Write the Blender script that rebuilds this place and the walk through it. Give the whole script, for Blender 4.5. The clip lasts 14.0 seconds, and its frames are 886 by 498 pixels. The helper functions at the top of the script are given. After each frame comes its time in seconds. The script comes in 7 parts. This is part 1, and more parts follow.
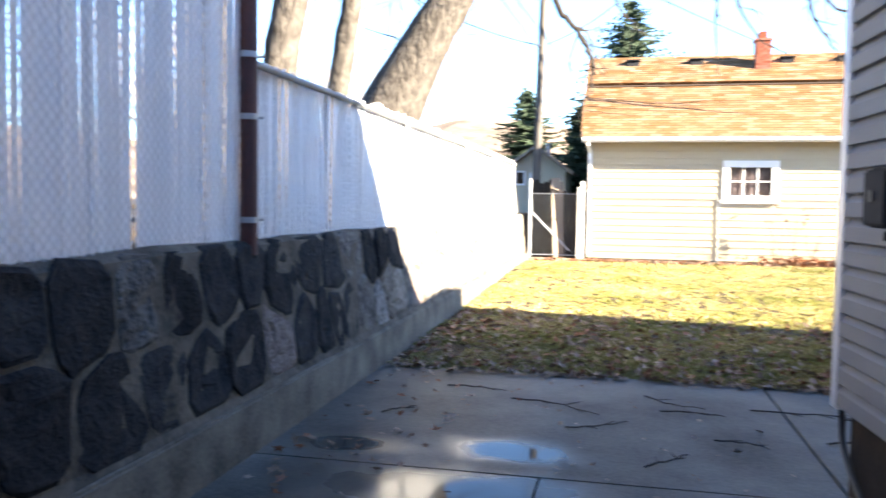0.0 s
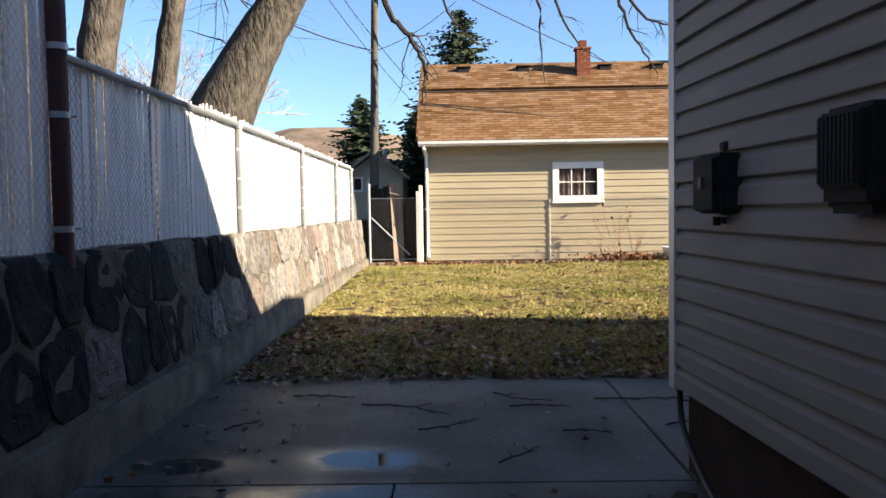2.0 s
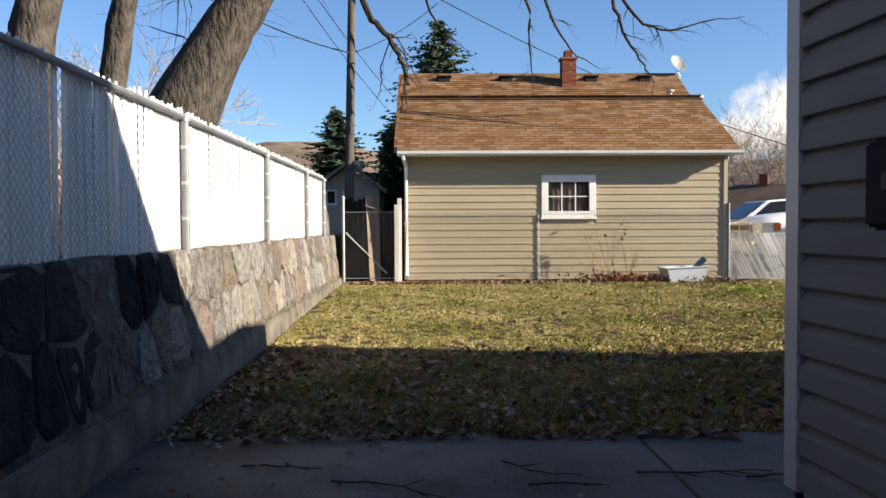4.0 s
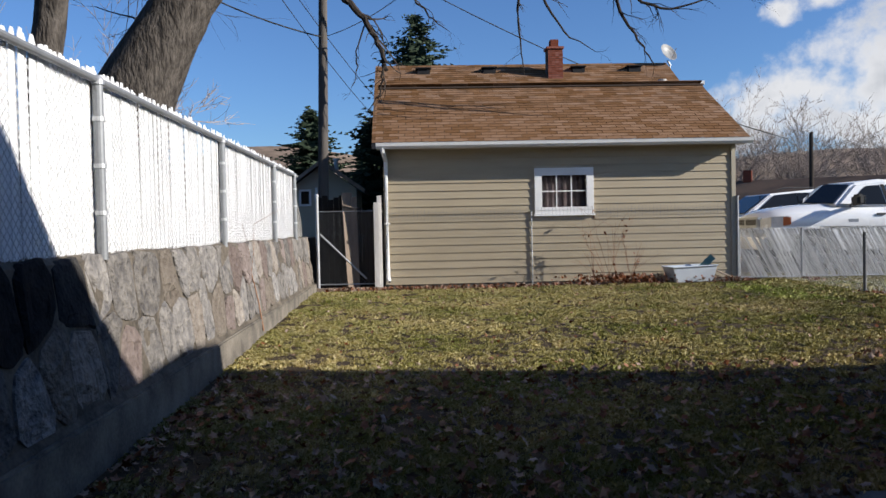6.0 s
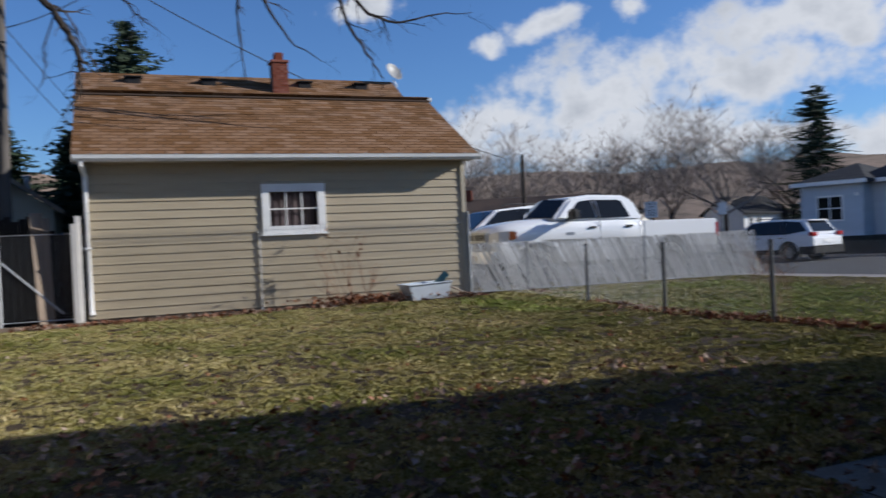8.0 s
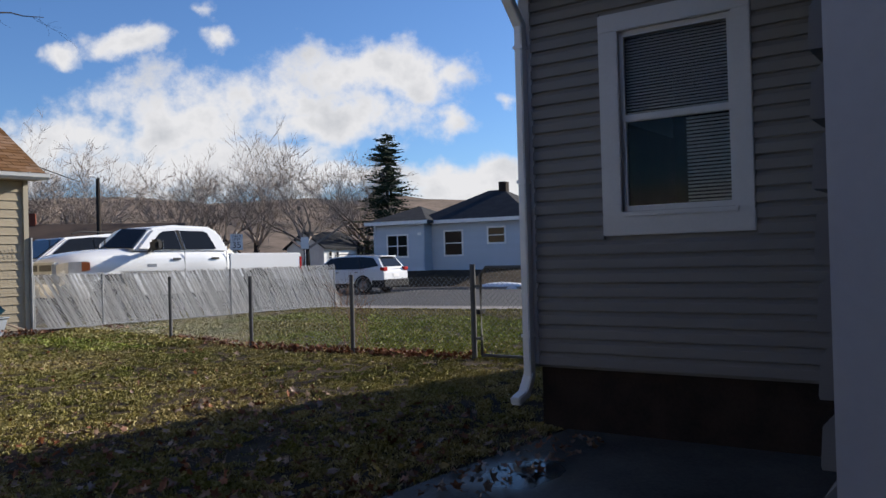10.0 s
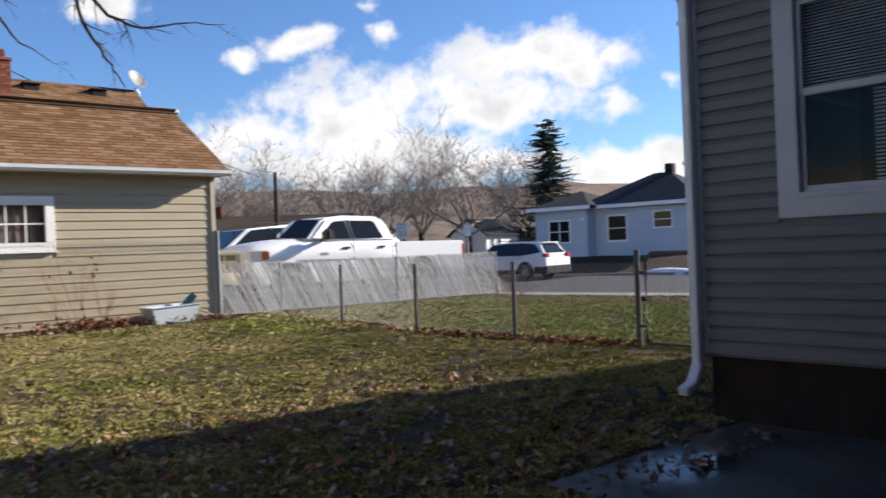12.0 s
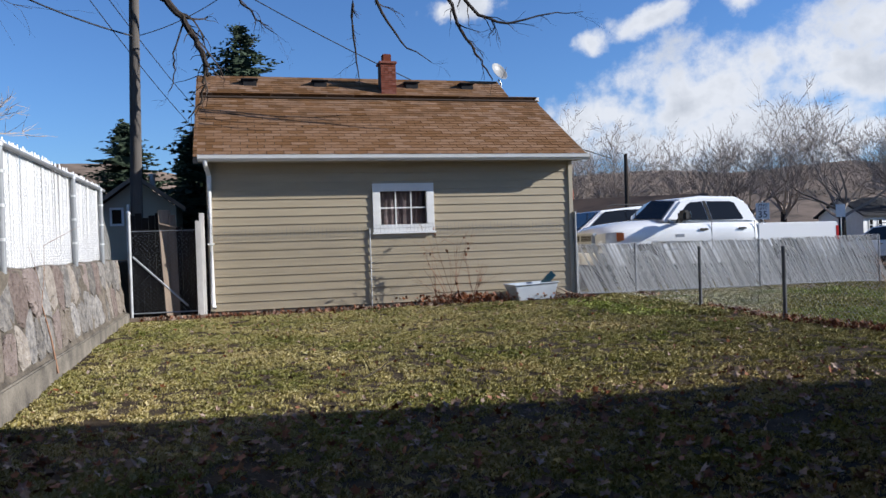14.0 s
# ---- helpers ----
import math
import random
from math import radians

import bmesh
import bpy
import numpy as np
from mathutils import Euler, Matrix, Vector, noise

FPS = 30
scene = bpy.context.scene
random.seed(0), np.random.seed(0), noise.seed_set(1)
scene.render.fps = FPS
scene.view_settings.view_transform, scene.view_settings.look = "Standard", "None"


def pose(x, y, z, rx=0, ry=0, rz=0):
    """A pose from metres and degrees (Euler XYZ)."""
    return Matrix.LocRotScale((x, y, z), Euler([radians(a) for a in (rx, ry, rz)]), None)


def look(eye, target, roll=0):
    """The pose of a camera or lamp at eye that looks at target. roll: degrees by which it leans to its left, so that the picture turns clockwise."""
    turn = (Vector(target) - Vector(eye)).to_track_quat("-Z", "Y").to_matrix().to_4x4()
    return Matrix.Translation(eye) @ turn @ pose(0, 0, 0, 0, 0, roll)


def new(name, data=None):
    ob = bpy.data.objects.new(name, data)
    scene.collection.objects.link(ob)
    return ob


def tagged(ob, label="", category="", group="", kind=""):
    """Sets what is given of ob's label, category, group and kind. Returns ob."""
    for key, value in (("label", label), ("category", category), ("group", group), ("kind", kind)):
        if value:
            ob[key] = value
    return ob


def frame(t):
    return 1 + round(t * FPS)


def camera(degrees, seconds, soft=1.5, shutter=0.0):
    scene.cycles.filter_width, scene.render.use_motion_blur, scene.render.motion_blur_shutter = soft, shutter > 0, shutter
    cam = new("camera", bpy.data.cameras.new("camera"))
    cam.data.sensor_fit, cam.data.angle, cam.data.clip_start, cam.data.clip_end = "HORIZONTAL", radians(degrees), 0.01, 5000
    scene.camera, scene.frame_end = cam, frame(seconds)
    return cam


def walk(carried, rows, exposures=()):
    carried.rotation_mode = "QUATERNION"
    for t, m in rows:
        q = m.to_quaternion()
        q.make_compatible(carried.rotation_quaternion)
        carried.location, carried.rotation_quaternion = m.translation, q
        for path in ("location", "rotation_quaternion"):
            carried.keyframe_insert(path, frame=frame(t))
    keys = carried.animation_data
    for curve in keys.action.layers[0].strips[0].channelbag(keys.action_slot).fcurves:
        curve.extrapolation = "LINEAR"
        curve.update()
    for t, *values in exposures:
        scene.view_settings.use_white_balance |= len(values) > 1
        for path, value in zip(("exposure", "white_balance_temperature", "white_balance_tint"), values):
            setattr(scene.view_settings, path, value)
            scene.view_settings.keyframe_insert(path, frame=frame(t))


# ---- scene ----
cam = camera(58.1, 14.0, shutter=0.3)
PATH = [
    (0, (0.709, -19.394, 1.349), (0.283, -17.444, 1.231), 0.8),
    (0.5, (0.72, -19.382, 1.32), (0.654, -17.387, 1.195), 0.5),
    (1, (0.717, -19.382, 1.308), (0.708, -17.386, 1.176), -0.5),
    (1.5, (0.705, -19.37, 1.309), (0.67, -17.374, 1.183), -0.9),
    (2, (0.658, -19.253, 1.298), (0.63, -17.256, 1.199), -0.9),
    (2.5, (0.673, -18.907, 1.318), (0.614, -16.909, 1.251), -0.9),
    (3, (0.637, -18.569, 1.295), (0.522, -16.574, 1.215), 0.5),
    (3.5, (0.572, -18.169, 1.302), (0.573, -16.169, 1.257), 0.1),
    (3.6, (0.572, -18.081, 1.284), (0.583, -16.081, 1.234), 0.1),
    (3.7, (0.555, -18.011, 1.282), (0.576, -16.012, 1.221), 0.1),
    (5.8, (0.413, -16.363, 1.223), (0.502, -14.365, 1.191), -1.6),
    (6, (0.404, -16.22, 1.209), (0.496, -14.223, 1.156), -1.2),
    (6.5, (0.324, -15.92, 1.204), (0.542, -13.932, 1.167), -1.8),
    (7, (0.35, -15.607, 1.177), (0.614, -13.624, 1.18), -2.3),
    (7.5, (0.473, -15.444, 1.177), (0.85, -13.479, 1.169), -2.7),
    (8, (0.593, -15.22, 1.163), (1.336, -13.363, 1.142), -2.7),
    (8.3, (0.619, -15.18, 1.175), (1.601, -13.438, 1.141), -2.9),
    (8.5, (0.608, -15.118, 1.183), (1.779, -13.497, 1.169), -2.9),
    (9, (0.613, -15.108, 1.165), (2.075, -13.745, 1.185), -1.4),
    (9.2, (0.621, -15.109, 1.182), (2.161, -13.833, 1.198), -1.0),
    (11.3, (0.575, -15.141, 1.202), (2.136, -13.891, 1.223), -1.8),
    (11.5, (0.597, -15.119, 1.188), (2.09, -13.789, 1.206), -1.6),
    (12, (0.615, -15.134, 1.2), (1.886, -13.59, 1.199), -2.3),
    (12.5, (0.507, -15.197, 1.221), (1.489, -13.455, 1.198), -3.0),
    (13, (0.42, -15.21, 1.223), (1.111, -13.333, 1.199), -2.7),
    (13.5, (0.38, -15.246, 1.199), (0.914, -13.318, 1.195), -2.0),
    (14, (0.387, -15.246, 1.195), (0.899, -13.313, 1.18), -1.9),
]
# exposure falls quickly after the start, then settles
walk(cam, [(t, look(eye, target, roll)) for t, eye, target, roll in PATH],
     [(0, 3.55, 7500, 9), (0.5, 2.9, 7600, 9), (1.0, 2.4, 7700, 9), (2.0, 1.8, 7900, 9), (3.5, 1.4, 7600, 9), (5.8, 0.75, 6400, 10), (8.0, 0.5, 6000, 10), (9, 0.5, 6100, 10), (11.4, 1.15, 6900, 11), (12.5, 1.05, 6300, 10), (14, 0.75, 6000, 10)])

# ---- world and sun ----
SUN_WAY = Vector((-1.0, 0.32, -0.45)).normalized()
SUN_UP = math.asin(-SUN_WAY.z)
SUN_AZ = math.atan2(-SUN_WAY.x, -SUN_WAY.y)
SKY = 0.05
CLOUD = (0.48 / SKY, 0.31 / SKY)


def make_world():
    """Clear winter sky with one bank of cumulus in the north-east and a few scraps round it."""
    w = bpy.data.worlds.new("sky")
    scene.world = w
    w.use_nodes = True
    nt = w.node_tree
    nt.nodes.clear()
    N, L = nt.nodes.new, nt.links.new

    def math_node(op, a, b=None, c=None):
        m = N("ShaderNodeMath")
        m.operation = op
        for k, v in enumerate((a, b, c)):
            if v is None:
                continue
            if isinstance(v, (int, float)):
                m.inputs[k].default_value = v
            else:
                L(v, m.inputs[k])
        return m.outputs[0]

    def dot(vec, axis):
        m = N("ShaderNodeVectorMath")
        m.operation = "DOT_PRODUCT"
        L(vec, m.inputs[0])
        m.inputs[1].default_value = axis
        return m.outputs["Value"]

    out, bg = N("ShaderNodeOutputWorld"), N("ShaderNodeBackground")
    sky = N("ShaderNodeTexSky")
    sky.sky_type, sky.sun_disc = "NISHITA", False
    sky.sun_elevation, sky.sun_rotation = SUN_UP, SUN_AZ
    sky.air_density, sky.dust_density, sky.ozone_density = 1.0, 0.3, 2.0
    way = N("ShaderNodeTexCoord").outputs["Generated"]
    az = radians(48.3)
    ahead = dot(way, (math.sin(az), math.cos(az), 0))
    near = math_node("MAXIMUM", ahead, 0.02)
    flat = N("ShaderNodeCombineXYZ")
    L(math_node("DIVIDE", dot(way, (math.cos(az), -math.sin(az), 0)), near), flat.inputs[0])
    L(math_node("DIVIDE", dot(way, (0, 0, 1)), near), flat.inputs[1])
    puff = N("ShaderNodeTexNoise")
    puff.inputs["Scale"].default_value, puff.inputs["Detail"].default_value = 7.0, 10
    puff.inputs["Roughness"].default_value = 0.62
    L(flat.outputs[0], puff.inputs["Vector"])
    tear, lift, warp = N("ShaderNodeTexNoise"), N("ShaderNodeVectorMath"), N("ShaderNodeVectorMath")
    tear.inputs["Scale"].default_value, tear.inputs["Detail"].default_value = 11.0, 5
    L(flat.outputs[0], tear.inputs["Vector"])
    lift.operation = "SUBTRACT"
    lift.inputs[1].default_value = (0.5, 0.5, 0.5)
    L(tear.outputs["Color"], lift.inputs[0])
    warp.operation = "MULTIPLY_ADD"
    warp.inputs[1].default_value = (0.12, 0.085, 0)
    L(lift.outputs[0], warp.inputs[0])
    L(flat.outputs[0], warp.inputs[2])
    best = None
    # each puff: place across, height, half width, half height
    for u, v, rx, ry in ((-0.05, 0.235, 0.16, 0.046), (-0.15, 0.205, 0.14, 0.05), (-0.26, 0.172, 0.14, 0.05), (-0.37, 0.152, 0.13, 0.04),
                         (0.055, 0.235, 0.07, 0.044), (-0.10, 0.172, 0.13, 0.034), (-0.30, 0.122, 0.22, 0.04), (-0.232, 0.288, 0.035, 0.022),
                         (-0.25, 0.314, 0.035, 0.017), (-0.32, 0.277, 0.075, 0.022), (-0.415, 0.268, 0.035, 0.022), (0.06, 0.178, 0.035, 0.026),
                         (0.138, 0.20, 0.022, 0.032), (0.085, 0.083, 0.11, 0.036), (-0.057, 0.10, 0.09, 0.022), (-0.56, 0.112, 0.2, 0.026),
                         (-0.62, 0.35, 0.08, 0.02), (0.42, 0.16, 0.2, 0.05), (-0.95, 0.10, 0.2, 0.02)):
        mp, ln = N("ShaderNodeMapping"), N("ShaderNodeVectorMath")
        mp.inputs["Location"].default_value = (-u / rx, -v / ry, 0)
        mp.inputs["Scale"].default_value = (1 / rx, 1 / ry, 0)
        ln.operation = "LENGTH"
        L(warp.outputs[0], mp.inputs["Vector"])
        L(mp.outputs[0], ln.inputs[0])
        one = math_node("SUBTRACT", 0.62 if rx < 0.08 else 1.0, ln.outputs["Value"])
        best = one if best is None else math_node("MAXIMUM", best, one)
    thick = math_node("MULTIPLY_ADD", math_node("SUBTRACT", puff.outputs["Fac"], 0.5), 3.9, math_node("MAXIMUM", best, -1.2))
    ramp = N("ShaderNodeMapRange")
    ramp.interpolation_type = "SMOOTHSTEP"
    ramp.inputs["From Min"].default_value, ramp.inputs["From Max"].default_value = -0.25, 0.55
    L(thick, ramp.inputs["Value"])
    cover = math_node("MULTIPLY", ramp.outputs[0], math_node("GREATER_THAN", ahead, 0.1))
    belly = N("ShaderNodeTexNoise")
    belly.inputs["Scale"].default_value, belly.inputs["Detail"].default_value = 14.0, 6
    L(flat.outputs[0], belly.inputs["Vector"])
    depth = N("ShaderNodeMapRange")
    depth.inputs["From Min"].default_value, depth.inputs["From Max"].default_value = 0.45, 2.3
    L(math_node("MULTIPLY_ADD", math_node("SUBTRACT", belly.outputs["Fac"], 0.5), 5.0, thick), depth.inputs["Value"])
    col = N("ShaderNodeMixRGB")
    col.inputs[1].default_value, col.inputs[2].default_value = (CLOUD[0], CLOUD[0], CLOUD[0] * 1.02, 1), (CLOUD[1], CLOUD[1] * 1.04, CLOUD[1] * 1.12, 1)
    L(depth.outputs[0], col.inputs[0])
    tint = N("ShaderNodeMixRGB")
    tint.blend_type, tint.inputs[0].default_value = "MULTIPLY", 1.0
    tint.inputs[2].default_value = (0.84, 1.16, 1.66, 1)
    mix = N("ShaderNodeMixRGB")
    L(sky.outputs[0], tint.inputs[1])
    L(cover, mix.inputs[0])
    L(tint.outputs[0], mix.inputs[1])
    L(col.outputs[0], mix.inputs[2])
    L(mix.outputs[0], bg.inputs["Color"])
    bg.inputs["Strength"].default_value = SKY
    L(bg.outputs[0], out.inputs[0])


make_world()
sun = new("sun", bpy.data.lights.new("sun", "SUN"))
sun.data.energy, sun.data.angle, sun.data.color = 4.8, radians(0.53), (1.0, 0.93, 0.83)
sun.matrix_world = Matrix.Translation((20, -8, 12)) @ SUN_WAY.to_track_quat("-Z", "Y").to_matrix().to_4x4()


# ---- materials ----
def mat(name, a, b=None, rough=0.7, scale=6.0, fine=60.0, bump=0.15, metal=0.0, rnd=0.0, stretch=(1, 1, 1), island=0.0, spec=0.5, trans=0.0, coat=0.0, dist=0.02):
    """Two colours mixed by a coarse and a fine noise, with fine relief; rnd varies the value piece by piece."""
    m = bpy.data.materials.new(name)
    m.use_nodes = True
    nt = m.node_tree
    spec = min(spec, 0.12) if rough >= 0.75 else spec
    p = nt.nodes["Principled BSDF"]
    N, L = nt.nodes.new, nt.links.new
    b = b or tuple(min(1, c * 0.75) for c in a)
    tc, mp = N("ShaderNodeTexCoord"), N("ShaderNodeMapping")
    mp.inputs["Scale"].default_value = stretch
    L(tc.outputs["Object"], mp.inputs["Vector"])
    n1, n2 = N("ShaderNodeTexNoise"), N("ShaderNodeTexNoise")
    n1.inputs["Scale"].default_value, n1.inputs["Detail"].default_value = scale, 4
    n2.inputs["Scale"].default_value, n2.inputs["Detail"].default_value = fine, 3
    L(mp.outputs[0], n1.inputs["Vector"])
    L(mp.outputs[0], n2.inputs["Vector"])
    s = N("ShaderNodeMath")
    s.operation = "MULTIPLY_ADD"
    s.inputs[1].default_value = 0.45
    L(n2.outputs["Fac"], s.inputs[0])
    L(n1.outputs["Fac"], s.inputs[2])
    r = N("ShaderNodeMapRange")
    r.inputs["From Min"].default_value, r.inputs["From Max"].default_value = 0.48, 0.98
    L(s.outputs[0], r.inputs["Value"])
    mix = N("ShaderNodeMixRGB")
    mix.inputs[1].default_value, mix.inputs[2].default_value = (*a, 1), (*b, 1)
    L(r.outputs[0], mix.inputs[0])
    end = mix.outputs[0]
    if rnd or island:
        if rnd:
            src = N("ShaderNodeObjectInfo").outputs["Random"]
        else:
            src = N("ShaderNodeNewGeometry").outputs["Random Per Island"]
        k = rnd or island
        mr = N("ShaderNodeMapRange")
        mr.inputs["To Min"].default_value, mr.inputs["To Max"].default_value = 1 - k, 1 + k
        L(src, mr.inputs["Value"])
        hs = N("ShaderNodeHueSaturation")
        L(mr.outputs[0], hs.inputs["Value"])
        hm = N("ShaderNodeMapRange")
        hm.inputs["To Min"].default_value, hm.inputs["To Max"].default_value = 1 + k * 0.5, 1 - k * 0.5
        L(src, hm.inputs["Value"])
        L(hm.outputs[0], hs.inputs["Saturation"])
        L(end, hs.inputs["Color"])
        end = hs.outputs[0]
    L(end, p.inputs["Base Color"])
    p.inputs["Roughness"].default_value, p.inputs["Metallic"].default_value = rough, metal
    p.inputs["Specular IOR Level"].default_value = spec
    if coat:
        p.inputs["Coat Weight"].default_value, p.inputs["Coat Roughness"].default_value = coat, 0.05
    if bump:
        bp = N("ShaderNodeBump")
        bp.inputs["Strength"].default_value, bp.inputs["Distance"].default_value = bump, dist
        L(s.outputs[0], bp.inputs["Height"])
        L(bp.outputs[0], p.inputs["Normal"])
    return m


def glass(name, tint=(0.02, 0.025, 0.03), rough=0.03):
    m = mat(name, tint, tint, rough=rough, bump=0.0, spec=0.32)
    return m


def clear_glass(name):
    m = bpy.data.materials.new(name)
    m.use_nodes = True
    p = m.node_tree.nodes["Principled BSDF"]
    p.inputs["Base Color"].default_value = (0.75, 0.75, 0.74, 1)
    p.inputs["Roughness"].default_value, p.inputs["Transmission Weight"].default_value, p.inputs["IOR"].default_value = 0.02, 1.0, 1.16
    return m


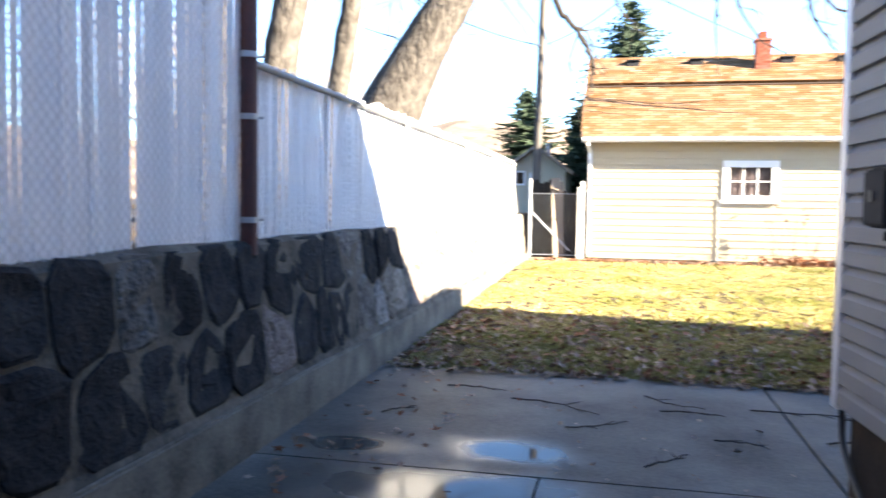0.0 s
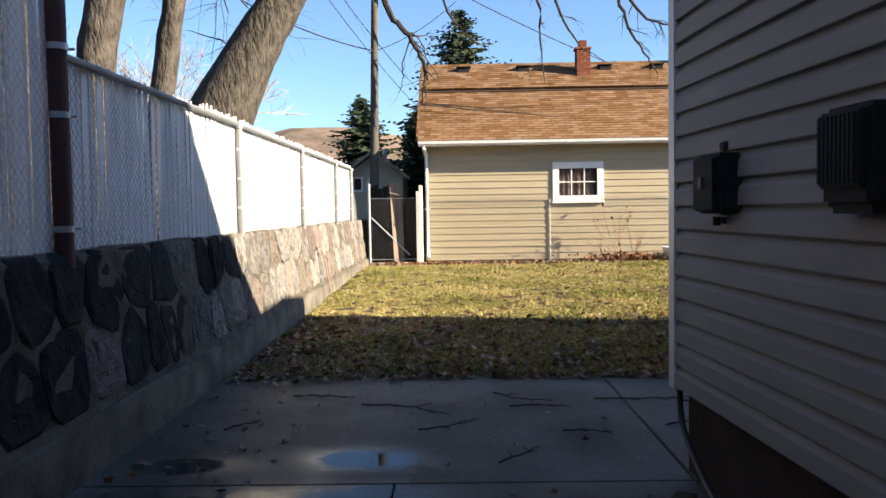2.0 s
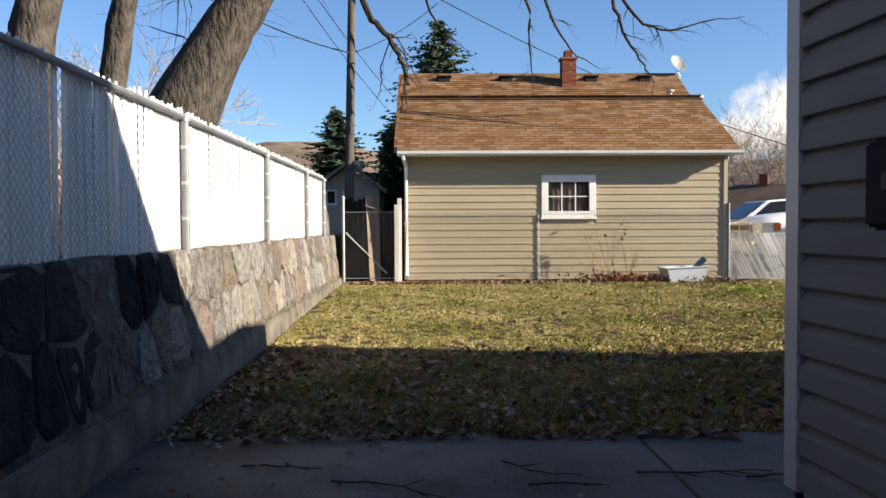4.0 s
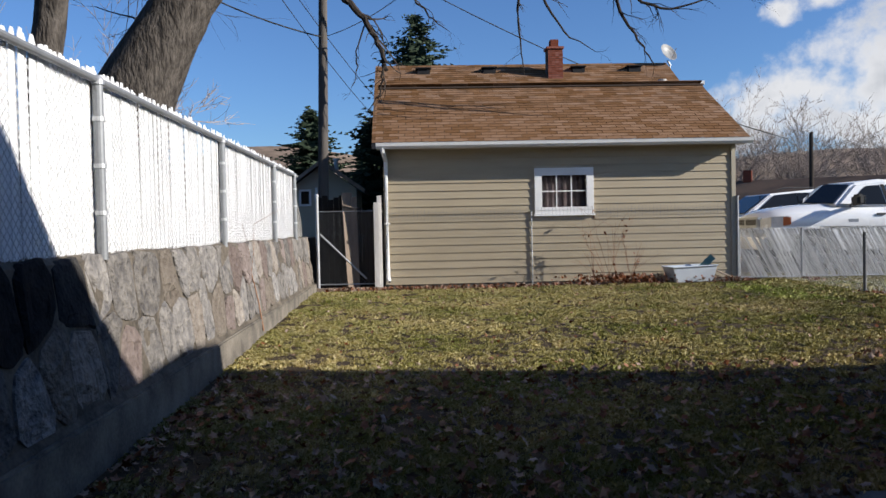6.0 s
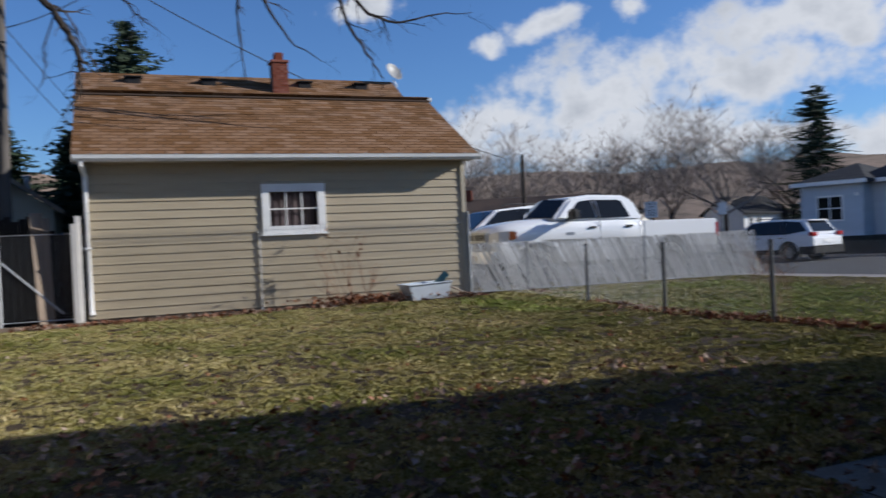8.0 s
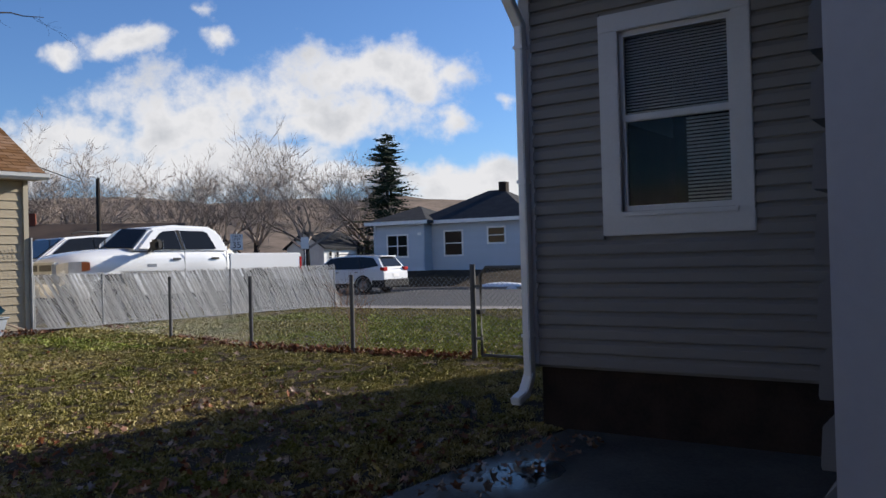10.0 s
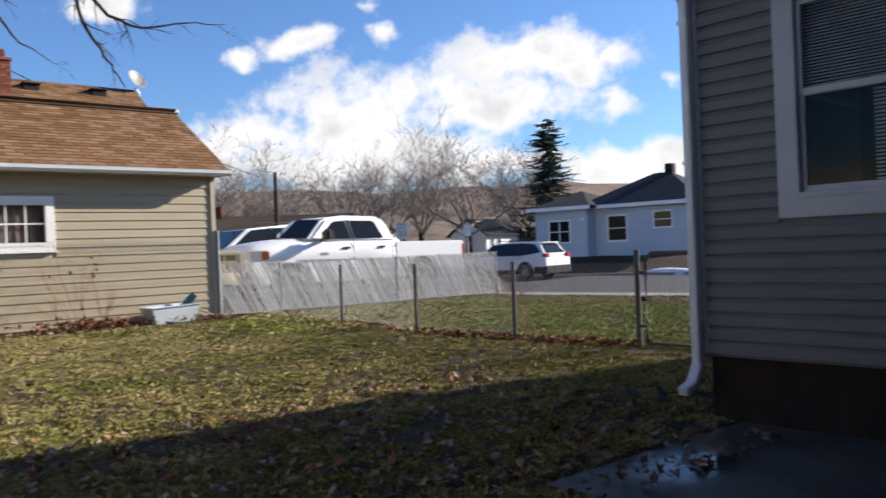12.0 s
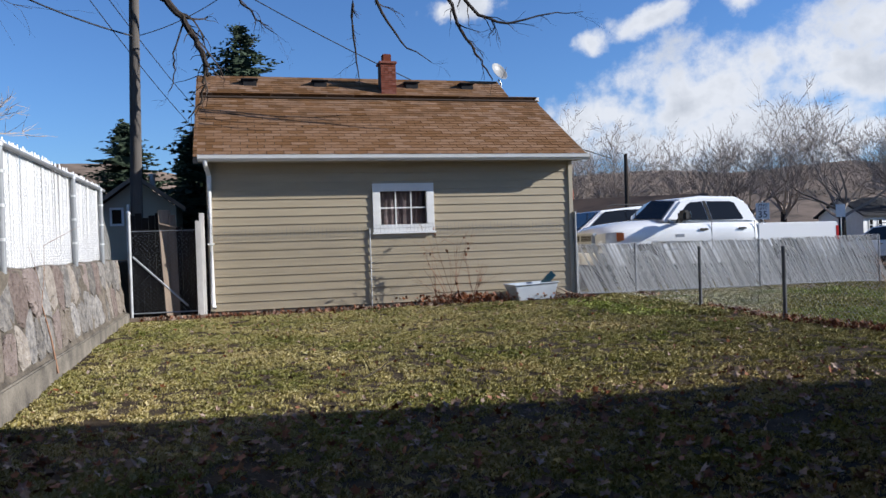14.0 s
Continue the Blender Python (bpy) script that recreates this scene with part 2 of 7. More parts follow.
M = dict(
    soil=mat("soil", (0.028, 0.020, 0.014), (0.075, 0.055, 0.034), 0.95, 3.2, 38, 1.0),
    grass=mat("grass_blades", (0.14, 0.15, 0.034), (0.40, 0.32, 0.145), 0.85, 0.7, 7, 0, island=0.45),
    lush=mat("green_grass_blades", (0.17, 0.22, 0.04), (0.30, 0.31, 0.085), 0.85, 0.9, 9, 0, island=0.35),
    verge=mat("bleached_verge", (0.36, 0.29, 0.23), (0.22, 0.17, 0.13), 0.9, 1.6, 14, 0, island=0.4),
    thatch=mat("dead_thatch", (0.11, 0.08, 0.042), (0.24, 0.185, 0.095), 0.85, 1.6, 14, 0, island=0.4),
    leaf=mat("dry_leaf", (0.15, 0.092, 0.062), (0.29, 0.215, 0.16), 0.8, 8, 60, 0.2, island=0.45),
    leafred=mat("red_brown_leaf", (0.15, 0.055, 0.03), (0.23, 0.11, 0.06), 0.8, 8, 60, 0.2, island=0.4),
    concrete=mat("weathered_concrete", (0.145, 0.136, 0.12), (0.036, 0.034, 0.03), 0.74, 1.3, 45, 0.2, rnd=0.08, spec=0.15),
    footing=mat("footing_concrete", (0.22, 0.195, 0.16), (0.07, 0.063, 0.055), 0.9, 3.5, 40, 0.6),
    mortar=mat("mortar", (0.165, 0.14, 0.11), (0.035, 0.031, 0.027), 0.95, 3.2, 30, 1.0),
    stone_a=mat("grey_basalt", (0.09, 0.085, 0.085), (0.26, 0.24, 0.215), 0.9, 11, 32, 1.0, rnd=0.38, dist=0.06),
    # dark basalt, with the near end's shade also put into its colour
    stone_d=mat("dark_shaded_basalt", (0.016, 0.016, 0.018), (0.044, 0.042, 0.040), 0.9, 7, 45, 0.8, rnd=0.35, dist=0.04, spec=0.05),
    # wood with the passage's shade put into its colour
    shadewood=mat("shade_dark_wood", (0.04, 0.032, 0.026), (0.02, 0.017, 0.015), 0.9, 5, 40, 0.4, stretch=(1, 1, 0.15)),
    stone_b=mat("tan_stone", (0.15, 0.125, 0.105), (0.25, 0.22, 0.185), 0.9, 11, 32, 1.0, rnd=0.3, dist=0.06),
    stone_c=mat("rose_stone", (0.135, 0.105, 0.095), (0.235, 0.195, 0.175), 0.9, 11, 32, 1.0, rnd=0.3, dist=0.06),
    slat=mat("white_vinyl_slat", (0.90, 0.90, 0.90), (0.82, 0.82, 0.83), 0.5, 3, 40, 0.05, rnd=0.06),
    slatgrey=mat("grey_vinyl_slat", (0.50, 0.49, 0.465), (0.30, 0.29, 0.27), 0.7, 3, 40, 0.05, rnd=0.45),
    galv=mat("galvanised_steel", (0.50, 0.51, 0.52), (0.36, 0.37, 0.38), 0.5, 5, 60, 0.05, metal=0.7),
    wire=mat("galvanised_wire", (0.42, 0.43, 0.44), (0.30, 0.31, 0.32), 0.5, 5, 60, 0.0, metal=0.6),
    palewire=mat("pale_coated_wire", (0.66, 0.66, 0.66), (0.52, 0.52, 0.52), 0.6, 5, 60, 0.0),
    oldgalv=mat("dull_galvanised_steel", (0.26, 0.27, 0.28), (0.18, 0.19, 0.20), 0.6, 5, 60, 0.05, metal=0.5),
    # darker grey steel for the yard fence posts and the small gate
    darkgalv=mat("dark_grey_steel", (0.13, 0.135, 0.14), (0.085, 0.085, 0.088), 0.75, 5, 60, 0.1, metal=0.1),
    rust=mat("rusty_red_pipe", (0.11, 0.03, 0.022), (0.055, 0.022, 0.018), 0.7, 6, 50, 0.3),
    beige=mat("beige_siding", (0.375, 0.315, 0.215), (0.325, 0.27, 0.185), 0.55, 1.2, 70, 0.05, rnd=0.025, stretch=(1, 1, 6)),
    beigetrim=mat("tan_trim", (0.42, 0.37, 0.28), (0.37, 0.33, 0.25), 0.6, 2, 50, 0.05),
    white=mat("white_paint", (0.80, 0.80, 0.79), (0.70, 0.70, 0.68), 0.45, 3, 60, 0.05),
    dirtywhite=mat("weathered_white_wood", (0.62, 0.60, 0.57), (0.42, 0.40, 0.37), 0.8, 4, 50, 0.3, stretch=(1, 1, 0.2)),
    grey=mat("grey_siding", (0.215, 0.209, 0.202), (0.185, 0.18, 0.174), 0.7, 1.2, 70, 0.06, spec=0.15, rnd=0.02, stretch=(1, 1, 6)),
    greytrim=mat("pale_corner_trim", (0.50, 0.50, 0.505), (0.44, 0.44, 0.445), 0.45, 2, 50, 0.03),
    found=mat("brown_foundation", (0.046, 0.033, 0.026), (0.022, 0.018, 0.016), 0.9, 4, 40, 0.4),
    shingle=mat("brown_asphalt_shingle", (0.222, 0.122, 0.063), (0.118, 0.068, 0.037), 0.95, 3, 120, 0.4, rnd=0.22),
    shinglei=mat("brown_shingle_far", (0.222, 0.122, 0.063), (0.118, 0.068, 0.037), 0.95, 3, 120, 0.4, island=0.3),
    darkroof=mat("dark_roof", (0.030, 0.032, 0.036), (0.048, 0.048, 0.052), 1.0, 2, 40, 0.3, spec=0.15),
    brownroof=mat("brown_roof_far", (0.10, 0.07, 0.055), (0.07, 0.055, 0.045), 0.9, 1, 30, 0.2),
    brick=mat("red_brick", (0.26, 0.09, 0.06), (0.17, 0.065, 0.045), 0.9, 8, 60, 0.4, rnd=0.22),
    bark=mat("grey_bark", (0.115, 0.10, 0.086), (0.028, 0.024, 0.021), 0.95, 9, 26, 1.0, stretch=(1, 1, 0.4), dist=0.08),
    twig=mat("dark_twig", (0.032, 0.026, 0.022), (0.055, 0.046, 0.04), 0.95, 8, 40, 0.3),
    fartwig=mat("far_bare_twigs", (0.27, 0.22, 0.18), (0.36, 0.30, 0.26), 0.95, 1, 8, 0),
    needle=mat("spruce_needles", (0.018, 0.032, 0.018), (0.04, 0.055, 0.032), 0.8, 3, 30, 0, island=0.4),
    polewood=mat("weathered_pole_wood", (0.13, 0.118, 0.108), (0.065, 0.058, 0.053), 0.95, 6, 40, 0.6, stretch=(1, 1, 0.1)),
    plank=mat("grey_plank", (0.30, 0.235, 0.18), (0.17, 0.135, 0.11), 0.9, 5, 40, 0.4, stretch=(1, 1, 0.15)),
    black=mat("black_rubber", (0.012, 0.012, 0.013), (0.02, 0.02, 0.02), 0.6, 6, 40, 0.05),
    darkplastic=mat("dark_grey_plastic", (0.030, 0.030, 0.032), (0.021, 0.021, 0.023), 0.8, 6, 60, 0.1),
    pane=glass("dark_window_glass", (0.012, 0.013, 0.014)),
    clear=clear_glass("clear_glass"),
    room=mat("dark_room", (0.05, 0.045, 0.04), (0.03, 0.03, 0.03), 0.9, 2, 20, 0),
    curtain=mat("lace_curtain", (0.13, 0.105, 0.11), (0.06, 0.045, 0.05), 0.9, 5, 30, 0.2, stretch=(4, 1, 0.4)),
    blind=mat("window_blind", (0.55, 0.52, 0.46), (0.45, 0.43, 0.39), 0.6, 4, 30, 0),
    carwhite=mat("white_car_paint", (0.78, 0.79, 0.80), (0.76, 0.77, 0.78), 0.25, 1, 10, 0, coat=0.8),
    chrome=mat("chrome", (0.75, 0.76, 0.78), (0.7, 0.7, 0.72), 0.15, 4, 20, 0, metal=1.0),
    alloy=mat("alloy_wheel", (0.30, 0.31, 0.32), (0.26, 0.26, 0.28), 0.4, 4, 20, 0, metal=0.8),
    lamp=mat("headlamp_lens", (0.45, 0.46, 0.46), (0.6, 0.6, 0.6), 0.1, 6, 30, 0),
    amber=mat("amber_lens", (0.42, 0.13, 0.05), None, 0.2, 6, 30, 0),
    redlens=mat("red_lens", (0.4, 0.02, 0.02), None, 0.2, 6, 30, 0),
    asphalt=mat("asphalt", (0.075, 0.075, 0.078), (0.055, 0.055, 0.058), 0.9, 0.8, 40, 0.3),
    walkway=mat("pale_concrete", (0.28, 0.255, 0.24), (0.20, 0.185, 0.175), 0.9, 1.5, 40, 0.2),
    blue=mat("blue_siding", (0.46, 0.515, 0.58), (0.42, 0.475, 0.54), 0.6, 1, 20, 0, rnd=0.03),
    cream=mat("cream_wall", (0.72, 0.70, 0.66), (0.62, 0.60, 0.56), 0.8, 1, 20, 0),
    hill=mat("dry_hill", (0.27, 0.20, 0.15), (0.075, 0.06, 0.045), 1.0, 0.06, 0.4, 0),
    snow=mat("old_snow", (0.80, 0.82, 0.86), (0.65, 0.66, 0.68), 0.6, 3, 20, 0.3),
    tub=mat("translucent_tub", (0.52, 0.57, 0.62), (0.46, 0.50, 0.55), 0.3, 3, 20, 0),
    teal=mat("teal_plastic", (0.02, 0.15, 0.19), (0.03, 0.20, 0.24), 0.4, 3, 20, 0.2),
    ink=mat("black_ink", (0.02, 0.02, 0.02), (0.03, 0.03, 0.03), 0.6, 6, 40, 0),
    dish=mat("pale_dish", (0.24, 0.24, 0.235), (0.19, 0.19, 0.19), 0.5, 4, 30, 0),
    stalk=mat("dry_stalk", (0.30, 0.17, 0.11), (0.22, 0.13, 0.085), 0.9, 5, 30, 0),
)


def let_light_through(m, share):
    """Thin vinyl lets some daylight through."""
    nt = m.node_tree
    p, out = nt.nodes["Principled BSDF"], nt.nodes["Material Output"]
    tr, mix = nt.nodes.new("ShaderNodeBsdfTranslucent"), nt.nodes.new("ShaderNodeMixShader")
    nt.links.new(p.inputs["Base Color"].links[0].from_socket, tr.inputs["Color"])
    mix.inputs[0].default_value = share
    nt.links.new(p.outputs[0], mix.inputs[1])
    nt.links.new(tr.outputs[0], mix.inputs[2])
    nt.links.new(mix.outputs[0], out.inputs["Surface"])


let_light_through(M["slat"], 0.2)


def wet_concrete():
    """Standing water in shallow hollows: darker and smooth as glass, fading out at a ragged edge."""
    m = M["concrete"]
    nt = m.node_tree
    p = nt.nodes["Principled BSDF"]
    N, L = nt.nodes.new, nt.links.new
    tc, n = N("ShaderNodeTexCoord"), N("ShaderNodeTexNoise")
    n.inputs["Scale"].default_value, n.inputs["Detail"].default_value = 2.4, 4
    L(tc.outputs["Object"], n.inputs["Vector"])
    total = None
    for cx, cy, rx, ry in ((0.12, -14.60, 0.60, 0.30), (-0.12, -15.42, 1.15, 0.5), (4.72, -12.38, 0.55, 0.34), (-0.9, -14.7, 0.5, 0.25)):
        mp, d, r = N("ShaderNodeMapping"), N("ShaderNodeVectorMath"), N("ShaderNodeMapRange")
        mp.vector_type = "POINT"
        mp.inputs["Location"].default_value = (-cx / rx, -cy / ry, 0)
        mp.inputs["Scale"].default_value = (1 / rx, 1 / ry, 0)
        d.operation = "LENGTH"
        L(tc.outputs["Object"], mp.inputs["Vector"])
        L(mp.outputs[0], d.inputs[0])
        a = N("ShaderNodeMath")
        a.operation = "ADD"
        L(d.outputs["Value"], a.inputs[0])
        L(n.outputs["Fac"], a.inputs[1])
        r.interpolation_type = "SMOOTHSTEP"
        r.inputs["From Min"].default_value, r.inputs["From Max"].default_value = 0.6, 1.75
        r.inputs["To Min"].default_value, r.inputs["To Max"].default_value = 1.0, 0.0
        L(a.outputs[0], r.inputs["Value"])
        if total is None:
            total = r.outputs[0]
        else:
            mx = N("ShaderNodeMath")
            mx.operation = "MAXIMUM"
            L(total, mx.inputs[0])
            L(r.outputs[0], mx.inputs[1])
            total = mx.outputs[0]
    rr = N("ShaderNodeMapRange")
    rr.inputs["To Min"].default_value, rr.inputs["To Max"].default_value = 0.62, 0.04
    L(total, rr.inputs["Value"])
    L(rr.outputs[0], p.inputs["Roughness"])
    old = p.inputs["Base Color"].links[0].from_socket
    mix = N("ShaderNodeMixRGB")
    mix.inputs[2].default_value = (0.045, 0.043, 0.04, 1)
    L(total, mix.inputs[0])
    L(old, mix.inputs[1])
    L(mix.outputs[0], p.inputs["Base Color"])
    bump = p.inputs["Normal"].links[0].from_node
    bs = N("ShaderNodeMapRange")
    bs.inputs["To Min"].default_value, bs.inputs["To Max"].default_value = 0.12, 0.0
    L(total, bs.inputs["Value"])
    L(bs.outputs[0], bump.inputs["Strength"])


wet_concrete()


# ---- mesh helpers ----
class Geo:
    """Collects vertices and faces."""

    def __init__(self):
        self.v, self.f = [], []

    def add(self, vs, fs):
        n = len(self.v)
        self.v += [tuple(p) for p in vs]
        self.f += [tuple(i + n for i in q) for q in fs]
        return self

    def box(self, x0, x1, y0, y1, z0, z1, m=None):
        vs = [Vector((x, y, z)) for z in (z0, z1) for y in (y0, y1) for x in (x0, x1)]
        if m is not None:
            vs = [m @ p for p in vs]
        return self.add(vs, [(0, 2, 3, 1), (4, 5, 7, 6), (0, 1, 5, 4), (2, 6, 7, 3), (0, 4, 6, 2), (1, 3, 7, 5)])

    def beam(self, a, b, w, h):
        """A square bar from a to b."""
        a, b = Vector(a), Vector(b)
        m = Matrix.Translation(a) @ (b - a).to_track_quat("Z", "Y").to_matrix().to_4x4()
        return self.box(-w / 2, w / 2, -h / 2, h / 2, 0, (b - a).length, m)

    def tube(self, pts, radii, n=8, caps=True):
        pts = [Vector(p) for p in pts]
        if not hasattr(radii, "__len__"):
            radii = [radii] * len(pts)
        rings, k = [], len(pts)
        base = len(self.v)
        for i, p in enumerate(pts):
            d = (pts[min(i + 1, k - 1)] - pts[max(i - 1, 0)])
            q = (d if d.length > 1e-9 else Vector((0, 0, 1))).to_track_quat("Z", "Y")
            for j in range(n):
                a = 2 * math.pi * j / n
                self.v.append(tuple(p + q @ Vector((math.cos(a) * radii[i], math.sin(a) * radii[i], 0))))
        for i in range(k - 1):
            for j in range(n):
                a, b = base + i * n + j, base + i * n + (j + 1) % n
                self.f.append((a, b, b + n, a + n))
        if caps:
            self.f.append(tuple(base + j for j in range(n))[::-1])
            self.f.append(tuple(base + (k - 1) * n + j for j in range(n)))
        return self

    def prism(self, poly, way, depth):
        """A polygon of 3D points pushed out along way."""
        poly = [Vector(p) for p in poly]
        d = Vector(way) * depth
        n = len(poly)
        vs = poly + [p + d for p in poly]
        fs = [tuple(range(n))[::-1], tuple(range(n, 2 * n))] + [(i, (i + 1) % n, n + (i + 1) % n, n + i) for i in range(n)]
        return self.add(vs, fs)

    def mesh(self, name, bevel=0.0, smooth=False):
        me = bpy.data.meshes.new(name)
        me.from_pydata(self.v, [], self.f)
        bm = bmesh.new()
        bm.from_mesh(me)
        if len(self.f) < 4000:
            bmesh.ops.recalc_face_normals(bm, faces=bm.faces)
        if bevel:
            bmesh.ops.bevel(bm, geom=[e for e in bm.edges if e.is_manifold and e.calc_face_angle(0) > 0.6], offset=bevel, segments=2, affect="EDGES", clamp_overlap=True)
        bm.to_mesh(me)
        bm.free()
        if smooth:
            me.polygons.foreach_set("use_smooth", [True] * len(me.polygons))
        return me


def part(name, geo, material, parent=None, label="", bevel=0.0, smooth=False):
    me = geo.mesh(name, bevel, smooth) if isinstance(geo, Geo) else geo
    if material and not me.materials:
        me.materials.append(M[material])
    ob = new(name, me)
    if parent:
        ob.parent = parent
    return tagged(ob, label)


def thing(name, label, category, m=None, group="", kind=""):
    ob = new(name)
    ob.empty_display_size = 0.1
    ob.matrix_world = m or Matrix()
    return tagged(ob, label, category, group, kind)


def piece(name, me, parent, m):
    ob = new(name, me)
    ob.parent = parent
    ob.matrix_basis = m
    return ob


def lathe(geo, prof, m=None, n=24):
    """Turns a profile of (radius, z) round the z axis."""
    base, m = len(geo.v), m or Matrix()
    for r, z in prof:
        for j in range(n):
            a = 2 * math.pi * j / n
            geo.v.append(tuple(m @ Vector((r * math.cos(a), r * math.sin(a), z))))
    for i in range(len(prof) - 1):
        for j in range(n):
            a, b = base + i * n + j, base + i * n + (j + 1) % n
            geo.f.append((a, b, b + n, a + n))
    return geo


def smooth_step(a, b, x):
    t = max(0.0, min(1.0, (x - a) / (b - a)))
    return t * t * (3 - 2 * t)


def gz(x, y):
    """Height of the ground."""
    z = -0.17 * smooth_step(1.0, 12.0, -y) * (1 - smooth_step(2.5, 7.5, x)) + 0.0
    z += -0.17 * smooth_step(2.5, 7.5, x) * (1 - smooth_step(6.3, 7.2, x)) * smooth_step(10.9, 11.9, -y)
    u = x + 0.2 * y
    z += -0.38 * smooth_step(13.5, 17.5, u) + 0.85 * smooth_step(32.2, 35.5, u)
    z += 1.02 * smooth_step(-1.68, -1.86, x)
    return z


# ---- ground, road, patio ----
def build_ground():
    xs = [-600, -300, -150, -80, -40, -20, -10, -6, -4, -3, -2.4, -1.9, -1.86, -1.8, -1.74, -1.68, -1.6]
    xs += [-1.4 + 0.4 * i for i in range(36)] + [13.2, 14, 15, 16, 17, 18, 20, 23, 25, 26, 27, 28, 29, 30, 31, 33, 36, 40, 50, 70, 100, 160, 300, 600]
    ys = [-300, -150, -80, -50, -35, -28, -24, -20, -18, -16, -14.5] + [-13.5 + 0.5 * i for i in range(30)] + [2, 3, 5, 8, 12, 17, 25, 35, 50, 70, 100, 160, 300, 600]
    g = Geo()
    for y in ys:
        for x in xs:
            n = noise.noise((x * 0.7, y * 0.7, 0)) * 0.03 if -1.4 < x < 13 and -12.3 < y < 0 else 0
            low = -0.06 if (-1.5 < x < 13 and y < -12.4) or (3.9 < x < 6.7 and y < -11.9) else 0
            g.v.append((x, y, gz(x, y) + n + low))
    w = len(xs)
    for j in range(len(ys) - 1):
        for i in range(w - 1):
            a = j * w + i
            g.f.append((a, a + 1, a + w + 1, a + w))
    part("ground", g, "soil", None, "patchy winter lawn and bare earth", smooth=True)["kind"] = "structure"
    # street across, with a low kerb on both sides and a pale footpath
    def strip(name, u0, u1, dz, material, label, thick=0.12):
        s = Geo()
        vals = [(-160 + 8 * i) for i in range(41)]
        for y in vals:
            for u in (u0, u1):
                s.v += [(u - 0.2 * y, y, gz(u0 + 0.01 - 0.2 * y, y) + dz), (u - 0.2 * y, y, -0.38 + dz - thick)]
        for i in range(len(vals) - 1):
            a = 4 * i
            s.f += [(a, a + 2, a + 6, a + 4), (a, a + 4, a + 5, a + 1), (a + 2, a + 3, a + 7, a + 6)]
        ob = part(name, s, material, None, label)
        ob["kind"] = "structure"
    strip("road", 18.0, 31.6, 0.03, "asphalt", "grey asphalt residential street")
    strip("kerb", 31.6, 31.8, 0.14, "walkway", "pale concrete kerb of the street", 0.4)
    strip("kerb", 17.8, 18.0, 0.10, "walkway", "pale concrete kerb of the street", 0.4)
    strip("pavement", 16.6, 17.6, 0.16, "walkway", "pale concrete footpath beside the street", 0.5)


build_ground()


def build_patio():
    top = thing("patio", "stained grey concrete patio slabs with joints", "patio", kind="structure")
    z = -0.165
    seams_x = [-1.6, 0.32, 1.93, 3.9, 7.0]
    seams_y = [-24, -21, -18, -15.05, -12.32]
    for j in range(len(seams_y) - 1):
        for i in range(len(seams_x) - 1):
            x0, x1, y0, y1 = seams_x[i] + 0.006, seams_x[i + 1] - 0.006, seams_y[j] + 0.006, seams_y[j + 1] - 0.006
            if j == 3 and i == 0:
                x1 = seams_x[2] - 0.006
            if j == 3 and i == 1:
                continue
            if i >= 2 and y1 > -13:
                if i == 3:
                    x1, y1 = 6.6, -11.95
            g = Geo().box(x0, x1, y0, y1, z - 0.1, z + random.uniform(-0.003, 0.003))
            part("slab", g, "concrete", top, bevel=0.006)


build_patio()


# ---- stone retaining wall ----
def clip(poly, nx, ny, c):
    out = []
    for i, p in enumerate(poly):
        q = poly[(i + 1) % len(poly)]
        a, b = p[0] * nx + p[1] * ny - c, q[0] * nx + q[1] * ny - c
        if a <= 0:
            out.append(p)
        if a * b < 0:
            t = a / (a - b)
            out.append((p[0] + t * (q[0] - p[0]), p[1] + t * (q[1] - p[1])))
    return out


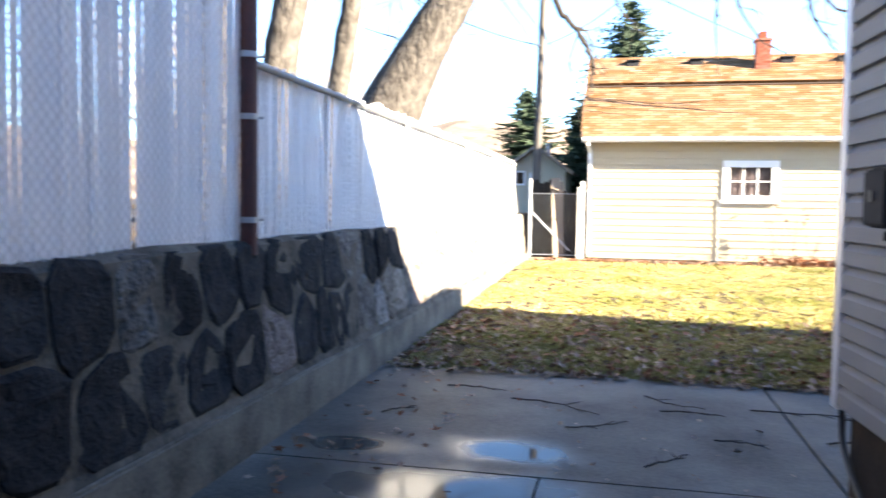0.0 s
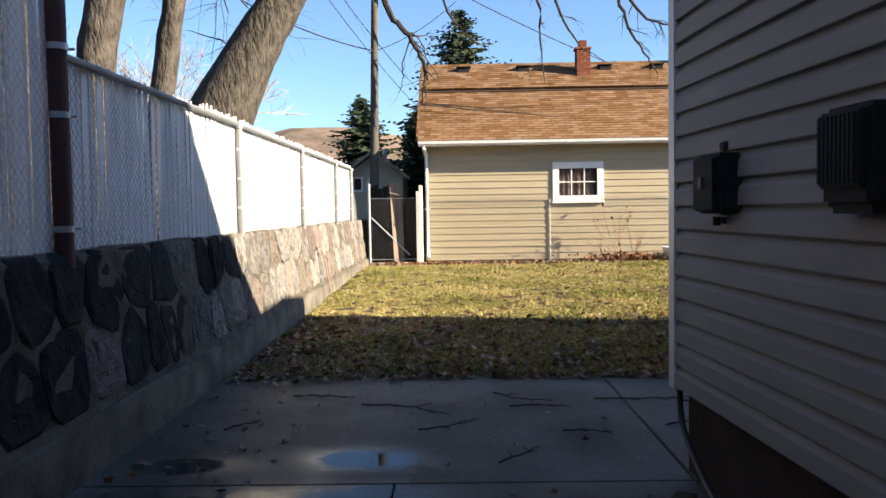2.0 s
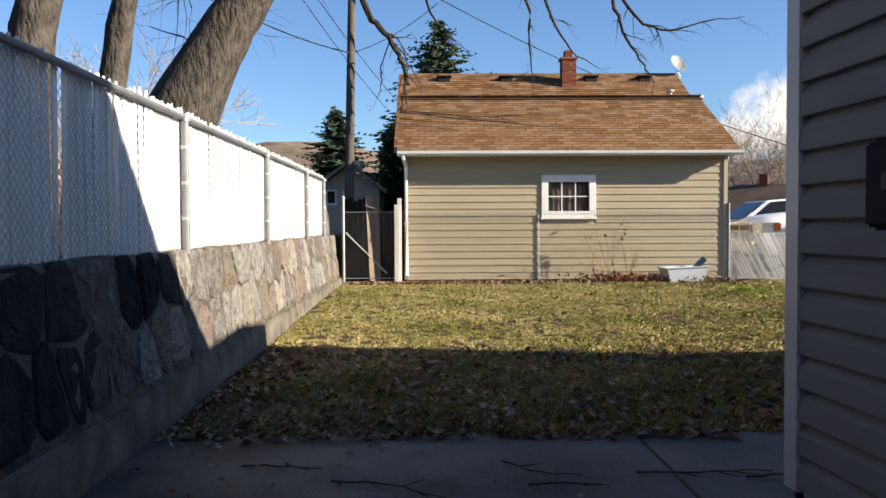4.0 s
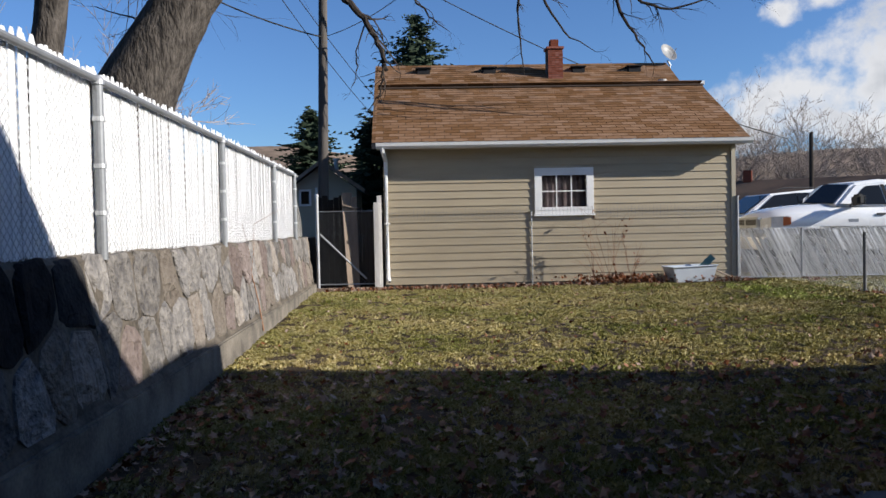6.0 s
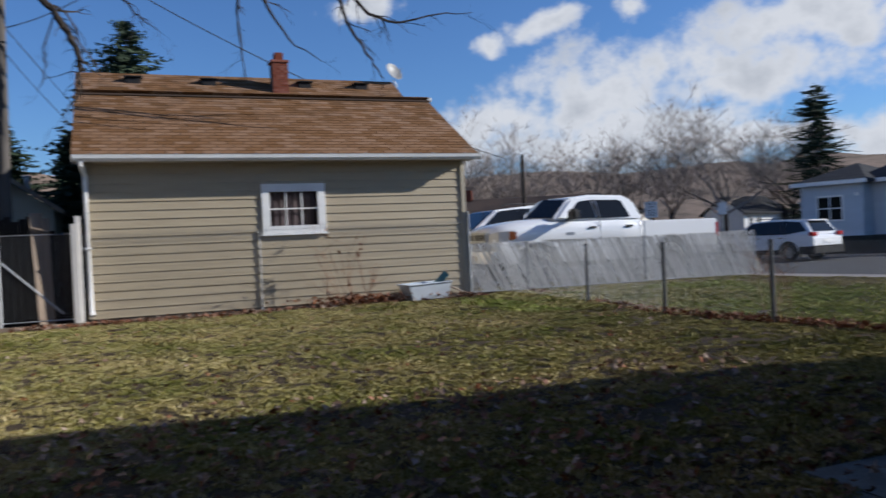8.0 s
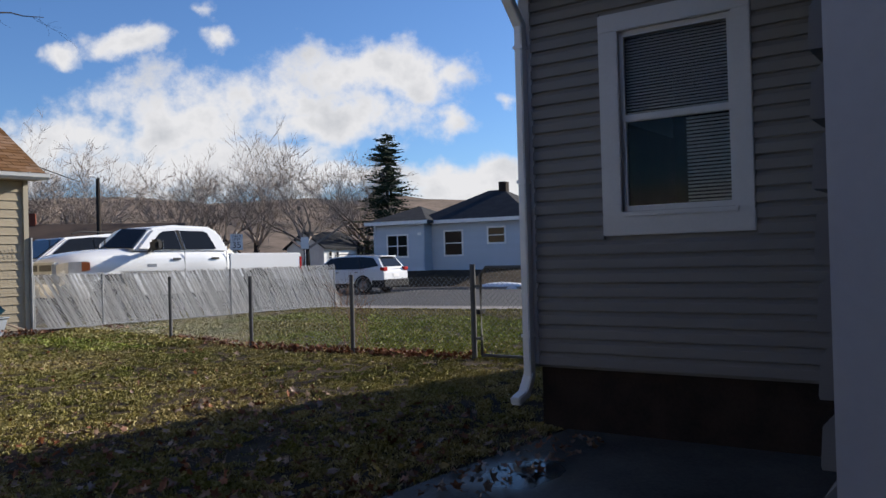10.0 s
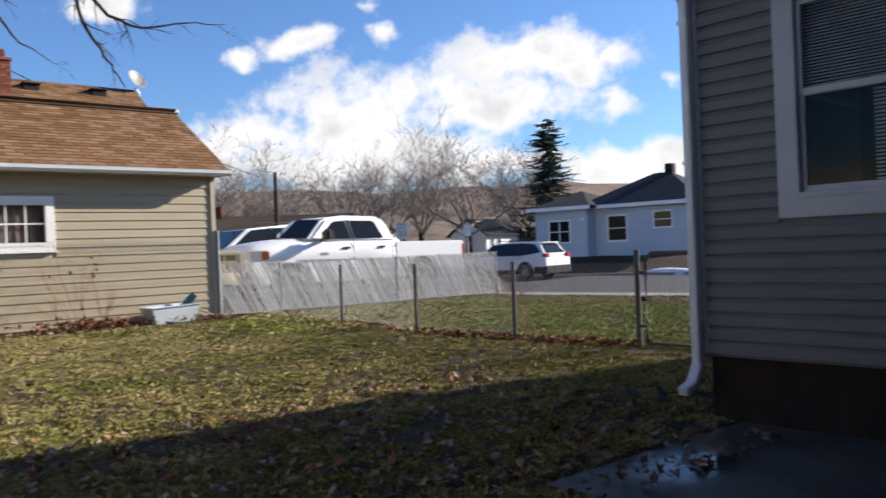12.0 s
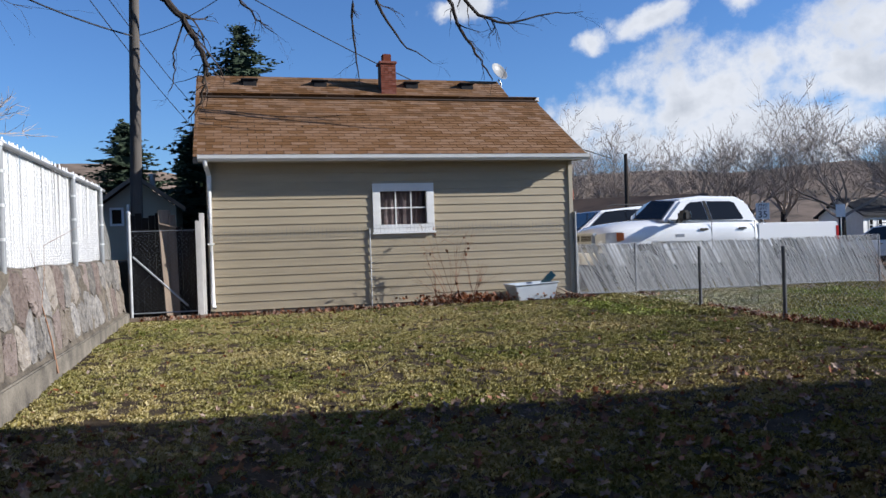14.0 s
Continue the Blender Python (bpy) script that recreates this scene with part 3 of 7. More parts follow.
def build_stone_wall():
    rng = random.Random(4)
    w = thing("wall_stone", "rubble stone retaining wall with mortar joints on a concrete footing", "wall", kind="structure")
    y0, y1 = -20.0, -0.45
    g = Geo()
    prof = [(-1.95, -0.3), (-1.40, -0.3), (-1.405, 0.16), (-1.43, 0.20), (-1.535, 1.05), (-1.60, 1.10), (-1.95, 1.10)]
    n, steps = len(prof), 60
    for k in range(steps + 1):
        y = y0 + (y1 - y0) * k / steps
        for i, (x, z) in enumerate(prof):
            j = 0.02 * noise.noise((x * 3, y * 1.3, z * 3))
            g.v.append((x + j, y, z + (j if i >= 4 else 0)))
    for k in range(steps):
        for i in range(n):
            a, b = k * n + i, k * n + (i + 1) % n
            g.f.append((a, b, b + n, a + n))
    g.f += [tuple(range(n))[::-1], tuple(steps * n + i for i in range(n))]
    part("wall_core", g, "mortar", w)
    f = Geo().box(-1.9, -1.375, y0, y1 + 0.1, -0.32, 0.155)
    part("footing", f, "footing", w, "poured concrete footing", bevel=0.015)
    # stones: cells of a jittered grid, each with a raised rounded face
    pts = []
    rows = [(0.42, 0.42), (0.83, 0.46)]
    for r, (zc, sp) in enumerate(rows):
        y = y0 + 0.2 + r * 0.13
        while y < y1:
            pts.append((y + rng.uniform(-0.1, 0.1), zc + rng.uniform(-0.11, 0.11)))
            y += sp * rng.uniform(0.7, 1.35)
    for p in pts:
        poly = [(max(y0, p[0] - 0.42), 0.19), (min(y1, p[0] + 0.42), 0.19), (min(y1, p[0] + 0.42), 1.085), (max(y0, p[0] - 0.42), 1.085)]
        for q in pts:
            dx, dy = q[0] - p[0], q[1] - p[1]
            d = math.hypot(dx, dy)
            if 0 < d < 1.0:
                nx, ny = dx / d, dy / d
                poly = clip(poly, nx, ny, (p[0] + q[0]) / 2 * nx + (p[1] + q[1]) / 2 * ny - rng.uniform(0.003, 0.013))
        if len(poly) < 3:
            continue
        # soften the outline: cut the corners
        soft = []
        for i in range(len(poly)):
            a, b = poly[i], poly[(i + 1) % len(poly)]
            for t in (0.2, 0.8):
                soft.append((a[0] + t * (b[0] - a[0]) + rng.uniform(-0.014, 0.014), a[1] + t * (b[1] - a[1]) + rng.uniform(-0.014, 0.014)))
        cy, cz = sum(s[0] for s in soft) / len(soft), sum(s[1] for s in soft) / len(soft)
        out = rng.uniform(0.008, 0.022)
        s = Geo()
        m = len(soft)
        for k, (scale, dx) in enumerate(((1.0, -0.02), (0.98, 0.006), (0.86, out), (0.45, out * rng.uniform(0.6, 1.3)))):
            for (yy, zz) in soft:
                y, z = cy + (yy - cy) * scale, cz + (zz - cz) * scale
                x = -1.43 - 0.105 * (z - 0.18) / 0.87 + dx + ((0.026 * noise.noise((y * 9, z * 9, 3)) + 0.012 * noise.noise((y * 23, z * 23, 7))) if k else 0)
                s.v.append((x, y, z))
        for k in range(3):
            for i in range(m):
                a, b = k * m + i, k * m + (i + 1) % m
                s.f.append((a, b, b + m, a + m))
        s.f.append(tuple(3 * m + i for i in range(m)))
        # darker stones grow commoner towards the near end, painting in its shade
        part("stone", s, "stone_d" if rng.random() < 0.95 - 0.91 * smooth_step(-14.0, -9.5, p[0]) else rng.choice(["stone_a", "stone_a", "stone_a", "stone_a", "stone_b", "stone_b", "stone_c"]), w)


# ---- chain-link mesh and fences ----
def chain_link(geo, a, b, z0, z1, cell=0.055, r=0.0016, off=0.0, zb=None):
    """Diamond mesh of thin bars between the plan points a and b; zb: the bottom at b."""
    a, b = Vector((*a, 0)), Vector((*b, 0))
    d = b - a
    n = max(1, int(d.length / cell))
    side = Vector((-d.y, d.x, 0)).normalized()
    m = max(1, int((z1 - z0) / (cell * 1.0)))
    h = (z1 - z0) / m
    for i in range(n):
        for s in (0, 1):
            for k in range(m):
                o = (k + s) % 2
                p = a + d * ((i + o) / n)
                q = a + d * ((i + 1 - o) / n)
                p = p + Vector((0, 0, z0 + k * h)) + side * off
                q = q + Vector((0, 0, z0 + (k + 1) * h)) + side * off
                base = len(geo.v)
                e = d.normalized() * r
                f = side * r * 1.4
                geo.v += [tuple(p - e), tuple(p + f), tuple(p + e), tuple(q - e), tuple(q + f), tuple(q + e)]
                geo.f += [(base, base + 1, base + 4, base + 3), (base + 1, base + 2, base + 5, base + 4), (base + 2, base, base + 3, base + 5)]


def steel_post(parent, x, y, z0, z1, r=0.03, material="galv", cap=True, bands=()):
    p = part("post", Geo().tube([(x, y, z0), (x, y, z1)], r, 14), material, parent, smooth=False)
    if cap:
        part("post_cap", lathe(Geo(), [(r * 1.25, z1 - 0.02), (r * 1.25, z1 + 0.01), (r * 0.8, z1 + 0.035), (0.001, z1 + 0.045)], Matrix.Translation((x, y, 0)), 14), "galv", p)
    for z in bands:
        part("clamp", Geo().tube([(x, y, z - 0.014), (x, y, z + 0.014)], r * 1.22, 14), "galv", p)
    return p


def build_slat_fence():
    rng = random.Random(8)
    f = thing("slat_fence", "white vinyl privacy slats woven into galvanised chain-link on the stone wall", "fence")
    fx = -1.60
    zb, zt = 1.11, 2.22
    ya, yb = -14.72, -1.6
    for y in (-11.0, -7.55, -4.2, -2.0):
        steel_post(f, fx + 0.055, y, 1.05, zt - 0.03, 0.034, "oldgalv", True, (1.35, 1.65, 1.95))
    part("top_rail", Geo().tube([(fx + 0.05, ya, zt - 0.02), (fx + 0.05, yb, zt - 0.02)], 0.024, 10), "oldgalv", f, "galvanised top rail")
    me = Geo().prism([(0, -0.033, 0), (0, 0.033, 0), (0, 0.033, 1.16), (0, 0.014, 1.20), (0, -0.014, 1.20), (0, -0.033, 1.16)], (1, 0, 0), 0.006).mesh("slat")
    me.materials.append(M["slat"])
    n = int((yb - ya) / 0.056)
    for i in range(n):
        y = ya + 0.05 + i * (yb - ya - 0.05) / n
        if -13.4 < y < -12.0 and rng.random() < 0.04:
            continue
        shade_bay = y < -11.6
        lean = rng.uniform(-0.8, 0.8) if shade_bay else rng.uniform(-0.3, 0.3)
        yaw = rng.uniform(-4, 4) if shade_bay else rng.uniform(-1.5, 1.5)
        piece("slat", me, f, pose(fx + (0.004 if i % 2 else -0.004), y, zb - 0.03 + rng.uniform(-0.02, 0.02) - (0.03 if y < -12 else 0), lean, rng.uniform(-0.6, 0.6), yaw))
    g = Geo()
    chain_link(g, (fx + 0.016, ya), (fx + 0.016, yb), zb - 0.03, zt + 0.02, 0.062, 0.0028)
    tagged(part("wire_mesh", g, "palewire", f, "galvanised wire mesh"), kind="stuff")
    # torn last bay, leaning towards the gate
    g = Geo()
    for i in range(12):
        y = -1.55 + i * 0.075
        g.beam((fx, y, 1.1), (fx + 0.01, y - 0.55 + 0.035 * i, 2.2 - 0.07 * i), 0.006, 0.05)
    part("loose_slats", g, "slatgrey", f, "leaning grey end slats")
    # taller bay nearer the street
    t = thing("tall_slat_fence", "tall grey-white vinyl slats in chain-link with gaps of daylight", "fence")
    me = Geo().box(-0.004, 0.004, -0.028, 0.028, 0, 2.2).mesh("slat")
    me.materials.append(M["slat"])
    for i in range(88):
        y = -14.84 - i * 0.060
        if rng.random() < 0.05:
            continue
        piece("slat", me, t, pose(fx, y, zb - 0.05 + rng.uniform(-0.02, 0.02), rng.uniform(-1.0, 1.0), 0, rng.uniform(-14, 14)))
    g = Geo()
    chain_link(g, (fx + 0.012, -20.0), (fx + 0.012, -14.8), zb - 0.03, 3.3, 0.062, 0.0028)
    tagged(part("wire_mesh", g, "palewire", t, "galvanised wire mesh"), kind="stuff")
    steel_post(t, fx + 0.05, -18.2, 1.05, 3.3)
    r = thing("rusty_post", "dark red rusty steel corner post with galvanised clamps", "fence post")
    p = part("post", Geo().tube([(fx + 0.05, -14.77, 1.0), (fx + 0.05, -14.77, 3.4)], 0.055, 18), "rust", r)
    for z in (1.22, 1.86, 2.24, 2.9):
        part("clamp", Geo().tube([(fx + 0.05, -14.77, z - 0.018), (fx + 0.05, -14.77, z + 0.018)], 0.062, 18), "galv", p, "bright metal clamp")
        part("bolt", Geo().tube([(fx + 0.05, -14.70, z), (fx + 0.12, -14.70, z)], 0.008, 6), "galv", p)


build_slat_fence()


# ---- siding helper ----
def siding(parent, m, length, z0, z1, course, material, holes=(), name="siding_board", lip=0.02, cove=False):
    """Lapped boards along local +x, facing local -y, from z0 to z1; each board leans out at its foot. holes: (x0, x1, z0, z1)."""
    n = int(math.ceil((z1 - z0) / course))
    for k in range(n):
        a, b = z0 + k * course, min(z1, z0 + (k + 1) * course)
        runs = [(0.0, length)]
        for hx0, hx1, hz0, hz1 in holes:
            if b > hz0 + 0.01 and a < hz1 - 0.01:
                runs = [r for x0, x1 in runs for r in ((x0, min(x1, hx0)), (max(x0, hx1), x1)) if r[1] - r[0] > 0.01]
        for x0, x1 in runs:
            g = Geo()
            prof = [(0.0, a), (-lip, a), (-lip, a + 0.006), (-lip + 0.004, a + 0.016), (-0.003, b + 0.004), (0.0, b + 0.004)]
            if cove:
                prof = [(0.0, a), (-lip, a), (-lip - 0.002, a + 0.006), (-lip + 0.002, a + course * 0.62), (-lip * 0.55, a + course * 0.74), (-0.004, a + course * 0.90), (-0.003, b + 0.004), (0.0, b + 0.004)]
            vs = [(x, y, z) for x in (x0, x1) for y, z in prof]
            q = len(prof)
            g.add(vs, [tuple(range(q)), tuple(range(q, 2 * q))[::-1]] + [(i, (i + 1) % q, q + (i + 1) % q, q + i) for i in range(q)])
            ob = part(name, g, material, parent)
            ob.matrix_basis = m


# ---- windows ----
def sash_window(parent, m, x0, x1, z0, z1, frame_w, cols, rows, frame_mat="white", depth=0.05):
    """A window in the local plane y = 0 that faces -y: casing, sill, bars and panes."""
    w = part("window", Geo().box(x0, x1, -depth, 0.01, z0, z0 + frame_w).box(x0, x1, -depth, 0.01, z1 - frame_w, z1)
             .box(x0, x0 + frame_w, -depth, 0.01, z0 + frame_w, z1 - frame_w).box(x1 - frame_w, x1, -depth, 0.01, z0 + frame_w, z1 - frame_w), frame_mat, parent, bevel=0.005)
    w.matrix_basis = m
    a, b, c, d = x0 + frame_w, x1 - frame_w, z0 + frame_w, z1 - frame_w
    part("window_sill", Geo().box(x0 - 0.02, x1 + 0.02, -depth - 0.03, 0.0, z0 - 0.03, z0 + 0.002), frame_mat, w, bevel=0.005)
    for i in range(cols):
        for j in range(rows):
            p0, p1 = a + (b - a) * i / cols, a + (b - a) * (i + 1) / cols
            q0, q1 = c + (d - c) * j / rows, c + (d - c) * (j + 1) / rows
            ob = part("pane", Geo().box(p0 + 0.004, p1 - 0.004, -0.012, -0.008, q0 + 0.004, q1 - 0.004), "clear", w)
            ob.visible_shadow = False
    for i in range(1, cols):
        x = a + (b - a) * i / cols
        part("glazing_bar", Geo().box(x - 0.011, x + 0.011, -0.026, -0.002, c, d), frame_mat, w)
    for j in range(1, rows):
        z = c + (d - c) * j / rows
        part("glazing_bar", Geo().box(a, b, -0.028, -0.003, z - 0.011, z + 0.011), frame_mat, w)
    return w, (a, b, c, d)


def wall_with_hole(name, parent, m, length, z0, z1, hole, material, thick=0.12):
    """A wall behind local y = 0 with one opening through it."""
    x0, x1, h0, h1 = hole
    g = Geo().box(0, x0, 0, thick, z0, z1).box(x1, length, 0, thick, z0, z1).box(x0, x1, 0, thick, z0, h0).box(x0, x1, 0, thick, h1, z1)
    ob = part(name, g, material, parent)
    ob.matrix_basis = m
    return ob


def shingle_roof(parent, x0, x1, ye, ze, yr, zr, row, tab, limit, far=False):
    """Overlapping tabs on a slope from the eave (ye, ze) up to the ridge (yr, zr)."""
    rng = random.Random(int(x0 * 10) + 77)
    slope = math.hypot(yr - ye, zr - ze)
    ang = math.degrees(math.atan2(zr - ze, yr - ye))
    me = Geo().box(0.006, tab - 0.006, 0, row * 1.22, 0.0, 0.013).mesh("shingle")
    me.materials.append(M["shingle"])
    rest = Geo()
    n, made = int(slope / row), 0
    for k in range(n + 1):
        d = min(k * row, slope - row * 0.6)
        y, z = ye + (yr - ye) * d / slope, ze + (zr - ze) * d / slope
        x = x0 - (tab / 2 if k % 2 else 0) - rng.uniform(0, 0.04)
        while x < x1 - 0.02:
            a, b = max(x, x0), min(x + tab, x1)
            m = pose(x, y, z + 0.012, ang - 3.2 + rng.uniform(-0.5, 0.5), 0, rng.uniform(-0.3, 0.3))
            if not far and made < limit and x >= x0 and x + tab <= x1:
                piece("shingle", me, parent, m)
                made += 1
            elif b - a > 0.03:
                rest.box(a - x + 0.003, b - x - 0.003, 0, row * 1.25, 0, 0.011, m)
            x += tab
    if rest.v:
        tagged(part("shingles", rest, "shinglei", parent), kind="stuff")


# ---- garage with its low roof ----
def build_garage():
    g = thing("garage", "beige clapboard garage with brown shingle roof and white gutter", "garage")
    L, H, D = 7.2, 2.86, 4.7
    I = Matrix()
    hole = (3.12, 4.19, 1.50, 2.30)
    wall_with_hole("wall", g, I, L, 0.08, H, hole, "beigetrim")
    part("wall", Geo().box(0, 0.12, 0.12, D, 0.0, H), "beigetrim", g)
    part("wall", Geo().box(L - 0.12, L, 0.12, D, 0.0, H), "beigetrim", g)
    part("wall", Geo().box(0.12, L - 0.12, D - 0.12, D, 0.0, H), "beigetrim", g)
    part("foundation", Geo().box(0.01, L - 0.01, 0.005, D - 0.01, -0.3, 0.08), "footing", g, "low concrete foundation")
    part("floor", Geo().box(0.12, L - 0.12, 0.12, D - 0.12, 0.02, 0.06), "footing", g)
    siding(g, I, L, 0.072, H, 0.1573, "beige", [(3.05, 4.26, 1.44, 2.38)], lip=0.021)
    side = pose(L, 0, 0, 0, 0, 90)
    siding(g, side, D, 0.072, H, 0.1573, "beige")
    for x in (-0.02, L - 0.07):
        part("corner_trim", Geo().box(x, x + 0.09, -0.044, 0.02, 0.08, H), "beigetrim", g, bevel=0.004)
    w, (a, b, c, d) = sash_window(g, I, 3.043, 4.26, 1.435, 2.385, 0.15, 3, 2)
    part("curtain", Geo().add([(a + (b - a) * i / 24, 0.06 + 0.012 * math.sin(i * 1.9), z) for z in (c, d) for i in range(25)],
                              [(i, i + 1, i + 26, i + 25) for i in range(24)]), "curtain", w, "pale lace curtain")
    # roof
    x0, x1 = -0.14, L + 0.17
    ye, ze, yr, zr = -0.36, 2.89, 2.3, 4.44
    roof = part("roof", Geo().prism([(x0, ye, ze), (x0, yr, zr), (x0, 2 * yr - ye, ze), (x0, 2 * yr - ye, ze - 0.10), (x0, yr, zr - 0.12), (x0, ye, ze - 0.10)], (1, 0, 0), x1 - x0), "darkroof", g, "brown three-tab shingle roof")
    shingle_roof(roof, x0 - 0.02, x1 + 0.02, ye - 0.03, ze + 0.01, yr, zr, 0.145, 0.31, 298)
    shingle_roof(roof, x0 - 0.02, x1 + 0.02, 2 * yr - ye + 0.03, ze + 0.01, yr, zr, 0.2, 0.6, 0, True)
    part("ridge_cap", Geo().prism([(x0, yr - 0.13, zr - 0.08), (x0, yr, zr + 0.025), (x0, yr + 0.13, zr - 0.08)], (1, 0, 0), x1 - x0 + 0.05), "shinglei", roof)
    part("lead_flashing", Geo().box(x0, x1 + 0.05, yr - 0.12, yr - 0.06, zr - 0.02, zr + 0.012), "brownroof", roof, "dark ridge flashing")
    part("ridge_end", Geo().box(x1, x1 + 0.1, yr - 0.05, yr + 0.05, zr, zr + 0.09), "white", roof)
    part("soffit", Geo().box(x0, x1, ye + 0.03, -0.002, H - 0.06, H - 0.035), "beigetrim", g)
    for sx in (0.0, L - 0.12):
        part("gable_wall", Geo().prism([(sx, 0.05, H - 0.05), (sx, 4.6, H - 0.05), (sx, yr, zr - 0.13)], (1, 0, 0), 0.12), "beige", g)
    # gutter with brackets
    gy = ye - 0.10
    prof = [(gy + 0.10, 2.80), (gy + 0.02, 2.80), (gy - 0.02, 2.84), (gy - 0.035, 2.90), (gy - 0.045, 2.90), (gy - 0.04, 2.885), (gy - 0.03, 2.835), (gy + 0.015, 2.79), (gy + 0.11, 2.79), (gy + 0.11, 2.90), (gy + 0.10, 2.90)]
    gut = part("gutter", Geo().prism([(x0 - 0.01, y, z) for y, z in prof], (1, 0, 0), x1 - x0 + 0.05), "white", g, "white metal rain gutter")
    for i in range(11):
        x = x0 + 0.3 + i * 0.69
        part("bracket", Geo().box(x - 0.012, x + 0.012, gy - 0.045, gy + 0.16, 2.893, 2.915), "galv", gut)
    d = part("downspout", Geo().tube([(-0.02, gy + 0.03, 2.82), (-0.02, gy + 0.05, 2.74), (0.03, -0.07, 2.56), (0.03, -0.07, 0.22), (0.05, -0.12, 0.14)], 0.042, 8), "white", g, "white metal downspout", smooth=False)
    part("strap", Geo().box(-0.03, 0.09, -0.118, -0.03, 1.3, 1.325), "white", d)
    return g


build_garage()


# ---- house behind the garage: only roof, chimney and vents show ----
def build_back_house():
    h = thing("back_house", "house with brown shingle roof, brick chimney and roof vents", "house", Matrix.Translation((0, 0, 0)))
    x0, x1, ye, ze, yr, zr = -0.5, 9.5, 6.2, 3.6, 11.0, 6.68
    part("wall", Geo().box(x0 + 0.3, x1 - 0.3, ye + 0.4, 2 * yr - ye - 0.4, 0, ze + 0.1), "beige", h)
    roof = part("roof", Geo().prism([(x0, ye, ze), (x0, yr, zr), (x0, 2 * yr - ye, ze), (x0, 2 * yr - ye, ze - 0.15), (x0, yr, zr - 0.16), (x0, ye, ze - 0.15)], (1, 0, 0), x1 - x0), "darkroof", h)
    shingle_roof(roof, x0, x1, ye, ze + 0.01, yr, zr, 0.18, 0.42, 0, True)
    part("gable_wall", Geo().prism([(x1 - 0.4, ye + 0.4, ze), (x1 - 0.4, yr, zr - 0.2), (x1 - 0.4, 2 * yr - ye - 0.4, ze)], (1, 0, 0), 0.1), "beige", h)
    for x in (1.1, 3.3, 6.3, 8.2):
        v = part("roof_vent", Geo().box(x - 0.22, x + 0.22, 10.4, 10.75, 6.2, 6.50), "darkplastic", roof, "dark box vent", bevel=0.03)
        part("vent_cap", Geo().box(x - 0.26, x + 0.26, 10.34, 10.8, 6.50, 6.54), "darkplastic", v, bevel=0.01)
    # brick chimney
    c = part("chimney", Geo().box(5.2, 5.68, 10.0, 10.48, 5.5, 7.02), "mortar", roof, "red brick chimney")
    rng = random.Random(3)
    bw = Geo().box(0, 0.118, 0, 0.016, 0, 0.062).mesh("brick")
    bw.materials.append(M["brick"])
    for k in range(17):
        z = 5.82 + k * 0.074
        for i in range(4):
            piece("brick", bw, c, pose(5.205 + i * 0.122, 9.984 + rng.uniform(0, 0.004), z))
            piece("brick", bw, c, pose(5.696, 10.0 + i * 0.122, z, 0, 0, 90))
    part("chimney_crown", Geo().box(5.15, 5.73, 9.95, 10.53, 7.02, 7.10), "brick", c, bevel=0.01)
    part("flue", Geo().box(5.30, 5.58, 10.1, 10.38, 7.10, 7.36), "brick", c, bevel=0.02)
    # vent pipe and dish
    part("vent_pipe", Geo().tube([(8.55, 8.6, 4.9), (8.55, 8.6, 5.68)], 0.06, 12), "dirtywhite", roof, "short white vent pipe")
    part("pipe_hood", Geo().tube([(8.55, 8.6, 5.66), (8.55, 8.6, 5.72)], 0.13, 12), "dirtywhite", roof)
    d = thing("satellite_dish", "pale grey satellite dish on a bent mast", "satellite dish")
    part("mast", Geo().tube([(9.62, 11.0, 6.35), (9.62, 11.0, 6.65), (9.52, 11.0, 6.8)], 0.03, 8), "galv", d)
    m = pose(9.5, 10.95, 7.02, 62, 0, 28)
    part("reflector", lathe(Geo(), [(0.001, 0.0), (0.12, 0.012), (0.24, 0.05), (0.33, 0.10), (0.34, 0.10), (0.24, 0.035), (0.12, -0.004), (0.001, -0.016)], m, 20), "dish", d)
    part("feed_arm", Geo().tube([m @ Vector((0, -0.3, 0.05)), m @ Vector((0, -0.1, 0.42))], 0.012, 6), "galv", d)


build_back_house()


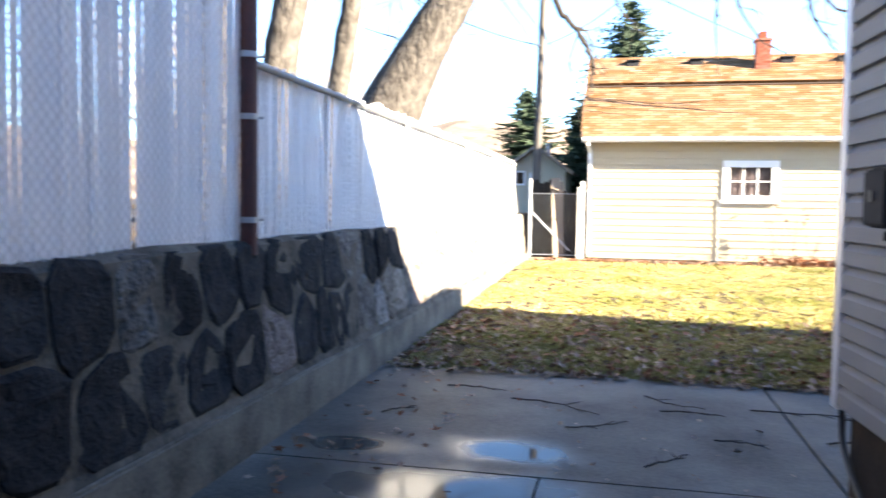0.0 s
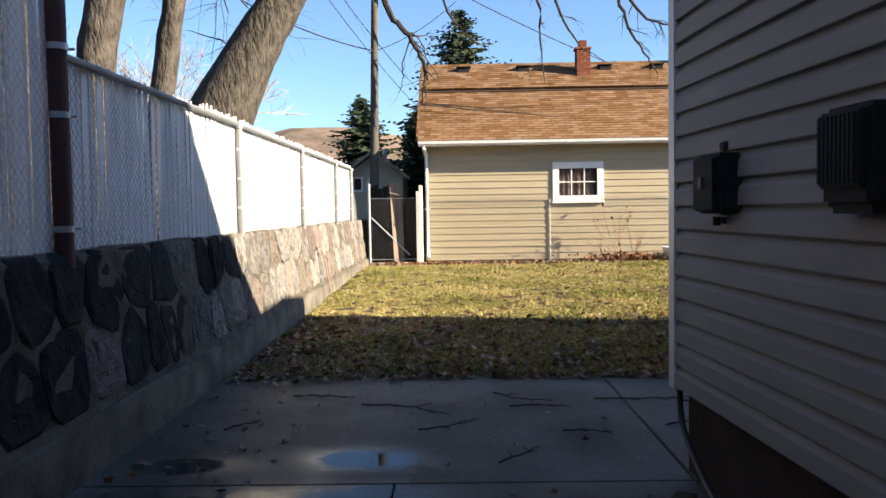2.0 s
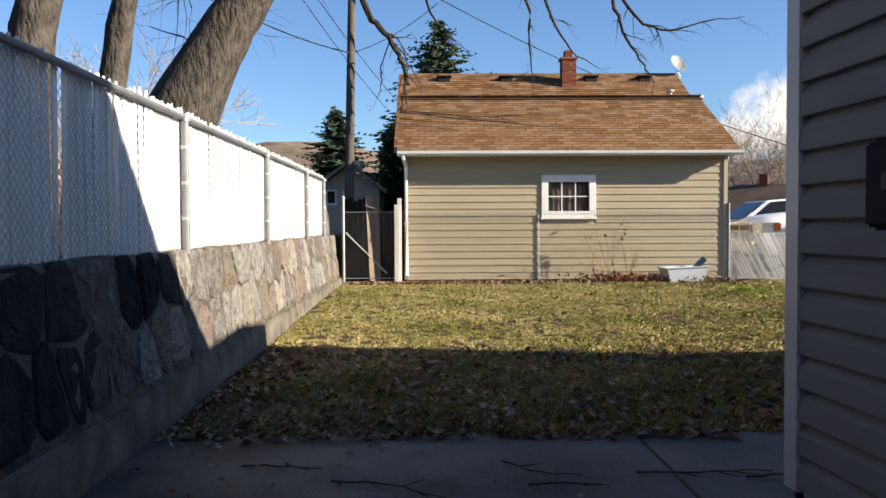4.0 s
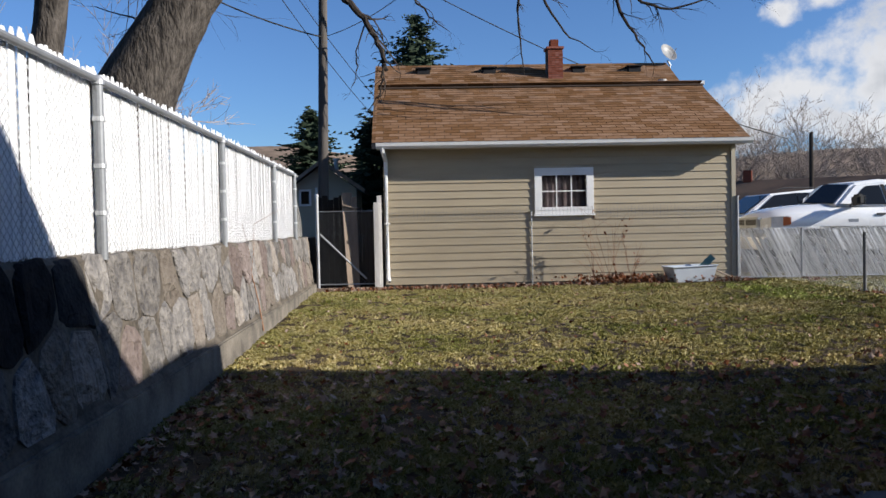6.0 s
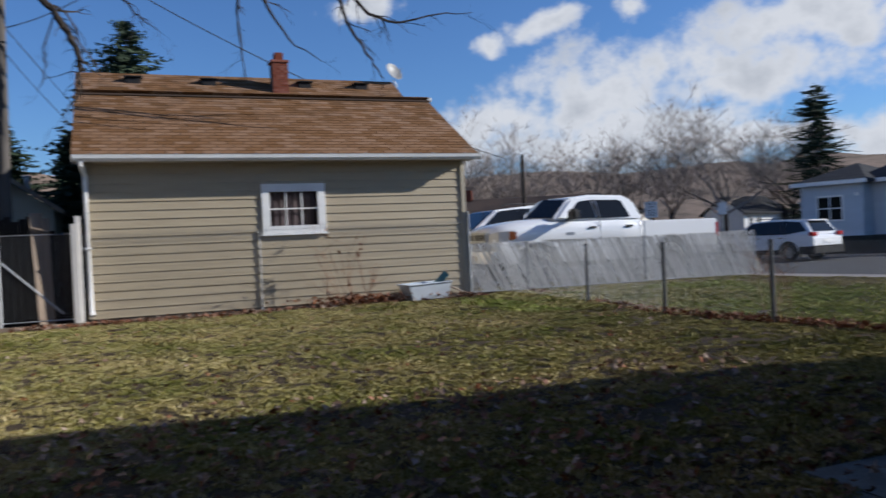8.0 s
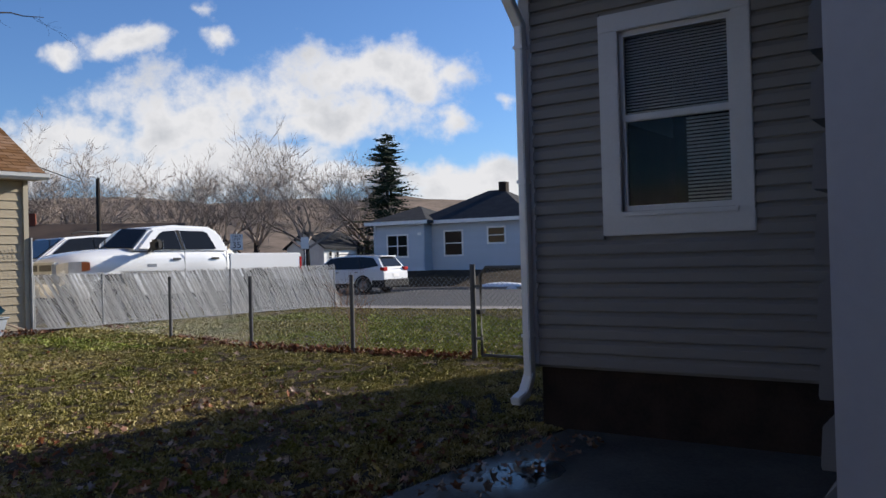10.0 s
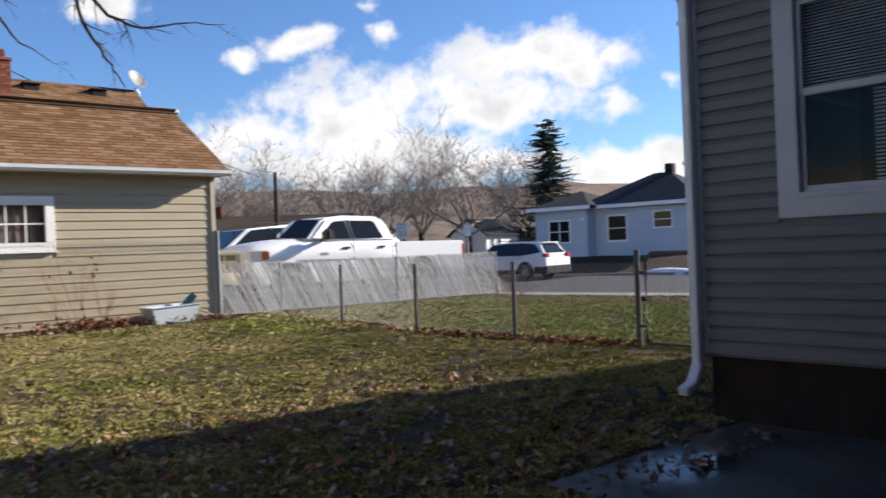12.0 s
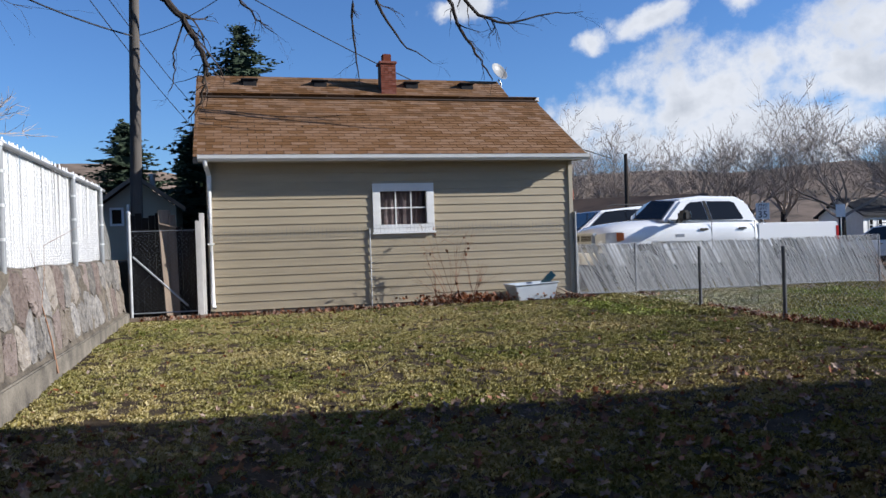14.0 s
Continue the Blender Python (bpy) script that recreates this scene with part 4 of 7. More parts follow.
# ---- the grey house beside the path ----
def build_grey_house():
    R = pose(1.875, -14.83, 0, 0, 0, 4)
    h = thing("grey_house", "one-storey grey clapboard house with pale trim and dark foundation", "house", R)
    zb, ze, zs, zw = -0.25, 3.42, 0.313, 0.334
    WX, WY = 4.28, 2.84
    # long side wall faces -x: boards run along y
    part("wall", Geo().box(0.0, 0.14, -9, -0.14, zs, ze), "grey", h)
    part("wall", Geo().box(0.0, WX + 0.14, -0.14, 0.0, zs, ze), "grey", h)
    siding(h, pose(0, -0.09, 0, 0, 0, -90), 8.9, zs, ze, 0.1231, "grey", lip=0.03, cove=True)
    siding(h, pose(WX, 0, 0, 0, 0, 180), WX - 0.05, zs, ze, 0.108, "grey", lip=0.03, cove=True)
    part("foundation", Geo().box(0.06, WX + 1, -9, -0.06, zb, zs), "found", h, "dark stained foundation")
    post = part("corner_trim", Geo().box(-0.034, 0.075, -0.10, -0.002, zs - 0.02, ze), "greytrim", h, "pale vinyl corner post", bevel=0.006)
    # wing with the sash window
    wing = pose(WX, WY, 0, 0, 0, -90)
    hole = (0.78, 1.60, 1.49, 2.81)
    wall_with_hole("wall", h, wing, WY, zw - 0.02, ze, hole, "grey", 0.14)
    part("wall", Geo().box(WX, 8.6, WY - 0.14, WY, zs, 2.5), "grey", h)
    siding(h, pose(8.6, WY, 0, 0, 0, 180), 8.6 - WX - 0.05, zw, 2.5, 0.108, "grey", lip=0.03, cove=True)
    siding(h, wing, WY, zw, ze, 0.1062, "grey", [(0.64, 1.725, 1.32, 2.945)], lip=0.03, cove=True)
    part("foundation", Geo().box(WX + 0.05, 8.5, -0.2, WY - 0.05, zb, zw), "found", h, "dark stained foundation")
    part("corner_trim", Geo().box(WX - 0.034, WX + 0.07, WY - 0.07, WY + 0.034, zw, ze), "greytrim", h, bevel=0.006)
    part("wall", Geo().box(8.46, 8.6, -9, WY, zs, 2.5), "grey", h)
    part("wall", Geo().box(0, 8.6, -9.0, -8.86, zs, 2.5), "grey", h)
    w = part("sash_window", Geo().box(0.64, 1.725, -0.045, 0.0, 1.315, 1.475).box(0.64, 1.725, -0.045, 0.0, 2.81, 2.945).box(0.64, 0.79, -0.045, 0, 1.475, 2.81).box(1.595, 1.725, -0.045, 0, 1.475, 2.81), "greytrim", h, "white double-hung sash window", bevel=0.006)
    w.matrix_basis = wing
    part("window_sill", Geo().box(0.76, 1.62, -0.06, 0.02, 1.45, 1.485), "greytrim", w, bevel=0.004)
    for z0, z1, y in ((1.485, 2.185, 0.012), (2.15, 2.81, 0.0)):
        s = part("sash", Geo().box(0.78, 1.60, y, y + 0.03, z0, z0 + 0.045).box(0.78, 1.60, y, y + 0.03, z1 - 0.04, z1).box(0.78, 0.82, y, y + 0.03, z0, z1).box(1.56, 1.60, y, y + 0.03, z0, z1), "greytrim", w)
    for z0, z1, y in ((1.52, 2.15, 0.03), (2.19, 2.78, 0.015)):
        ob = part("pane", Geo().box(0.815, 1.565, y, y + 0.004, z0, z1), "clear", w)
        ob.visible_shadow = False
    for i in range(28):
        z = 2.17 + i * 0.0225
        part("blind_slat", Geo().box(0.80, 1.56, 0.085, 0.108, z, z + 0.009), "blind", w)
    for i in range(24):
        z = 1.54 + i * 0.0255
        part("blind_slat", Geo().box(1.24, 1.56, 0.085, 0.108, z, z + 0.012), "blind", w)
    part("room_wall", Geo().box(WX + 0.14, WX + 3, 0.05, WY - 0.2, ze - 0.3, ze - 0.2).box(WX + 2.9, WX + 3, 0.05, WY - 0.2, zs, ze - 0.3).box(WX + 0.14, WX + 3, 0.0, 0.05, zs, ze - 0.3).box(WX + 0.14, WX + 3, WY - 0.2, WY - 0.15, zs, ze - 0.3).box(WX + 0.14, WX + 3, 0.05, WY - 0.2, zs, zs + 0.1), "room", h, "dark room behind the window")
    # roofs: gable over the wing; unseen long-block roof, ridge raised to block sky
    ax, rx = 5.9, 8.9
    o, oy = 0.32, 0.10
    g = Geo().prism([(WX - o, WY + oy, ze), (ax, WY + oy, 4.2), (rx, WY + oy, 2.62), (rx, WY + oy, 2.50), (ax, WY + oy, 4.05), (WX - o, WY + oy, ze - 0.14)], (0, -1, 0), WY + 12)
    roof = part("roof", g, "darkroof", h, "dark shingle gable roof")
    part("gable_wall", Geo().prism([(WX, WY - 0.1, 2.4), (WX, WY - 0.1, ze - 0.02), (ax, WY - 0.1, 4.0), (rx - 0.3, WY - 0.1, 2.55), (rx - 0.3, WY - 0.1, 2.4)], (0, -1, 0), 0.1), "grey", h)
    part("roof", Geo().prism([(-0.35, 1.45, ze + 0.05), (WX + 1.5, 1.45, ze + 0.05), (WX + 1.5, -4.5, 6.3), (-0.35, -4.5, 6.3)], (0, 0, -1), 0.12), "darkroof", h, "unseen dark roof over the long block, ridge raised to block sky light")
    part("roof", Geo().prism([(-0.35, -4.5, 6.3), (WX + 1.5, -4.5, 6.3), (WX + 1.5, -9.6, ze), (-0.35, -9.6, ze)], (0, 0, -1), 0.12), "darkroof", h)
    part("gable_wall", Geo().prism([(0.02, 0.0, ze - 0.05), (0.02, -9.0, ze - 0.05), (0.02, -4.5, 6.15)], (1, 0, 0), 0.1), "grey", h)
    part("gable_wall", Geo().prism([(WX + 1.3, 1.3, 3.0), (WX + 1.3, 1.3, 3.46), (WX + 1.3, -4.5, 6.21), (WX + 1.3, -9.4, 3.44), (WX + 1.3, -9.4, 3.0)], (1, 0, 0), 0.1), "grey", h)
    part("gutter", Geo().box(WX - o - 0.11, WX - o, 1.5, WY + oy, ze - 0.13, ze - 0.02), "white", h, "white rain gutter", bevel=0.02)
    dx = WX - 0.085
    pipe = Geo().beam((WX - o - 0.05, WY - 0.01, 3.36), (WX - o - 0.05, WY - 0.01, 3.24), 0.085, 0.065).beam((WX - o - 0.05, WY - 0.01, 3.26), (dx, WY - 0.01, 2.98), 0.084, 0.064)
    pipe.beam((dx, WY - 0.01, 3.01), (dx, WY - 0.01, 0.24), 0.085, 0.065).beam((dx + 0.01, WY - 0.01, 0.27), (dx - 0.10, WY - 0.01, 0.12), 0.084, 0.064).beam((dx - 0.06, WY - 0.01, 0.135), (dx - 0.24, WY - 0.01, 0.085), 0.083, 0.063)
    d = part("downspout", pipe, "white", h, "white metal downspout with a kicked-out foot", bevel=0.008)
    for z in (0.55, 1.75, 2.8):
        part("strap", Geo().box(dx - 0.05, dx + 0.09, WY - 0.05, WY + 0.03, z, z + 0.025), "white", d)
    # hose tap
    part("hose_tap", Geo().tube([(WX, 0.55, 0.22), (WX - 0.09, 0.55, 0.22), (WX - 0.11, 0.55, 0.16)], 0.014, 8), "galv", h)
    return h, R


grey_house, HOUSE_POSE = build_grey_house()


def build_wall_boxes():
    R = HOUSE_POSE
    b = thing("cable_box", "dark grey plastic utility box on the siding", "utility box", R @ pose(0, -0.765, 1.395))
    part("body", Geo().box(-0.12, 0.0, -0.13, 0.13, -0.135, 0.135), "darkplastic", b, bevel=0.015)
    part("lid", Geo().box(-0.14, -0.12, -0.12, 0.12, -0.125, 0.12), "darkplastic", b, bevel=0.012)
    part("lug", Geo().box(-0.05, -0.01, -0.03, 0.03, 0.15, 0.19), "darkplastic", b, bevel=0.006)
    part("cable_gland", Geo().tube([(-0.06, 0.03, -0.15), (-0.06, 0.03, -0.19)], 0.018, 8), "darkplastic", b)
    part("cable_gland", Geo().tube([(-0.06, -0.05, -0.15), (-0.06, -0.05, -0.18)], 0.014, 8), "darkplastic", b)
    part("keyhole_plate", Geo().box(-0.154, -0.149, -0.02, 0.02, -0.02, 0.03), "black", b)
    v = thing("wall_vent", "dark ribbed plastic vent cover on the siding", "vent", R @ pose(0, -1.90, 1.445) @ Matrix.Diagonal((0.85, 0.60, 0.84, 1)))
    part("housing", Geo().box(-0.15, 0.0, -0.22, 0.22, -0.19, 0.19), "darkplastic", v, bevel=0.02)
    part("front_cover", Geo().box(-0.175, -0.15, -0.20, 0.20, -0.12, 0.17), "darkplastic", v, bevel=0.01)
    for i in range(9):
        y = -0.16 + i * 0.04
        part("rib", Geo().box(-0.19, -0.172, y - 0.010, y + 0.010, -0.10, 0.15), "darkplastic", v)
    part("foot_flange", Geo().box(-0.12, 0.0, -0.18, 0.18, -0.215, -0.19), "darkplastic", v)
    c = thing("garden_hose", "black rubber hose hanging from the wall onto the patio", "hose")
    pts = [R @ Vector(p) for p in [(0.03, 0.0, 0.30), (0.03, -0.02, 0.1), (0.0, -0.3, -0.03), (-0.03, -0.62, -0.11), (-0.06, -0.85, -0.145), (-0.35, -0.72, -0.147), (-0.75, -0.55, -0.147), (-0.95, -0.75, -0.147), (-0.9, -1.3, -0.147), (-0.6, -2.0, -0.147)]]
    fine = []
    for i in range(len(pts) - 1):
        for k in range(5):
            fine.append(pts[i].lerp(pts[i + 1], k / 5))
    for _ in range(3):
        fine = [fine[0]] + [(fine[i - 1] + fine[i] * 2 + fine[i + 1]) / 4 for i in range(1, len(fine) - 1)] + [fine[-1]]
    part("hose", Geo().tube(fine, 0.017, 8), "black", c, smooth=True)
    s = thing("stepping_block", "flat pale concrete block lying beside the foundation", "paver", R @ pose(-0.30, -0.95, -0.16, 0, 0, 20))
    part("block", Geo().box(-0.18, 0.18, -0.13, 0.13, 0, 0.05), "walkway", s, bevel=0.01)
    s = thing("wood_scrap", "dark scrap of wood leaning on a paver", "wood scrap", R @ pose(-0.25, -0.75, -0.11, 0, 6, 60))
    part("board", Geo().box(-0.25, 0.25, -0.05, 0.05, 0, 0.025), "found", s, bevel=0.004)


build_wall_boxes()


# ---- yard fences, gate, pole, shed ----
def build_yard_fences():
    rng = random.Random(21)
    line = [(8.05, -0.15), (7.80, -3.67), (7.50, -6.12), (7.66, -7.94), (7.95, -9.62)]
    f = thing("chain_link_fence", "low galvanised chain-link fence across the lawn", "fence")
    for i, (x, y) in enumerate(line[1:]):
        steel_post(f, x, y, gz(x, y) - 0.1, 1.0 if i < 3 else 1.10, 0.026 if i < 3 else 0.032, "darkgalv", False)
    g = Geo()
    for a, b in zip(line[:-1], line[1:]):
        chain_link(g, a, b, 0.04, 0.96, 0.062, 0.0017)
    tagged(part("wire_mesh", g, "wire", f, "rusty wire mesh"), kind="stuff")
    # small gate between the fence and the house
    gate = thing("chain_link_gate", "narrow chain-link gate with a tubular frame", "gate")
    a, b = (7.96, -9.72), (8.08, -11.2)
    fr = part("gate_frame", Geo().tube([(*a, 0.06), (*a, 0.98), (a[0], a[1] - 0.08, 1.06), (b[0], b[1] + 0.08, 1.06), (*b, 0.98), (*b, 0.06), (*a, 0.06)], 0.02, 8), "darkgalv", gate, smooth=True)
    for z in (0.25, 0.85):
        part("hinge", Geo().box(7.94, 7.98, -9.73, -9.62, z - 0.015, z + 0.015), "darkgalv", gate)
    part("latch", Geo().box(7.92, 8.02, -9.74, -9.68, 0.53, 0.58), "darkplastic", gate)
    g = Geo()
    chain_link(g, a, b, 0.06, 1.04, 0.062, 0.0017)
    tagged(part("wire_mesh", g, "wire", gate), kind="stuff")
    steel_post(gate, 8.1, -11.35, -0.1, 1.1, 0.026, "oldgalv", False)
    # slatted fence in front of the pickup
    s = thing("grey_slat_fence", "chain-link fence woven with slanting weathered grey slats", "fence")
    pts = [(7.32, 0.05), (8.62, 0.0), (11.5, -0.2), (14.45, -0.42)]
    for x, y in pts:
        steel_post(s, x, y, -0.1, 1.06, 0.022, "oldgalv", False)
    for p, q in zip(pts[:-1], pts[1:]):
        part("rail", Geo().tube([(*p, 0.06), (*q, 0.04)], 0.012, 6), "galv", s)
    me = Geo().box(-0.0165, 0.0165, -0.004, 0.004, 0, 1.16).mesh("slat")
    me.materials.append(M["slatgrey"])
    for p, q in zip(pts[:-1], pts[1:]):
        L = math.hypot(q[0] - p[0], q[1] - p[1])
        rz = math.degrees(math.atan2(q[1] - p[1], q[0] - p[0]))
        n = int(L / 0.042)
        for i in range(n):
            t = (i + 0.5) / n
            x = p[0] + (q[0] - p[0]) * t
            if (8.9 < x < 9.02) or (p[0] < 8 and 0.25 < t < 0.34) or (p[0] < 8 and 0.5 < t < 0.56) or rng.random() < 0.08:
                continue
            tilt = -27 + rng.uniform(-1.5, 1.5)
            sc = 0.97
            x2 = x - 0.27
            if x2 < p[0] + 0.03 and p[0] < 8:
                sc = 0.55
            m = pose(x + 0.26, p[1] + (q[1] - p[1]) * t, 0.05 + rng.uniform(-0.01, 0.01), 0, 0, rz) @ pose(0, 0, 0, 0, tilt, 0) @ Matrix.Diagonal((1, 1, sc, 1))
            piece("slat", me, s, m)
    g = Geo()
    for p, q in zip(pts[:-1], pts[1:]):
        chain_link(g, p, q, 0.04, 1.08, 0.058, 0.0045, off=-0.014)
    tagged(part("wire_mesh", g, "palewire", s, "galvanised wire mesh"), kind="stuff")
    # welded wire in front of the garage
    w = thing("wire_fence", "thin welded-wire garden fence along the garage wall", "fence")
    for x in (2.97, 7.24):
        steel_post(w, x, -0.036 if x < 5 else -0.055, -0.1, 1.52 if x < 5 else 1.75, 0.013 if x < 5 else 0.03, "galv" if x < 5 else "oldgalv", False)
    g = Geo()
    n = 98
    for i in range(n + 1):
        x = -0.1 + 7.3 * i / n
        g.beam((x, -0.05, 0.05), (x, -0.05, 1.40), 0.0012, 0.0012)
        g.beam((x, -0.05, 1.40), (x + rng.uniform(-0.01, 0.01), -0.05, 1.60), 0.0035, 0.0035)
    for z in (0.2, 0.4, 0.6, 0.8, 1.0, 1.12, 1.24, 1.36, 1.44, 1.52):
        g.beam((-0.1, -0.052, z), (7.2, -0.052, z), 0.0035 if z > 1.4 else 0.002, 0.0035 if z > 1.4 else 0.002)
    tagged(part("wire_grid", g, "oldgalv", w, "thin rusty wire grid"), kind="stuff")


build_yard_fences()


def build_gate_corner():
    g = thing("wire_gate", "chain-link side gate with a slanting steel brace", "gate")
    steel_post(g, -1.36, -0.2, -0.1, 1.9, 0.035)
    part("brace", Geo().tube([(-1.31, -0.2, 1.13), (-0.40, -0.2, 0.22)], 0.018, 8), "galv", g, "slanting galvanised brace")
    part("gate_rail", Geo().tube([(-1.33, -0.2, 1.58), (-0.24, -0.2, 1.58)], 0.008, 6), "galv", g)
    part("gate_rail", Geo().tube([(-1.33, -0.2, 0.12), (-0.24, -0.2, 0.12)], 0.012, 6), "galv", g)
    m = Geo()
    chain_link(m, (-1.33, -0.19), (-0.24, -0.19), 0.12, 1.58, 0.075, 0.0012)
    tagged(part("wire_mesh", m, "wire", g), kind="stuff")
    p = thing("wooden_post", "weathered white wooden post beside the garage corner", "post")
    part("post", Geo().box(-0.23, -0.12, -0.37, -0.26, -0.1, 1.74), "dirtywhite", p, bevel=0.006)
    part("post", Geo().box(-0.165, -0.075, -0.25, -0.17, -0.1, 1.88), "dirtywhite", p, bevel=0.006)
    b = thing("leaning_boards", "grey weathered boards leaning behind the gate", "boards")
    part("board", Geo().beam((-0.70, 0.12, 0.0), (-0.80, 0.27, 1.97), 0.24, 0.025), "plank", b)
    part("board", Geo().beam((-0.86, 0.14, 1.72), (-0.58, 0.16, 1.64), 0.05, 0.03), "plank", b)
    part("board", Geo().beam((-0.62, 0.16, 0.0), (-0.66, 0.29, 1.88), 0.12, 0.022), "plank", b)
    # planks catch sun here; their near-black colour stands in for the passage shade
    f = thing("plank_fence", "plank fence in the side passage, coloured dark to stand for its shade", "fence")
    for i in range(12):
        x = -1.42 + i * 0.115
        part("plank", Geo().box(x, x + 0.11, 0.34, 0.36, -0.05, (1.88 if x < -0.7 else 1.62) + 0.05 * math.sin(i * 2.1)), "shadewood", f)
    part("rail", Geo().box(-1.42, -0.04, 0.36, 0.40, 0.4, 0.49).box(-1.42, -0.04, 0.36, 0.40, 1.2, 1.29), "shadewood", f)
    t = thing("timber_edging", "low timber sill lying across the gateway", "timber")
    part("sill", Geo().box(-1.4, 0.0, -0.42, -0.30, -0.05, 0.06), "plank", t, bevel=0.01)
    s = thing("small_shed", "pale weathered gabled shed with tan bargeboards", "shed", pose(-2.06, 8.0, 0))
    part("wall", Geo().box(-1.0, 1.0, 0.0, 3.0, 0, 2.45).prism([(-1.0, 0, 2.45), (1.0, 0, 2.45), (0, 0, 3.2)], (0, 1, 0), 3.0), "beigetrim", s)
    for e in (-1, 1):
        part("roof", Geo().prism([(e * 1.22, -0.28, 2.36), (0, -0.28, 3.26), (0, -0.28, 3.32), (e * 1.25, -0.28, 2.42)], (0, 1, 0), 3.5), "brownroof", s)
        part("bargeboard", Geo().prism([(e * 1.25, -0.31, 2.30), (0, -0.31, 3.22), (0, -0.31, 3.34), (e * 1.27, -0.31, 2.42)], (0, 1, 0), 0.028), "plank", s, "weathered tan bargeboard")
    part("stove_pipe", Geo().tube([(0.34, 0.8, 3.0), (0.34, 0.8, 3.38)], 0.07, 10).tube([(0.34, 0.8, 3.38), (0.34, 0.8, 3.43)], 0.11, 10), "galv", s)
    w = part("window", Geo().box(-0.72, -0.66, -0.03, 0.0, 1.95, 2.45).box(-0.42, -0.36, -0.03, 0.0, 1.95, 2.45).box(-0.66, -0.42, -0.03, 0.0, 1.95, 2.01).box(-0.66, -0.42, -0.03, 0.0, 2.39, 2.45), "white", s)
    part("pane", Geo().box(-0.66, -0.42, -0.02, -0.008, 2.01, 2.39), "pane", w)
    p = thing("utility_pole", "weathered wooden utility pole with wires", "utility pole", pose(-1.24, 0.52, 0))
    part("shaft", Geo().tube([(-0.07, 0, -0.3), (-0.045, 0, 2.3), (0.018, 0, 5.3), (0.085, 0, 8.3)], [0.116, 0.108, 0.092, 0.08], 14), "polewood", p, smooth=True)
    part("crossarm", Geo().box(-0.85, 1.0, -0.14, -0.04, 7.9, 8.0), "polewood", p)
    part("meter_pipe", Geo().tube([(-0.19, -0.05, 0), (-0.19, -0.05, 2.1)], 0.03, 8), "galv", p)

    def cable(label, a, b, sag, r=0.012):
        a, b = Vector(a), Vector(b)
        pts = [a.lerp(b, i / 24) - Vector((0, 0, sag * 4 * (i / 24) * (1 - i / 24))) for i in range(25)]
        c = thing("overhead_wire", label, "cable")
        part("wire", Geo().tube(pts, r, 5), "black", c, smooth=True)
    cable("black overhead service wire sagging from the pole", (-1.24, 0.45, 5.2), (-9.0, -3.5, 10.2), 1.0, 0.016)
    cable("black overhead wire running down beyond the pole", (-2.75, 3.0, 7.2), (3.0, 40, 6.0), 1.2, 0.012)
    cable("black overhead wire running down beyond the pole", (-2.35, 3.0, 7.2), (4.0, 40, 6.4), 1.2, 0.012)
    cable("black overhead wire above the roof", (-0.5, 10, 9.9), (14.5, 12.5, 4.2), 0.5, 0.018)
    cable("thin wire from the pole into the branches", (-1.24, 0.5, 5.2), (0.8, 0.6, 6.4), 0.15, 0.009)


build_gate_corner()


# ---- trees ----
def branch(geo, p, d, length, r, rng, depth, splits, bend=0.25, droop=0.0, sides=6, least=0.0035):
    """A crooked limb that forks on and on."""
    pts, radii = [p.copy()], [r]
    steps = 5 if least < 0.01 else (4 if depth > 1 else 2)
    q = p.copy()
    for i in range(steps):
        d = (d + Vector((rng.uniform(-1, 1), rng.uniform(-1, 1), rng.uniform(-1, 1))) * bend + Vector((0, 0, -droop))).normalized()
        q = q + d * (length / steps)
        pts.append(q.copy())
        radii.append(r * (1 - 0.62 * (i + 1) / steps))
    geo.tube(pts, radii, sides if depth > 1 else max(3, sides - 2), caps=False)
    if depth <= 0:
        return
    for k in range(splits):
        i = rng.randint(1, steps)
        side = Vector((rng.uniform(-1, 1), rng.uniform(-1, 1), rng.uniform(-0.5, 0.9)))
        nd = (d * 0.75 + side * 0.75).normalized()
        branch(geo, pts[i], nd, length * rng.uniform(0.5, 0.78), max(least, radii[i] * rng.uniform(0.5, 0.75)), rng, depth - 1, splits, bend, droop, sides, least)


def big_tree(label, trunk, radii, seed, crown, limbs):
    t = thing("bare_tree", label, "tree")
    pts = []
    g = Geo()
    fine, fr = [], []
    V = [Vector(p) for p in trunk]
    for i in range(len(V) - 1):
        for k in range(4):
            s = k / 4
            fine.append(V[i].lerp(V[i + 1], s))
            fr.append(radii[i] * (1 - s) + radii[i + 1] * s)
    fine.append(V[-1])
    fr.append(radii[-1])
    for _ in range(2):
        fine = [fine[0]] + [(fine[i - 1] + fine[i] * 2 + fine[i + 1]) / 4 for i in range(1, len(fine) - 1)] + [fine[-1]]
    n = 18
    g.tube(fine, fr, n)
    g.v = [tuple(Vector(v) + Vector((1, 1, 0)) * 0.03 * noise.noise(Vector(v) * 4)) for v in g.v]
    part("trunk", g, "bark", t, "rough grey-brown bark", smooth=True)
    rng = random.Random(seed)
    # crown mostly out of view, its branches multiplied to cut sky light
    c = Geo()
    for k in range(limbs):
        d = Vector((rng.uniform(-1, 1), rng.uniform(-1, 1), rng.uniform(0.3, 1.0))).normalized()
        branch(c, fine[-1 - rng.randint(0, 3)], d, crown * rng.uniform(0.6, 1.0), radii[-1] * 0.6, rng, 3, 5, 0.22, 0.02)
    part("crown", c, "bark", t, "bare winter branches, thickened to block sky light")
    return t


